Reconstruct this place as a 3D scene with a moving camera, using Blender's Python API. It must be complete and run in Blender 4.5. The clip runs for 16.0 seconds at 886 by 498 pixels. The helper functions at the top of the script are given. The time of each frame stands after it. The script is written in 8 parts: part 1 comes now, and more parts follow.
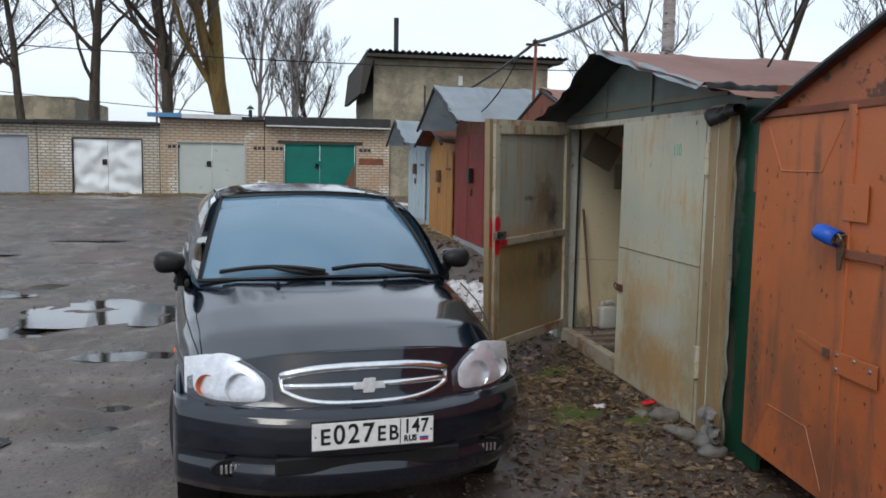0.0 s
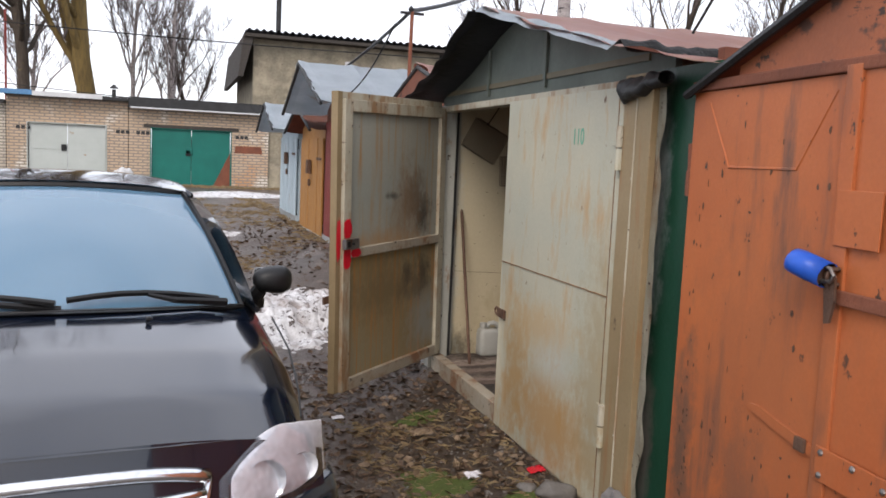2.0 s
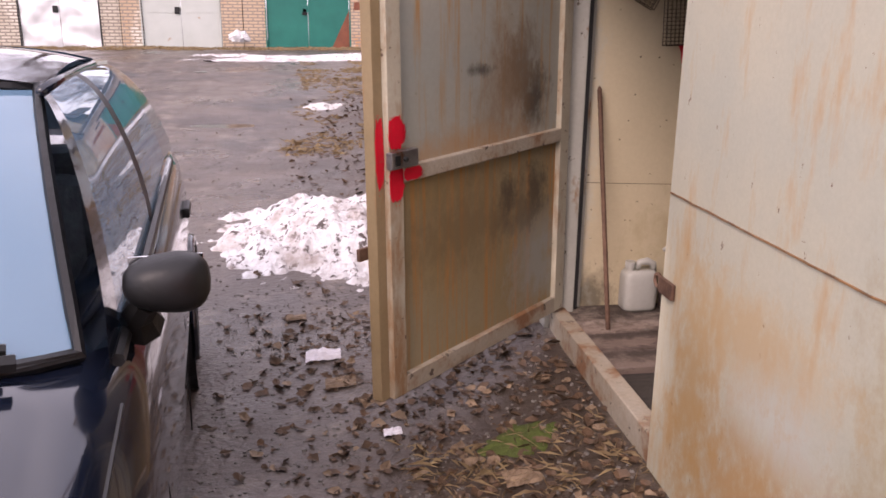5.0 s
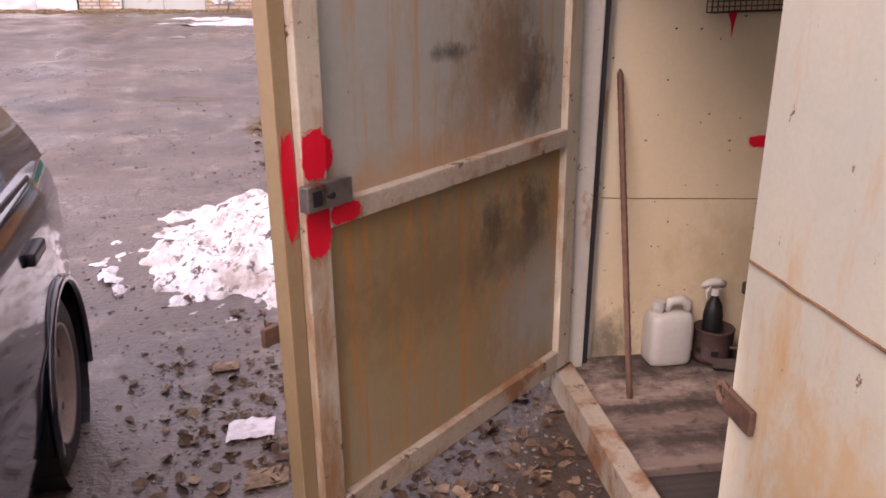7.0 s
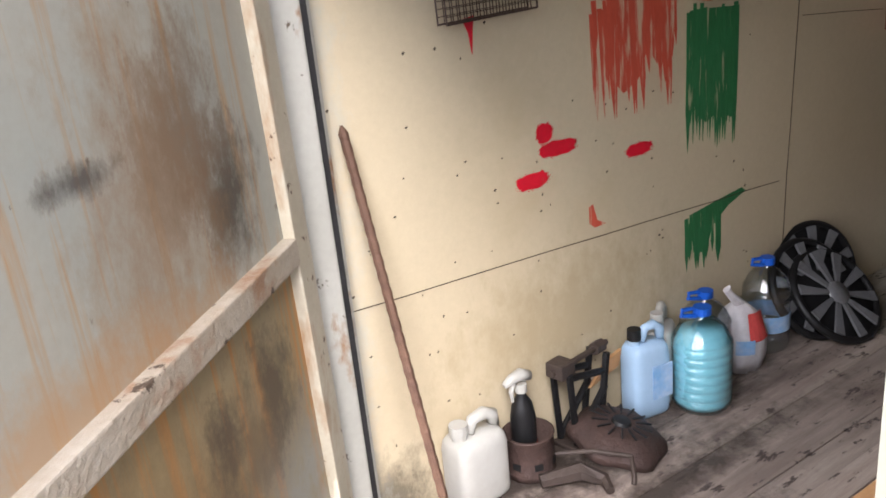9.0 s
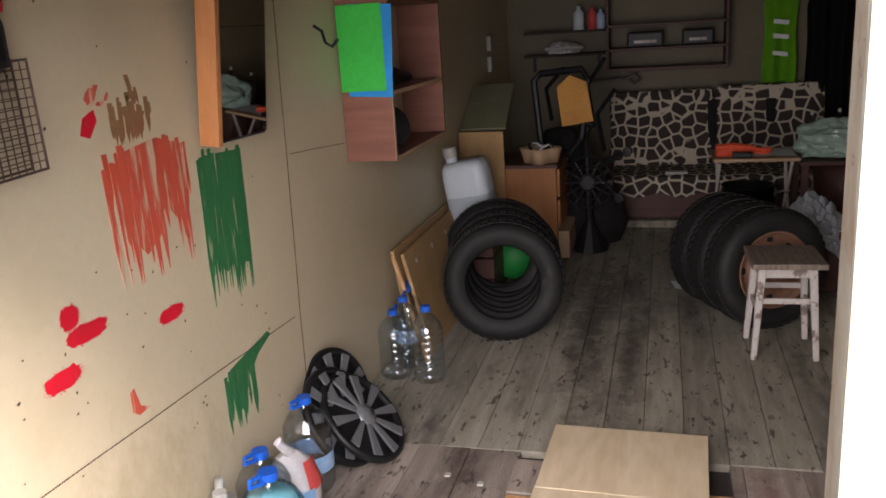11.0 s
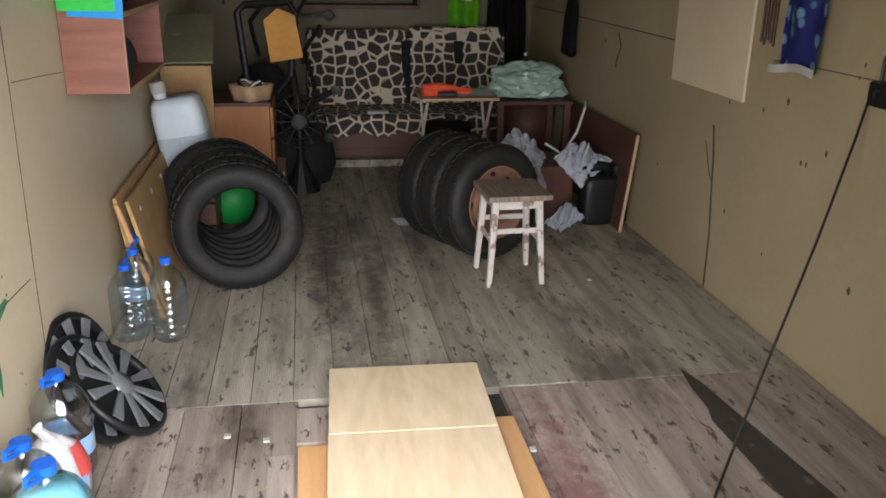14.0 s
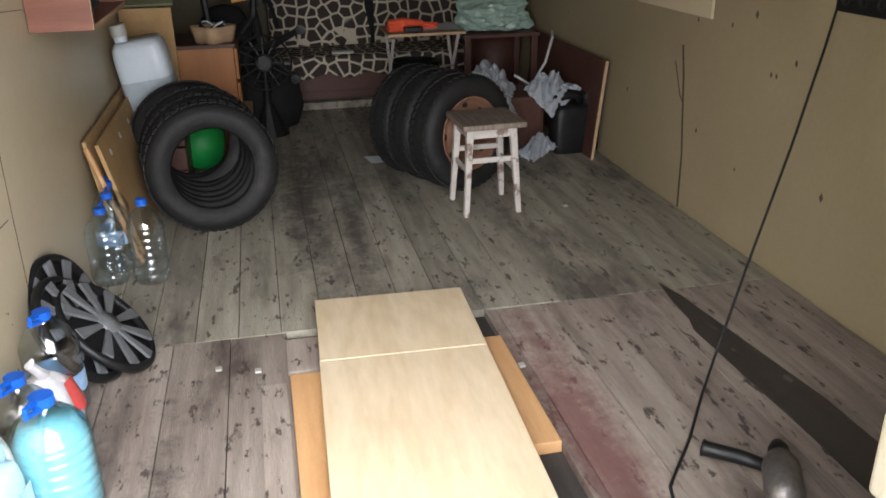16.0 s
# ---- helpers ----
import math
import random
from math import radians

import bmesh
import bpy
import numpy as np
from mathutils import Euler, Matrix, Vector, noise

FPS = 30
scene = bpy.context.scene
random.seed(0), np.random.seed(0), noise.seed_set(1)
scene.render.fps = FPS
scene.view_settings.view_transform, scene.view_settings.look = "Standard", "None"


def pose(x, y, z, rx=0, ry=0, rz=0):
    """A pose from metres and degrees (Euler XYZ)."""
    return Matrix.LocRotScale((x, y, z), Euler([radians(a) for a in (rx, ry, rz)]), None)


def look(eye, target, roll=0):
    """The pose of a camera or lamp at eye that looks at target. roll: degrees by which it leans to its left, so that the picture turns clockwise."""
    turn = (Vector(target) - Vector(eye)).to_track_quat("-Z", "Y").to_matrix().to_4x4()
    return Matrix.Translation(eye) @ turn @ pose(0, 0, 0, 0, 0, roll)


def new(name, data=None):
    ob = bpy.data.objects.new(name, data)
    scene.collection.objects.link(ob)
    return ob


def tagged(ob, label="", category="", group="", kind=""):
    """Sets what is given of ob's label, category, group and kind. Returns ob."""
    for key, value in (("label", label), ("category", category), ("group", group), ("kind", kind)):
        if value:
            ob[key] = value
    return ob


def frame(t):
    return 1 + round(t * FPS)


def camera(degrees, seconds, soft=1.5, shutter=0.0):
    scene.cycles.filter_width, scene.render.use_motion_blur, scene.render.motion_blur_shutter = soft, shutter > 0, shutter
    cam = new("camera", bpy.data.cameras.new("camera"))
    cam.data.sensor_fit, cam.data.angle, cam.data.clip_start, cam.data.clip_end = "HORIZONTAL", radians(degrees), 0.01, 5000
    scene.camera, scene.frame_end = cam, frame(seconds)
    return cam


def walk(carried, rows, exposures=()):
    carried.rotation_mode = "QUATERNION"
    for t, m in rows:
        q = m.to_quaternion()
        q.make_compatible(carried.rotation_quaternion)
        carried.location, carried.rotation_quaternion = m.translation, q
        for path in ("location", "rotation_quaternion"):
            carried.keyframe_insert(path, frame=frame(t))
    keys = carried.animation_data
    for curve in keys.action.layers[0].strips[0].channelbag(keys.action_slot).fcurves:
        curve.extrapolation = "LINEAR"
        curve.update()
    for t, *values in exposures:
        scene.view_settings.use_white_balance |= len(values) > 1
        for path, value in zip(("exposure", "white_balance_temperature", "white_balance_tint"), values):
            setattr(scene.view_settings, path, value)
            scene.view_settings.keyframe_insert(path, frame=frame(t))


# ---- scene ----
cam = camera(56.0, 16.0, soft=1.7)
PATH = [
    (0, (-0.061, 0.242, 1.568), (0.317, 2.195, 1.362), 1.1),
    (0.5, (0.056, 0.596, 1.517), (0.524, 2.531, 1.325), 2.1),
    (1, (0.229, 0.938, 1.543), (0.808, 2.839, 1.316), 2.3),
    (1.5, (0.443, 1.232, 1.557), (1.015, 3.135, 1.329), 2.3),
    (2, (0.542, 1.55, 1.543), (1.165, 3.438, 1.329), 2.6),
    (2.5, (0.684, 1.843, 1.545), (1.356, 3.713, 1.316), 1.8),
    (3, (0.906, 2.144, 1.54), (1.506, 4.036, 1.295), 1.4),
    (3.5, (1.041, 2.484, 1.515), (1.591, 4.389, 1.253), 2.0),
    (4, (1.128, 2.823, 1.529), (1.653, 4.732, 1.246), 2.4),
    (4.5, (1.238, 3.205, 1.514), (1.63, 5.114, 1.068), 1.9),
    (4.7, (1.239, 3.329, 1.523), (1.581, 5.234, 1.022), 1.4),
    (6.8, (1.496, 4.36, 1.485), (1.699, 6.242, 0.84), -0.8),
    (7, (1.519, 4.466, 1.504), (1.805, 6.34, 0.864), 0.4),
    (7.5, (1.607, 4.71, 1.47), (2.094, 6.518, 0.768), 0.1),
    (8, (1.676, 5.04, 1.495), (2.314, 6.755, 0.689), -0.8),
    (8.5, (1.618, 5.306, 1.493), (2.53, 6.907, 0.713), -1.7),
    (9, (1.673, 5.508, 1.522), (2.712, 7.082, 0.859), -5.9),
    (9.5, (1.731, 5.674, 1.54), (3.022, 7.106, 1.009), -7.6),
    (10, (1.707, 5.836, 1.608), (3.463, 6.68, 1.127), -4.8),
    (10.2, (1.700, 5.800, 1.619), (3.521, 6.48, 1.15), -4.4),
    (11.3, (1.712, 6.020, 1.580), (3.560, 6.500, 1.060), -3.0),
    (12.3, (1.655, 6.199, 1.536), (3.549, 6.500, 0.994), -1.7),
    (12.5, (1.7, 6.218, 1.537), (3.604, 6.507, 0.988), -3.1),
    (13, (1.785, 6.294, 1.531), (3.661, 6.442, 0.848), -2.0),
    (13.5, (1.799, 6.379, 1.547), (3.665, 6.199, 0.856), 1.0),
    (14, (1.795, 6.347, 1.562), (3.655, 6.039, 0.902), 0.9),
    (14.5, (1.761, 6.361, 1.565), (3.626, 6.008, 0.945), 0.3),
    (15, (1.734, 6.406, 1.544), (3.602, 6.068, 0.924), -0.1),
    (15.5, (1.735, 6.399, 1.519), (3.582, 6.042, 0.851), -0.8),
    (16, (1.764, 6.402, 1.486), (3.567, 6.025, 0.716), -1.0),
]
EXPOSURES = [(0, 0.35, 6300, 7), (0.5, 0.35, 6300, 6), (1.5, 0.75, 6500, 11), (3, 1.03, 7100, 20), (4, 1.08, 7150, 23), (4.5, 1.28, 7150, 26), (4.7, 1.32, 7150, 30), (6.8, 1.5, 7350, 42), (7.5, 1.45, 7250, 42), (8, 1.9, 6900, 30),
             (8.5, 2.3, 6350, 17), (9, 2.65, 6250, 18), (9.5, 2.75, 6300, 19), (10, 3.05, 6450, 20), (12.3, 3.5, 6550, 20), (13, 3.8, 6400, 17), (13.5, 4.12, 6200, 13), (14, 4.15, 6200, 12), (15, 4.42, 6050, 11), (16, 3.97, 6150, 10)]
walk(cam, [(t, look(eye, target, roll)) for t, eye, target, roll in PATH], EXPOSURES)
# ---- world and sun: an overcast spring day ----
world = bpy.data.worlds.new("overcast_sky")
scene.world = world
world.use_nodes = True
wn, wl = world.node_tree.nodes, world.node_tree.links
sky = wn.new("ShaderNodeTexSky")
sky.sky_type, sky.sun_disc = "NISHITA", False
sky.sun_elevation, sky.sun_rotation = radians(38), radians(200)
sky.dust_density, sky.air_density = 2.5, 1.2
coord = wn.new("ShaderNodeTexCoord")
stretch = wn.new("ShaderNodeMapping")
stretch.inputs["Scale"].default_value = (1.0, 1.0, 2.6)
clouds = wn.new("ShaderNodeTexNoise")
clouds.inputs["Scale"].default_value, clouds.inputs["Detail"].default_value = 2.2, 6
cover = wn.new("ShaderNodeValToRGB")
cover.color_ramp.elements[0].position, cover.color_ramp.elements[1].position = 0.32, 0.62
cover.color_ramp.elements[0].color = (0.62, 0.62, 0.62, 1)
cover.color_ramp.elements[1].color = (1, 1, 1, 1)
blend = wn.new("ShaderNodeMix")
blend.data_type = "RGBA"
blend.inputs[7].default_value = (7.4, 8.0, 9.0, 1)
wl.new(coord.outputs["Generated"], stretch.inputs["Vector"])
wl.new(stretch.outputs["Vector"], clouds.inputs["Vector"])
wl.new(clouds.outputs["Fac"], cover.inputs["Fac"])
wl.new(cover.outputs["Color"], blend.inputs[0])
wl.new(sky.outputs["Color"], blend.inputs[6])
wl.new(blend.outputs[2], wn["Background"].inputs["Color"])
wn["Background"].inputs["Strength"].default_value = 0.11

sun = new("sun", bpy.data.lights.new("sun", "SUN"))
sun.data.energy, sun.data.angle, sun.data.color = 1.0, radians(25), (1.0, 0.96, 0.9)
sun.matrix_world = look((-14, -20, 22), (0, 0, 0))

# added fill lamp in the open doorway, boosting the yard's daylight into the garage
door_light = new("doorway_fill", bpy.data.lights.new("doorway_fill", "AREA"))
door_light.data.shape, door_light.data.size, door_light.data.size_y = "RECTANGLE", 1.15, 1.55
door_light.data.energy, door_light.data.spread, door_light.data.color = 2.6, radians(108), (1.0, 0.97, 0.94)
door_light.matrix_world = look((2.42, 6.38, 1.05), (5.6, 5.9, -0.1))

# ---- materials ----
def mat(name, a, b=None, scale=6.0, rough=0.7, metal=0.0, bump=0.2, stain=None, fine=60.0, stretch=(1, 1, 1), spec=0.3, vary=0.0, stain2=None, rough2=None, coords="Object", mottle=0.6, patches=()):
    """A surface of two tones, fine grain, optional stains: (colour, scale, threshold, softness, stretch), and single patches: (colour, centre, radii, amount)."""
    m = bpy.data.materials.new(name)
    m.use_nodes = True
    n, l = m.node_tree.nodes, m.node_tree.links
    bsdf = n["Principled BSDF"]
    b = b or tuple(c * 0.8 for c in a)
    tc = n.new("ShaderNodeNewGeometry" if coords == "Position" else "ShaderNodeTexCoord")

    def noise_at(sc, detail=5.0, st=(1, 1, 1), rgh=0.6):
        mp = n.new("ShaderNodeMapping")
        mp.inputs["Scale"].default_value = st
        l.new(tc.outputs[coords], mp.inputs["Vector"])
        t = n.new("ShaderNodeTexNoise")
        t.inputs["Scale"].default_value, t.inputs["Detail"].default_value = sc, detail
        t.inputs["Roughness"].default_value = rgh
        l.new(mp.outputs["Vector"], t.inputs["Vector"])
        return t.outputs["Fac"]

    def ramp(v, lo, hi):
        r = n.new("ShaderNodeMapRange")
        r.inputs["From Min"].default_value, r.inputs["From Max"].default_value = lo, hi
        l.new(v, r.inputs["Value"])
        return r.outputs["Result"]

    def mix(fac, x, y):
        k = n.new("ShaderNodeMix")
        k.data_type = "RGBA"
        l.new(fac, k.inputs[0]) if not isinstance(fac, float) else setattr(k.inputs[0], "default_value", fac)
        for socket, value in ((k.inputs[6], x), (k.inputs[7], y)):
            if isinstance(value, tuple):
                socket.default_value = (*value, 1)
            else:
                l.new(value, socket)
        return k.outputs[2]

    colour = mix(ramp(noise_at(scale, st=stretch), 0.34, 0.66), a, b)
    grain = noise_at(fine, 4.0, stretch)
    colour = mix(ramp(grain, 0.3, 0.3 + 0.8 / mottle), colour, tuple(c * 0.55 for c in b))
    masks = []
    for s in (stain, stain2):
        if s:
            sc, ss, th, soft = s[:4]
            mask = ramp(noise_at(ss, 6.0, s[4] if len(s) > 4 else (1, 1, 1), 0.65), th, th + soft)
            colour = mix(mask, colour, sc)
            masks.append(mask)
    for pc, centre, radii, amount in patches:
        mp = n.new("ShaderNodeMapping")
        mp.inputs["Scale"].default_value = [1 / r for r in radii]
        mp.inputs["Location"].default_value = [-c / r for c, r in zip(centre, radii)]
        l.new(tc.outputs[coords], mp.inputs["Vector"])
        far = n.new("ShaderNodeVectorMath")
        far.operation = "LENGTH"
        l.new(mp.outputs["Vector"], far.inputs[0])
        gap = n.new("ShaderNodeMath")
        gap.operation = "MULTIPLY_ADD"
        gap.inputs[1].default_value = 2.6
        l.new(noise_at(9.0, 8.0, (1.6, 1.6, 1.0), 0.75), gap.inputs[0])
        l.new(far.outputs["Value"], gap.inputs[2])
        r = n.new("ShaderNodeMapRange")
        r.inputs["From Min"].default_value, r.inputs["From Max"].default_value = 1.55, 2.35
        r.inputs["To Min"].default_value, r.inputs["To Max"].default_value = amount, 0.0
        l.new(gap.outputs[0], r.inputs["Value"])
        colour = mix(r.outputs["Result"], colour, pc)
    if vary:
        info = n.new("ShaderNodeObjectInfo")
        hsv = n.new("ShaderNodeHueSaturation")
        l.new(ramp(info.outputs["Random"], -1.0, 1.0), hsv.inputs["Fac"])
        r = n.new("ShaderNodeMapRange")
        r.inputs["To Min"].default_value, r.inputs["To Max"].default_value = 1 - vary, 1 + vary
        l.new(info.outputs["Random"], r.inputs["Value"])
        l.new(r.outputs["Result"], hsv.inputs["Value"])
        hsv.inputs["Fac"].default_value = 1.0
        for link in list(hsv.inputs["Fac"].links):
            l.remove(link)
        l.new(colour, hsv.inputs["Color"])
        colour = hsv.outputs["Color"]
    l.new(colour, bsdf.inputs["Base Color"])
    bsdf.inputs["Metallic"].default_value = metal
    bsdf.inputs["Specular IOR Level"].default_value = spec
    if rough2 is not None:
        r = n.new("ShaderNodeMapRange")
        r.inputs["From Min"].default_value, r.inputs["From Max"].default_value = 0.35, 0.65
        r.inputs["To Min"].default_value, r.inputs["To Max"].default_value = rough, rough2
        l.new(noise_at(scale * 0.7), r.inputs["Value"])
        l.new(r.outputs["Result"], bsdf.inputs["Roughness"])
    else:
        bsdf.inputs["Roughness"].default_value = rough
    if bump:
        bp = n.new("ShaderNodeBump")
        bp.inputs["Strength"].default_value, bp.inputs["Distance"].default_value = bump, 0.01 if mottle >= 0.6 else 0.004
        add = n.new("ShaderNodeMath")
        l.new(grain, add.inputs[0])
        l.new(noise_at(scale * 3), add.inputs[1])
        l.new(add.outputs[0], bp.inputs["Height"])
        l.new(bp.outputs["Normal"], bsdf.inputs["Normal"])
    return m


def glass(name, tint=(1, 1, 1), rough=0.02, ior=1.45, trans=1.0):
    m = bpy.data.materials.new(name)
    m.use_nodes = True
    b = m.node_tree.nodes["Principled BSDF"]
    b.inputs["Base Color"].default_value = (*tint, 1)
    b.inputs["Roughness"].default_value, b.inputs["IOR"].default_value = rough, ior
    b.inputs["Transmission Weight"].default_value = trans
    return m



def clear(name, tint, gloss=0.10):
    """A thin clear plastic wall."""
    m = bpy.data.materials.new(name)
    m.use_nodes = True
    n, l = m.node_tree.nodes, m.node_tree.links
    n.remove(n["Principled BSDF"])
    see, shine, mx, lw, mr = (n.new(k) for k in ("ShaderNodeBsdfTransparent", "ShaderNodeBsdfGlossy", "ShaderNodeMixShader", "ShaderNodeLayerWeight", "ShaderNodeMapRange"))
    see.inputs["Color"].default_value = (*tint, 1)
    shine.inputs["Roughness"].default_value = 0.06
    lw.inputs["Blend"].default_value = 0.35
    mr.inputs["To Min"].default_value, mr.inputs["To Max"].default_value = gloss, 0.65
    l.new(lw.outputs["Facing"], mr.inputs["Value"])
    l.new(mr.outputs["Result"], mx.inputs["Fac"])
    l.new(see.outputs["BSDF"], mx.inputs[1])
    l.new(shine.outputs["BSDF"], mx.inputs[2])
    l.new(mx.outputs["Shader"], n["Material Output"].inputs["Surface"])
    return m


RUST = (0.16, 0.055, 0.02)
M = {}
M["mud"] = mat("wet_mud", (0.125, 0.095, 0.077), (0.06, 0.046, 0.04), 1.1, 0.62, mottle=1.0, spec=0.5, bump=0.9, fine=34, stain=((0.16, 0.13, 0.105), 3.5, 0.55, 0.1), stain2=((0.035, 0.032, 0.03), 0.5, 0.55, 0.12), rough2=0.2,
               patches=(((0.040, 0.028, 0.020), (1.95, 5.7, 0.0), (0.75, 2.2, 3), 0.92), ((0.055, 0.038, 0.028), (1.7, 12.0, 0.3), (0.9, 4.5, 3), 0.8), ((0.050, 0.036, 0.028), (1.1, 6.9, 0.0), (0.7, 1.2, 3), 0.6)))
M["water"] = mat("puddle_water", (0.03, 0.028, 0.025), (0.02, 0.02, 0.02), 3, 0.03, bump=0.02, spec=0.7)
M["olive_steel"] = mat("olive_painted_steel", (0.44, 0.41, 0.31), (0.38, 0.375, 0.30), 2.2, 0.45, bump=0.05, fine=90, mottle=0.3, stain=((0.40, 0.24, 0.10), 1.9, 0.53, 0.20, (4, 4, 1.1)), stain2=((0.12, 0.065, 0.035), 18, 0.665, 0.03, (1.4, 1.4, 0.8)),
                       patches=(((0.36, 0.20, 0.07), (0.55, 0, 0.22), (0.6, 1, 0.30), 0.8), ((0.35, 0.21, 0.08), (0.98, 0, 0.35), (0.18, 1, 0.45), 0.75), ((0.43, 0.46, 0.42), (0.55, 0, 0.55), (0.25, 1, 0.16), 0.6), ((0.30, 0.24, 0.14), (0.1, 0, 0.5), (0.22, 1, 0.9), 0.7), ((0.42, 0.29, 0.15), (0.75, 0, 0.66), (0.5, 1, 0.16), 0.7)))
M["post_olive"] = mat("brown_olive_post_paint", (0.27, 0.20, 0.115), (0.22, 0.16, 0.085), 2, 0.5, bump=0.1, mottle=0.4, stain=((0.24, 0.12, 0.05), 2.2, 0.55, 0.15, (6, 6, 0.7)), stain2=((0.08, 0.05, 0.03), 12, 0.68, 0.05))
M["leaf_inside"] = mat("weathered_grey_green_steel", (0.275, 0.285, 0.25), (0.33, 0.31, 0.25), 1.4, 0.5, bump=0.08, mottle=0.35, stain=((0.32, 0.185, 0.08), 1.5, 0.535, 0.15, (16, 16, 0.9)), stain2=((0.10, 0.075, 0.05), 14, 0.69, 0.04, (1.4, 1.4, 1)),
                       patches=(((0.045, 0.038, 0.03), (0.25, 0, 0.99), (0.12, 1, 0.15), 0.9), ((0.10, 0.08, 0.06), (0.36, 0, 1.12), (0.16, 1, 0.18), 0.75), ((0.20, 0.12, 0.06), (0.45, 0, 1.05), (0.22, 1, 0.35), 0.6), ((0.33, 0.20, 0.10), (0.75, 0, 0.86), (0.5, 1, 0.08), 0.7), ((0.05, 0.045, 0.04), (0.62, 0, 1.13), (0.10, 1, 0.03), 0.8)))
M["leaf_brown"] = mat("stained_brown_steel", (0.235, 0.165, 0.07), (0.27, 0.225, 0.14), 1.5, 0.5, bump=0.08, mottle=0.35, stain=((0.34, 0.165, 0.05), 1.7, 0.50, 0.14, (19, 19, 0.7)), stain2=((0.075, 0.055, 0.035), 12, 0.69, 0.04, (1.4, 1.4, 1)),
                      patches=(((0.27, 0.28, 0.26), (0.2, 0, 0.28), (0.25, 1, 0.28), 0.7), ((0.16, 0.11, 0.055), (0.7, 0, 0.55), (0.5, 1, 0.2), 0.7), ((0.05, 0.038, 0.026), (0.22, 0, 0.60), (0.10, 1, 0.13), 0.85), ((0.06, 0.045, 0.03), (0.42, 0, 0.61), (0.07, 1, 0.10), 0.85), ((0.11, 0.08, 0.05), (0.32, 0, 0.55), (0.22, 1, 0.18), 0.6)))
M["frame_paint"] = mat("cream_frame_paint", (0.42, 0.385, 0.30), (0.35, 0.315, 0.235), 4, 0.5, bump=0.3, mottle=0.4, stain=((0.24, 0.14, 0.07), 3.0, 0.50, 0.14, (2.5, 2.5, 0.7)), stain2=((0.09, 0.055, 0.035), 26, 0.63, 0.03))
M["frame_rusty"] = mat("rusty_ledge_paint", (0.345, 0.31, 0.25), (0.30, 0.24, 0.17), 5, 0.6, bump=0.35, stain=((0.20, 0.10, 0.05), 5, 0.49, 0.12), stain2=((0.07, 0.05, 0.035), 22, 0.62, 0.04))
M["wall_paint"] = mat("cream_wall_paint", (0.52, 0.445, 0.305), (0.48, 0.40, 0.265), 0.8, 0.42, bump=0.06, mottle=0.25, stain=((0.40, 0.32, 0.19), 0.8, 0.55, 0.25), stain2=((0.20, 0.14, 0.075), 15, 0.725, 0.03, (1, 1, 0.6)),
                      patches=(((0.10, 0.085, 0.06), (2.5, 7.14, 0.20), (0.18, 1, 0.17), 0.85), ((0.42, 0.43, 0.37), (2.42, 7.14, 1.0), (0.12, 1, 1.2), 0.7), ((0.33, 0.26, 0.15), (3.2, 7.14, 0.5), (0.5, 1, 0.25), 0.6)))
M["wall_brown"] = mat("brown_hardboard", (0.31, 0.25, 0.155), (0.26, 0.21, 0.125), 1.0, 0.42, bump=0.05, mottle=0.3, stain=((0.34, 0.29, 0.16), 0.6, 0.5, 0.2), stain2=((0.17, 0.12, 0.08), 9, 0.76, 0.06))
# khaki board with the dimness of the garage's depth put into its colour
M["dark_wall"] = mat("khaki_board_darkened", (0.15, 0.125, 0.075), (0.11, 0.09, 0.052), 1.5, 0.55, bump=0.1, mottle=0.5)
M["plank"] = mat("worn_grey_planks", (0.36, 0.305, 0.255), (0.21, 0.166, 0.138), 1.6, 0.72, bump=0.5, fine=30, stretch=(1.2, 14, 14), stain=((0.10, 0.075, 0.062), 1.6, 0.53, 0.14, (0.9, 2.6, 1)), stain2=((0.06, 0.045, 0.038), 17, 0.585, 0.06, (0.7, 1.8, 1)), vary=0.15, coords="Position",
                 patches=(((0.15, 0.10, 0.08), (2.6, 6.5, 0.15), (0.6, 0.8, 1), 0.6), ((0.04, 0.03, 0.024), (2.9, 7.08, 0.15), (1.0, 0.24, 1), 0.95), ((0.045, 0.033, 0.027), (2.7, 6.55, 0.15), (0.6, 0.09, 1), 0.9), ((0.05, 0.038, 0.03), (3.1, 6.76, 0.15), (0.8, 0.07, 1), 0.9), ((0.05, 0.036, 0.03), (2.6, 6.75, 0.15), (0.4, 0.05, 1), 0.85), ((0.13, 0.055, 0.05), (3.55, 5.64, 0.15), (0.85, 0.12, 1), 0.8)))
M["dark_plank"] = mat("dirt_dark_plank", (0.06, 0.05, 0.042), (0.035, 0.03, 0.026), 3, 0.7, bump=0.4, stretch=(1, 12, 12))
M["orange_gable"] = mat("rusty_peeling_orange", (0.36, 0.11, 0.045), (0.26, 0.085, 0.04), 2.5, 0.55, bump=0.25, fine=60, mottle=0.4, stain=((0.085, 0.04, 0.028), 3.5, 0.53, 0.05, (1, 1, 1.6)), stain2=((0.05, 0.03, 0.022), 11, 0.60, 0.03, (1, 0.7, 1.2)))
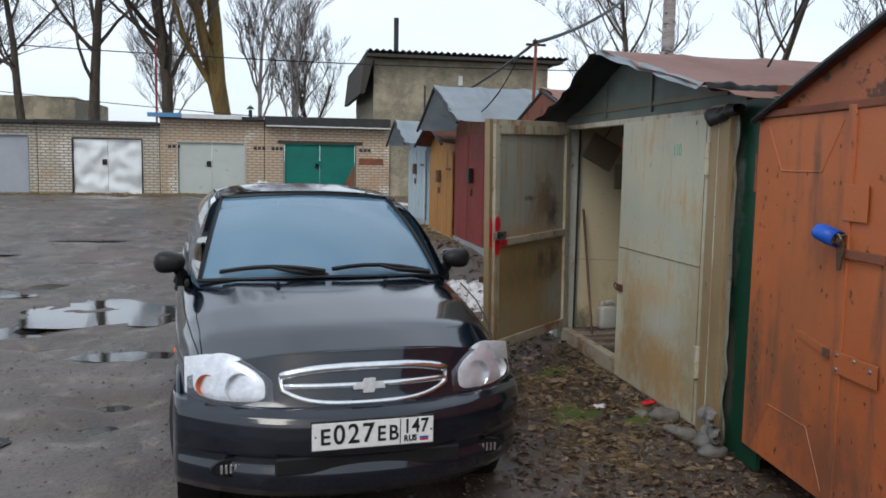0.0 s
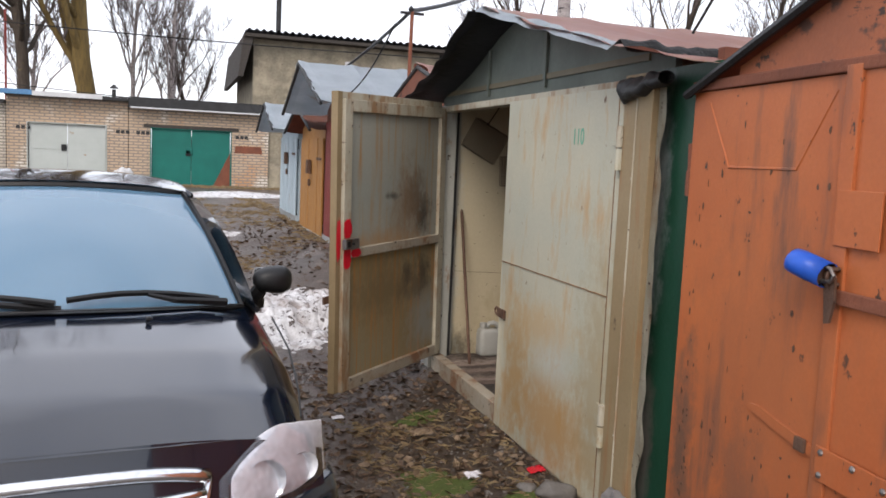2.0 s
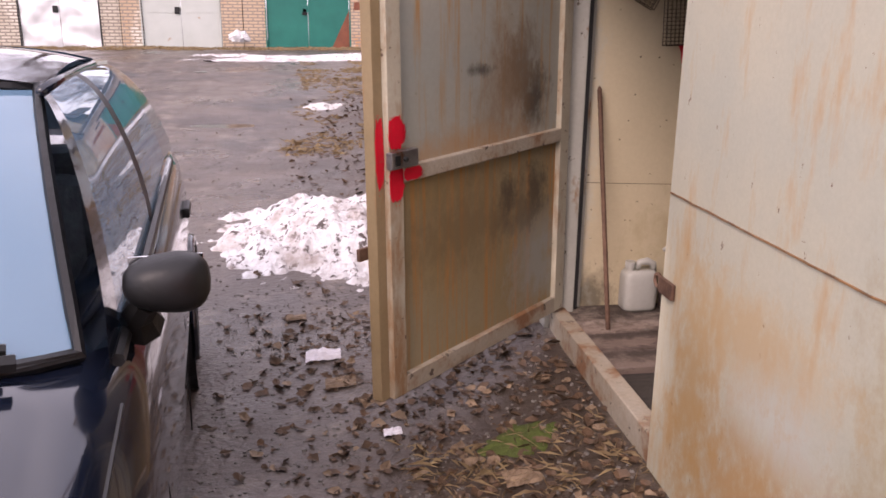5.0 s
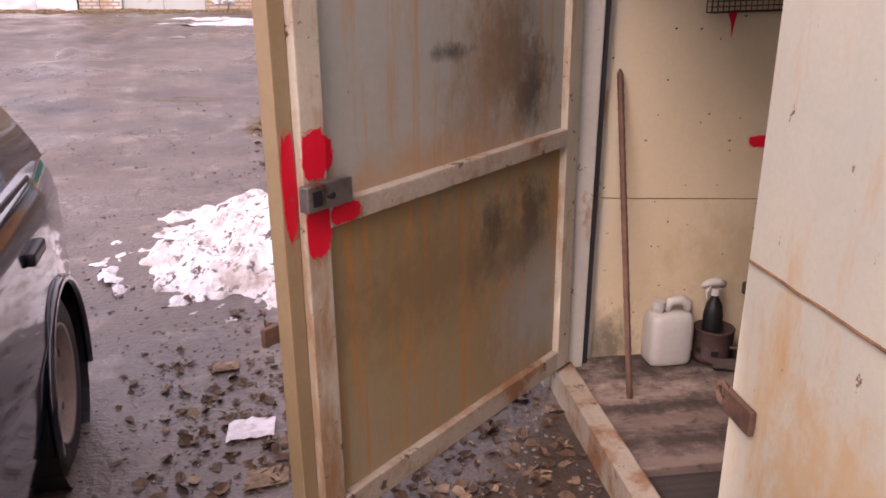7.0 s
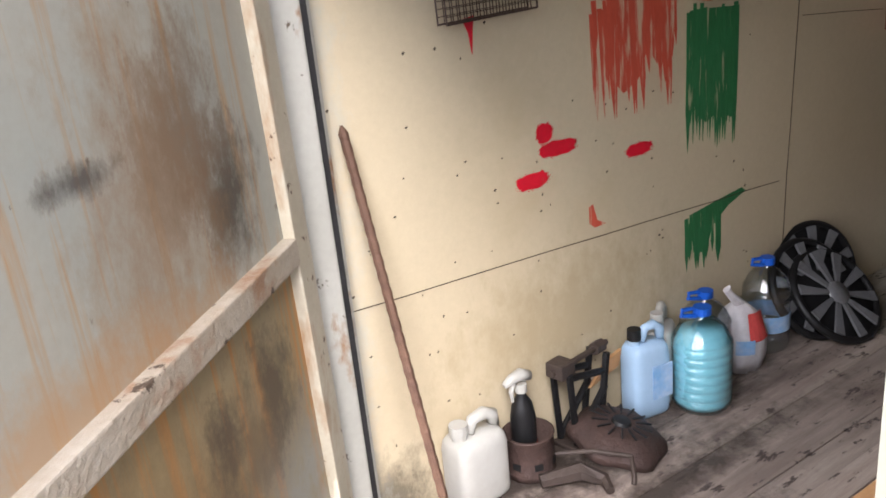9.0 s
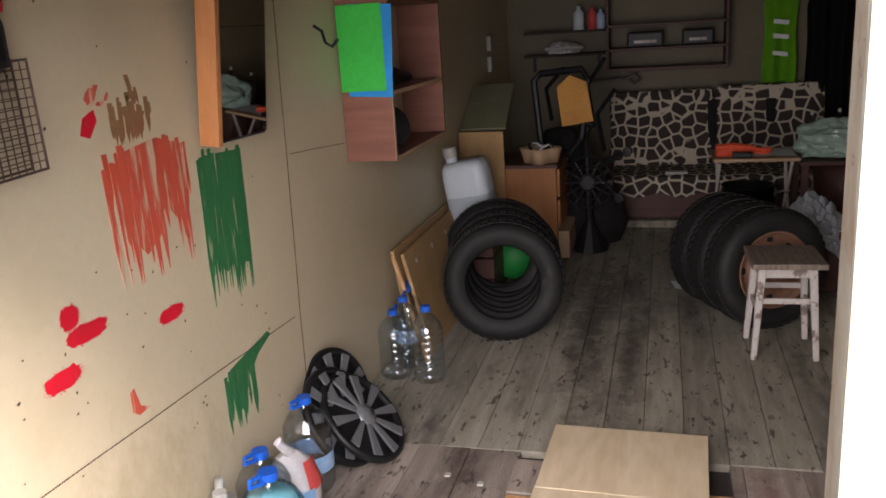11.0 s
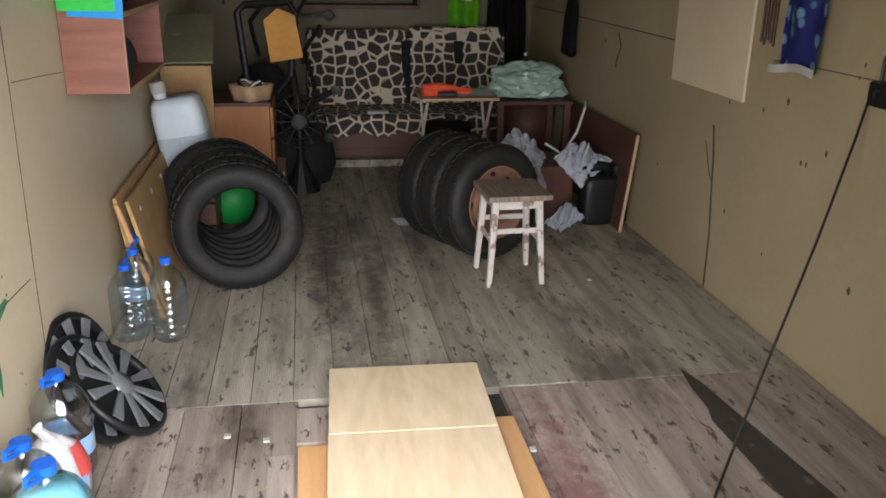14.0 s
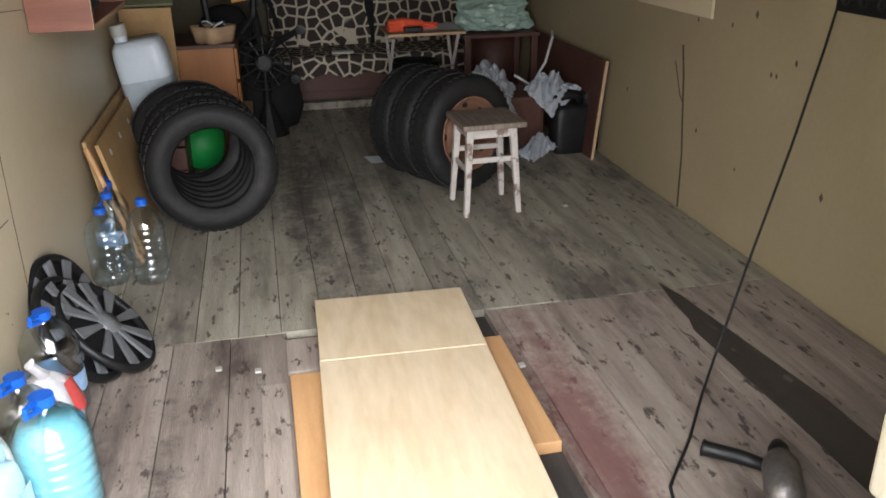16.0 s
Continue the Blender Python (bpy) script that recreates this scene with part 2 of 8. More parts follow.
M["orange_paint"] = mat("peeling_orange_paint", (0.44, 0.130, 0.044), (0.36, 0.096, 0.034), 1.2, 0.45, bump=0.12, fine=80, mottle=0.35, stain=((0.15, 0.07, 0.045), 1.5, 0.55, 0.14, (4, 4, 0.7)), stain2=((0.05, 0.03, 0.022), 14, 0.645, 0.03, (1, 1, 0.7)), patches=(((0.085, 0.06, 0.045), (0, 0.05, 0.55), (1, 0.09, 0.5), 0.85), ((0.10, 0.06, 0.045), (0, 0.42, 0.5), (1, 0.16, 0.35), 0.65), ((0.09, 0.05, 0.035), (0, 0.8, 0.3), (1, 0.4, 0.3), 0.6), ((0.28, 0.10, 0.045), (0, 0.5, 0.9), (1, 0.5, 0.7), 0.5)))
M["rust"] = mat("rusty_sheet", (0.22, 0.075, 0.04), (0.14, 0.05, 0.03), 2.5, 0.75, bump=0.3, stain=((0.07, 0.03, 0.02), 4, 0.58, 0.1))
M["roof_red"] = mat("faded_red_roof_sheet", (0.44, 0.23, 0.175), (0.36, 0.165, 0.125), 1.2, 0.4, bump=0.12, mottle=0.5, stain=((0.42, 0.33, 0.26), 0.9, 0.56, 0.14), stain2=((0.30, 0.16, 0.06), 1.6, 0.60, 0.10))
M["galv"] = mat("galvanised_sheet", (0.52, 0.57, 0.60), (0.42, 0.47, 0.50), 3, 0.35, metal=0.6, bump=0.1, stain=((0.35, 0.25, 0.16), 2, 0.66, 0.06))
M["dark_tin"] = mat("dark_roof_edge", (0.035, 0.035, 0.036), (0.02, 0.02, 0.02), 5, 0.55, bump=0.3)
# gable grey-green, with the roof overhang's shadow put into the tone
M["shaded_grey_green"] = mat("grey_green_gable_shaded", (0.12, 0.14, 0.12), (0.085, 0.10, 0.085), 3, 0.6, bump=0.1, mottle=0.5)
# the upper grey patch paints a sheen into the green
M["green_paint_sheen"] = mat("dark_green_paint_with_sheen", (0.010, 0.05, 0.028), (0.008, 0.04, 0.022), 2, 0.4, bump=0.1, stain=((0.03, 0.06, 0.045), 1.4, 0.58, 0.12), patches=(((0.16, 0.18, 0.18), (2.33, 4.40, 1.45), (1, 0.09, 0.6), 0.9), ((0.10, 0.09, 0.08), (2.33, 4.37, 0.45), (1, 0.07, 0.40), 0.9)))
M["red_paint"] = mat("red_board_paint", (0.22, 0.03, 0.022), (0.15, 0.02, 0.016), 3, 0.6, bump=0.3, stretch=(6, 6, 1), stain=((0.10, 0.04, 0.03), 5, 0.6, 0.1, (3, 3, 0.6)))
M["ochre_paint"] = mat("ochre_board_paint", (0.40, 0.19, 0.05), (0.30, 0.135, 0.035), 3, 0.6, bump=0.3, stretch=(6, 6, 1))
M["blue_paint"] = mat("pale_blue_paint", (0.42, 0.50, 0.54), (0.34, 0.42, 0.46), 3, 0.6, bump=0.2, stain=((0.15, 0.10, 0.07), 2.5, 0.62, 0.08, (2, 2, 0.7)))
M["concrete"] = mat("grey_render", (0.32, 0.28, 0.20), (0.19, 0.165, 0.125), 3.2, 0.9, bump=0.8, fine=14, mottle=1.0, stain=((0.38, 0.33, 0.24), 0.7, 0.52, 0.15), stain2=((0.12, 0.10, 0.08), 5, 0.62, 0.06, (1, 1, 2.5)))
M["black"] = mat("black_plastic", (0.010, 0.010, 0.011), (0.007, 0.007, 0.007), 20, 0.45, bump=0.08)
M["rubber"] = mat("tyre_rubber", (0.014, 0.0135, 0.013), (0.009, 0.009, 0.009), 9, 0.65, bump=0.2, stain=((0.03, 0.027, 0.025), 4, 0.58, 0.15))
M["steel"] = mat("worn_steel", (0.30, 0.29, 0.28), (0.16, 0.14, 0.13), 12, 0.45, metal=0.8, bump=0.2, stain=((0.13, 0.06, 0.03), 9, 0.6, 0.1))
M["rusty_steel"] = mat("rusty_steel", (0.15, 0.085, 0.055), (0.09, 0.05, 0.035), 14, 0.7, metal=0.3, bump=0.4)
M["chrome"] = mat("chrome", (0.78, 0.79, 0.8), (0.7, 0.71, 0.72), 8, 0.14, metal=1.0, bump=0.0)
M["white_paint"] = mat("worn_white_paint", (0.52, 0.48, 0.45), (0.42, 0.38, 0.35), 8, 0.5, bump=0.2, stain=((0.17, 0.125, 0.10), 14, 0.56, 0.06))
M["ply"] = mat("varnished_plywood", (0.60, 0.49, 0.34), (0.55, 0.43, 0.28), 1.6, 0.25, bump=0.02, stretch=(1, 5, 1), fine=7, stain=((0.36, 0.24, 0.12), 6, 0.74, 0.05))
M["pine"] = mat("raw_pine", (0.52, 0.30, 0.14), (0.42, 0.23, 0.10), 2.4, 0.6, bump=0.2, stretch=(1, 9, 9))
M["snow"] = mat("dirty_snow", (0.70, 0.70, 0.71), (0.52, 0.51, 0.51), 9, 0.6, bump=0.9, fine=30, mottle=1.0, stain=((0.07, 0.055, 0.05), 16, 0.555, 0.05), stain2=((0.30, 0.26, 0.24), 3, 0.50, 0.15))
M["bark"] = mat("dark_bark", (0.085, 0.065, 0.048), (0.045, 0.035, 0.027), 4, 0.9, bump=0.8, stretch=(3, 3, 0.6), stain=((0.17, 0.135, 0.04), 1.0, 0.6, 0.1))
M["moss_bark"] = mat("mossy_bark", (0.20, 0.135, 0.045), (0.11, 0.075, 0.03), 3, 0.9, bump=0.8, stretch=(3, 3, 0.6))
M["birch"] = mat("birch_bark", (0.42, 0.38, 0.36), (0.25, 0.21, 0.2), 4, 0.9, bump=0.4, stretch=(1, 1, 4), stain=((0.06, 0.05, 0.05), 4, 0.58, 0.06, (1, 1, 3)))
M["twig"] = mat("bare_twigs", (0.15, 0.125, 0.115), (0.10, 0.08, 0.075), 4, 0.9, bump=0)


# ---- mesh helpers ----
def part(name, bm, material, parent=None, label="", smooth=False):
    me = bpy.data.meshes.new(name)
    bm.normal_update()
    bm.to_mesh(me)
    bm.free()
    me.materials.append(M[material] if isinstance(material, str) else material)
    if smooth:
        me.polygons.foreach_set("use_smooth", [True] * len(me.polygons))
    ob = new(name, me)
    if parent is not None:
        ob.parent = parent
    if label:
        ob["label"] = label
    return ob


def thing(name, m, label, category, group="", kind=""):
    ob = new(name)
    ob.matrix_world = m
    ob.empty_display_size = 0.1
    return tagged(ob, label, category, group, kind)


def box(lo, hi, bevel=0.0, bm=None, m=None):
    own = bmesh.new()
    r = bmesh.ops.create_cube(own, size=1.0)
    c = [(p + q) / 2 for p, q in zip(lo, hi)]
    s = [abs(q - p) for p, q in zip(lo, hi)]
    for v in r["verts"]:
        v.co = Vector((c[0] + v.co.x * s[0], c[1] + v.co.y * s[1], c[2] + v.co.z * s[2]))
    if bevel:
        bmesh.ops.bevel(own, geom=own.edges[:], offset=min(bevel, min(s) * 0.45), segments=2, affect="EDGES", profile=0.6)
    return join(bm, own, m)


def join(bm, own, m=None):
    if m is not None:
        bmesh.ops.transform(own, matrix=m, verts=own.verts)
    if bm is None:
        return own
    me = bpy.data.meshes.new("tmp")
    own.to_mesh(me)
    own.free()
    bm.from_mesh(me)
    bpy.data.meshes.remove(me)
    return bm


def sweep(points, radii, seg=8, bm=None, closed=False, caps=True):
    """A tube along points."""
    bm = bm or bmesh.new()
    pts = [Vector(p) for p in points]
    if not isinstance(radii, (list, tuple)):
        radii = [radii] * len(pts)
    rings, prev = [], None
    for i, p in enumerate(pts):
        a, b = pts[i - 1 if i or closed else 0], pts[(i + 1) % len(pts) if closed else min(i + 1, len(pts) - 1)]
        d = (b - a).normalized()
        side = d.orthogonal().normalized() if prev is None else (prev - d * prev.dot(d)).normalized()
        prev = side
        up = d.cross(side)
        rings.append([bm.verts.new(p + (side * math.cos(k * math.tau / seg) + up * math.sin(k * math.tau / seg)) * radii[i]) for k in range(seg)])
    for i in range(len(rings) - (0 if closed else 1)):
        r, q = rings[i], rings[(i + 1) % len(rings)]
        for k in range(seg):
            bm.faces.new((r[k], r[(k + 1) % seg], q[(k + 1) % seg], q[k]))
    if caps and not closed and seg > 2:
        bm.faces.new(rings[0][::-1])
        bm.faces.new(rings[-1])
    return bm


def lathe(profile, seg=24, bm=None, m=None, squash=None, caps=False):
    """Turns a profile of (radius, z) round z; squash: a function of angle giving a radius factor."""
    own = bmesh.new()
    rings = []
    for r, z in profile:
        rings.append([own.verts.new((r * (squash(k * math.tau / seg) if squash else 1) * math.cos(k * math.tau / seg),
                                     r * (squash(k * math.tau / seg) if squash else 1) * math.sin(k * math.tau / seg), z)) for k in range(seg)])
    for a, b in zip(rings, rings[1:]):
        for k in range(seg):
            own.faces.new((a[k], a[(k + 1) % seg], b[(k + 1) % seg], b[k]))
    if caps:
        own.faces.new(rings[0][::-1])
        own.faces.new(rings[-1])
    bmesh.ops.remove_doubles(own, verts=own.verts, dist=1e-5)
    return join(bm, own, m)


def slab(poly, depth, axis="x", at=0.0, bm=None, m=None):
    """A polygon of (u, v) with thickness: axis x: (y, z), axis y: (x, z), axis z: (x, y)."""
    own = bmesh.new()
    put = {"x": lambda u, v, w: (w, u, v), "y": lambda u, v, w: (u, w, v), "z": lambda u, v, w: (u, v, w)}[axis]
    a = [own.verts.new(put(u, v, at)) for u, v in poly]
    b = [own.verts.new(put(u, v, at + depth)) for u, v in poly]
    own.faces.new(a)
    own.faces.new(b[::-1])
    for i in range(len(a)):
        j = (i + 1) % len(a)
        own.faces.new((a[j], a[i], b[i], b[j]))
    bmesh.ops.recalc_face_normals(own, faces=own.faces)
    return join(bm, own, m)


def sheet(fn, nu, nv, bm=None):
    """A grid of points fn(u, v) with u and v from 0 to 1."""
    bm = bm or bmesh.new()
    g = [[bm.verts.new(fn(i / nu, j / nv)) for j in range(nv + 1)] for i in range(nu + 1)]
    for i in range(nu):
        for j in range(nv):
            bm.faces.new((g[i][j], g[i + 1][j], g[i + 1][j + 1], g[i][j + 1]))
    return bm


def solid(bm, t):
    bmesh.ops.solidify(bm, geom=bm.faces[:], thickness=t)
    return bm


def rows_of(fn, n):
    return [fn(i / (n - 1)) for i in range(n)]


def smooth_step(a, b, x):
    k = max(0.0, min(1.0, (x - a) / (b - a)))
    return k * k * (3 - 2 * k)


IDENT = Matrix.Identity(4)


def structure(name, bm, material, label="", category=""):
    ob = part(name, bm, material)
    return tagged(ob, label, category, kind="structure")

# ---- ground ----
FLOOR = 0.15
PUDDLES = [(-3.0, 11.0, 1.5, 0.8), (-1.75, 9.3, 1.15, 0.9), (-3.1, 8.3, 0.9, 0.5), (-2.9, 17.5, 1.6, 0.5), (-0.6, 20.5, 2.4, 0.6), (-4.4, 14.0, 1.0, 0.6), (-1.25, 7.15, 0.55, 0.18), (-1.15, 5.9, 0.22, 0.14), (-1.2, 5.45, 0.25, 0.12), (-2.2, 7.6, 0.7, 0.14), (-3.2, 15.7, 1.2, 0.4), (-4.5, 9.4, 0.8, 0.6), (0.2, 14.2, 0.9, 0.4), (-2.6, 12.8, 1.3, 0.35), (-3.4, 15.3, 1.2, 0.35), (-1.9, 5.2, 0.35, 0.2), (-4.0, 7.2, 0.6, 0.4)]


def ground_z(x, y):
    z = 0.42 * smooth_step(8.0, 24.0, y) if x < 1.5 else 0.42 * smooth_step(6.8, 11.5, y)
    if 1.5 <= x < 2.3:
        k = (x - 1.5) / 0.8
        z = (1 - k) * 0.42 * smooth_step(8.0, 24.0, y) + k * 0.42 * smooth_step(6.8, 11.5, y)
    n = noise.noise((x * 0.9, y * 0.9, 0)) * 0.03 + noise.noise((x * 2.3, y * 2.3, 3)) * 0.03 + noise.noise((x * 6.1, y * 6.1, 3)) * 0.012
    z += n * (0.35 if x > -0.8 else 1.2)
    z -= 0.035 * (1 - smooth_step(4.5, 9.0, y))
    z += 0.085 * smooth_step(1.75, 2.28, x) * smooth_step(3.9, 4.7, y) * (1 - smooth_step(7.0, 7.8, y))
    for px, py, a, b in PUDDLES:
        d = ((x - px) / a) ** 2 + ((y - py) / b) ** 2
        z -= 0.06 * math.exp(-d * 0.9)
    return z


def axis_steps(near_lo, near_hi, step, far_lo, far_hi, grow=1.35):
    out, v, s = [], near_lo, step
    low = []
    while v > far_lo:
        s *= grow
        v -= s
        low.append(max(v, far_lo))
    out = low[::-1]
    v = near_lo
    while v <= near_hi:
        out.append(v)
        v += step
    s = step
    while v < far_hi:
        out.append(v)
        s *= grow
        v += s
    return out + [far_hi]


xs = axis_steps(-6.0, 3.2, 0.075, -400, 400)
ys = axis_steps(-1.0, 16.0, 0.075, -400, 600)
bm = bmesh.new()
grid = [[bm.verts.new((x, y, ground_z(x, y) if abs(x) < 40 and -20 < y < 60 else (0.42 if y > 30 else 0.0))) for y in ys] for x in xs]
for i in range(len(xs) - 1):
    for j in range(len(ys) - 1):
        x, y = (xs[i] + xs[i + 1]) / 2, (ys[j] + ys[j + 1]) / 2
        if 2.45 < x < 8.3 and 4.65 < y < 7.05:
            continue
        bm.faces.new((grid[i][j], grid[i + 1][j], grid[i + 1][j + 1], grid[i][j + 1]))
bmesh.ops.delete(bm, geom=[v for v in bm.verts if not v.link_faces], context="VERTS")
ground = part("ground", bm, "mud", smooth=True)
tagged(ground, "wet brown muddy yard ground with fine gravel", "ground", kind="structure")

for px, py, a, b in PUDDLES:
    a, b = a * 0.8, b * 0.8
    level = min(ground_z(px + dx, py + dy) for dx in (-0.1, 0, 0.1) for dy in (-0.1, 0, 0.1)) + 0.014
    bm = bmesh.new()
    ring = []
    for k in range(56):
        t = k * math.tau / 56
        w = 1.25 + 0.35 * noise.noise((2.2 * math.cos(t) + px, 2.2 * math.sin(t) + py, 1))
        ring.append(bm.verts.new((px + w * a * math.cos(t), py + w * b * math.sin(t), level)))
    bm.faces.new(ring)
    structure("water", bm, "water", "shallow puddle of rain water on the mud", "puddle")


# ---- garage 110: shell ----
FX, LY, RY, BX, TOP = 2.33, 7.138, 4.58, 8.42, 1.87   # front, left wall, right wall, back wall, lintel


def wall(name, lo, hi, material, label):
    return structure(name, box(lo, hi), material, label, "wall")


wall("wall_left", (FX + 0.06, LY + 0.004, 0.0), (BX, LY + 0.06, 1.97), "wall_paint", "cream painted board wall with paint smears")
wall("wall_right", (FX + 0.06, RY - 0.06, 0.0), (BX, RY - 0.004, 1.97), "wall_brown", "brown hardboard wall with cracks")
wall("wall_back", (BX, RY - 0.06, 0.0), (BX + 0.06, LY + 0.06, 1.97), "dark_wall", "khaki-brown board back wall, colour darkened for the dim depth")
# the ceiling is out of view; its dark board limits bounced light
structure("ceiling", box((FX + 0.02, RY - 0.06, 1.972), (BX + 0.06, LY + 0.06, 2.0)), "dark_wall", "unseen ceiling of the garage, same darkened board", "ceiling")
floor = structure("floor", box((FX + 0.06, RY, FLOOR - 0.12), (BX, LY, FLOOR - 0.03)), "dark_plank", "worn grey wooden plank floor", "floor")


# ---- garage doors ----
def leaf(name, w, h, outside, label):
    """A steel door leaf: hinge along z at the origin, free edge along +x, inside towards -y."""
    th = thing(name, IDENT, label, "garage door")
    part("sheet", box((0, 0.0, 0), (w, 0.006, h)), outside, th)
    return th


W_LEFT, H_LEAF, Z_LEAF = 1.165, 1.70, 0.175
left = leaf("garage_door", W_LEFT, H_LEAF, "olive_steel", "open rusty steel garage door leaf, inner side with frame and red paint")
hx, hy = 2.335, 7.05
turn = math.degrees(math.atan2(6.275 - hy, 1.495 - hx))
left.matrix_world = pose(hx, hy, Z_LEAF + 0.012, 0, 1.5, turn)
S = 0.07
# inner side lies at +y in the leaf's own frame
part("stile", box((0, 0.006, 0), (S, 0.034, H_LEAF), 0.004), "frame_paint", left)
part("stile", box((W_LEFT - S, 0.006, 0), (W_LEFT, 0.034, H_LEAF), 0.004), "frame_paint", left)
part("outer_lip", box((W_LEFT + 0.001, -0.034, 0.0), (W_LEFT + 0.045, 0.012, H_LEAF + 0.04), 0.003), "post_olive", left, "rust-brown outer angle of the leaf")
part("top_lip", box((0.03, -0.030, H_LEAF + 0.001), (W_LEFT, 0.010, H_LEAF + 0.04), 0.003), "frame_paint", left)
part("bottom_rail", box((S, 0.006, 0), (W_LEFT - S, 0.034, S), 0.004), "frame_rusty", left)
part("top_rail", box((S, 0.006, H_LEAF - S), (W_LEFT - S, 0.034, H_LEAF), 0.004), "frame_paint", left)
part("middle_rail", box((S, 0.006, 0.79), (W_LEFT - S, 0.038, 0.845), 0.004), "frame_rusty", left)
part("upper_panel", box((S, 0.0062, 0.845), (W_LEFT - S, 0.010, H_LEAF - S)), "leaf_inside", left)
part("lower_panel", box((S, 0.0062, S), (W_LEFT - S, 0.010, 0.79)), "leaf_brown", left)

right = leaf("garage_door", 1.235, 1.80, "olive_steel", "closed olive painted steel garage door leaf, rust streaked")
right.matrix_world = pose(FX - 0.027, RY, Z_LEAF, 0, 0, 90)
bpy.data.objects["sheet.001"].location = (0, 0, -0.105)


# ---- the car ----
M["car_paint"] = mat("dark_blue_car_paint", (0.005, 0.008, 0.016), (0.004, 0.006, 0.012), 3, 0.12, bump=0.0, spec=0.4, mottle=0.2, stain=((0.016, 0.016, 0.018), 1.3, 0.64, 0.25))
M["car_paint"].node_tree.nodes["Principled BSDF"].inputs["Coat Weight"].default_value = 0.6
M["car_paint"].node_tree.nodes["Principled BSDF"].inputs["Coat Roughness"].default_value = 0.04
# blue base colour: the glass's tint plus a painted-in sky reflection
M["car_glass_sky_tint"] = glass("car_glass_sky_tint", (0.17, 0.32, 0.46), 0.0, 1.75, 0.5)
M["lamp_bowl"] = mat("satin_lamp_reflector", (0.74, 0.75, 0.77), (0.60, 0.61, 0.63), 30, 0.3, metal=0.25, bump=0.05)
M["lens"] = clear("lamp_lens", (0.96, 0.97, 1.0), 0.06)
M["amber"] = mat("amber_lens", (0.75, 0.16, 0.05), (0.6, 0.12, 0.04), 20, 0.2, bump=0)
M["seat_grey"] = mat("grey_seat_cloth", (0.16, 0.17, 0.18), (0.11, 0.11, 0.12), 20, 0.9)
M["plate_white"] = mat("number_plate_white", (0.72, 0.72, 0.70), (0.66, 0.66, 0.64), 9, 0.35, bump=0)
M["ink"] = mat("black_ink", (0.01, 0.01, 0.01), (0.012, 0.012, 0.012), 9, 0.5, bump=0)
M["flag_blue"] = mat("blue_ink", (0.03, 0.07, 0.4), None, 9, 0.5, bump=0)
M["flag_red"] = mat("red_ink", (0.55, 0.02, 0.02), None, 9, 0.5, bump=0)
M["wheel_dirty"] = mat("dirty_silver_wheel", (0.28, 0.23, 0.20), (0.20, 0.16, 0.14), 8, 0.5, metal=0.3, bump=0.15)


def lerp_table(table, y):
    for (y0, *a), (y1, *b) in zip(table, table[1:]):
        if y <= y1:
            k = max(0.0, (y - y0) / (y1 - y0))
            return [p + (q - p) * k for p, q in zip(a, b)]
    return list(table[-1][1:])


#            y     top   shoulder half-width
BODY = [(0.14, 0.800, 0.700, 0.760), (0.35, 0.870, 0.745, 0.800), (0.70, 0.930, 0.790, 0.828), (1.15, 0.985, 0.840, 0.838), (1.40, 0.985, 0.880, 0.839),
        (2.40, 0.960, 0.900, 0.839), (3.40, 0.990, 0.920, 0.830), (3.85, 1.000, 0.910, 0.800), (4.10, 0.960, 0.860, 0.745), (4.22, 0.860, 0.800, 0.690)]
AXLES = (0.82, 3.34)


def bow(x, y):
    """The nose and tail are bowed in plan."""
    k = (abs(x) / 0.84) ** 2.4
    return y + 0.30 * k * (1 - smooth_step(0.1, 1.3, y)) - 0.22 * k * smooth_step(3.4, 4.2, y)


def nose_y(x, z):
    if z < 0.60:
        y = 0.02 + 0.055 * ((z - 0.44) / 0.16) ** 2
    else:
        y = 0.075 + 0.075 * (z - 0.60) / 0.2
    return y + 0.30 * (abs(x) / 0.84) ** 2.4


def car_section(y):
    t, s, w = lerp_table(BODY, y)
    half = [(0, t), (0.2 * w, t - 0.002), (0.42 * w, t - 0.010), (0.60 * w, t - 0.022), (0.74 * w, t - 0.042), (0.85 * w, (t * 0.55 + s * 0.45)),
            (0.93 * w, s + 0.03), (0.975 * w, s - 0.03), (0.995 * w, s - 0.10), (1.0 * w, 0.60), (1.005 * w, 0.54), (0.995 * w, 0.48), (0.99 * w, 0.42), (0.985 * w, 0.36), (0.975 * w, 0.29), (0.95 * w, 0.21)]
    return [(-x, z) for x, z in half[:0:-1]] + half


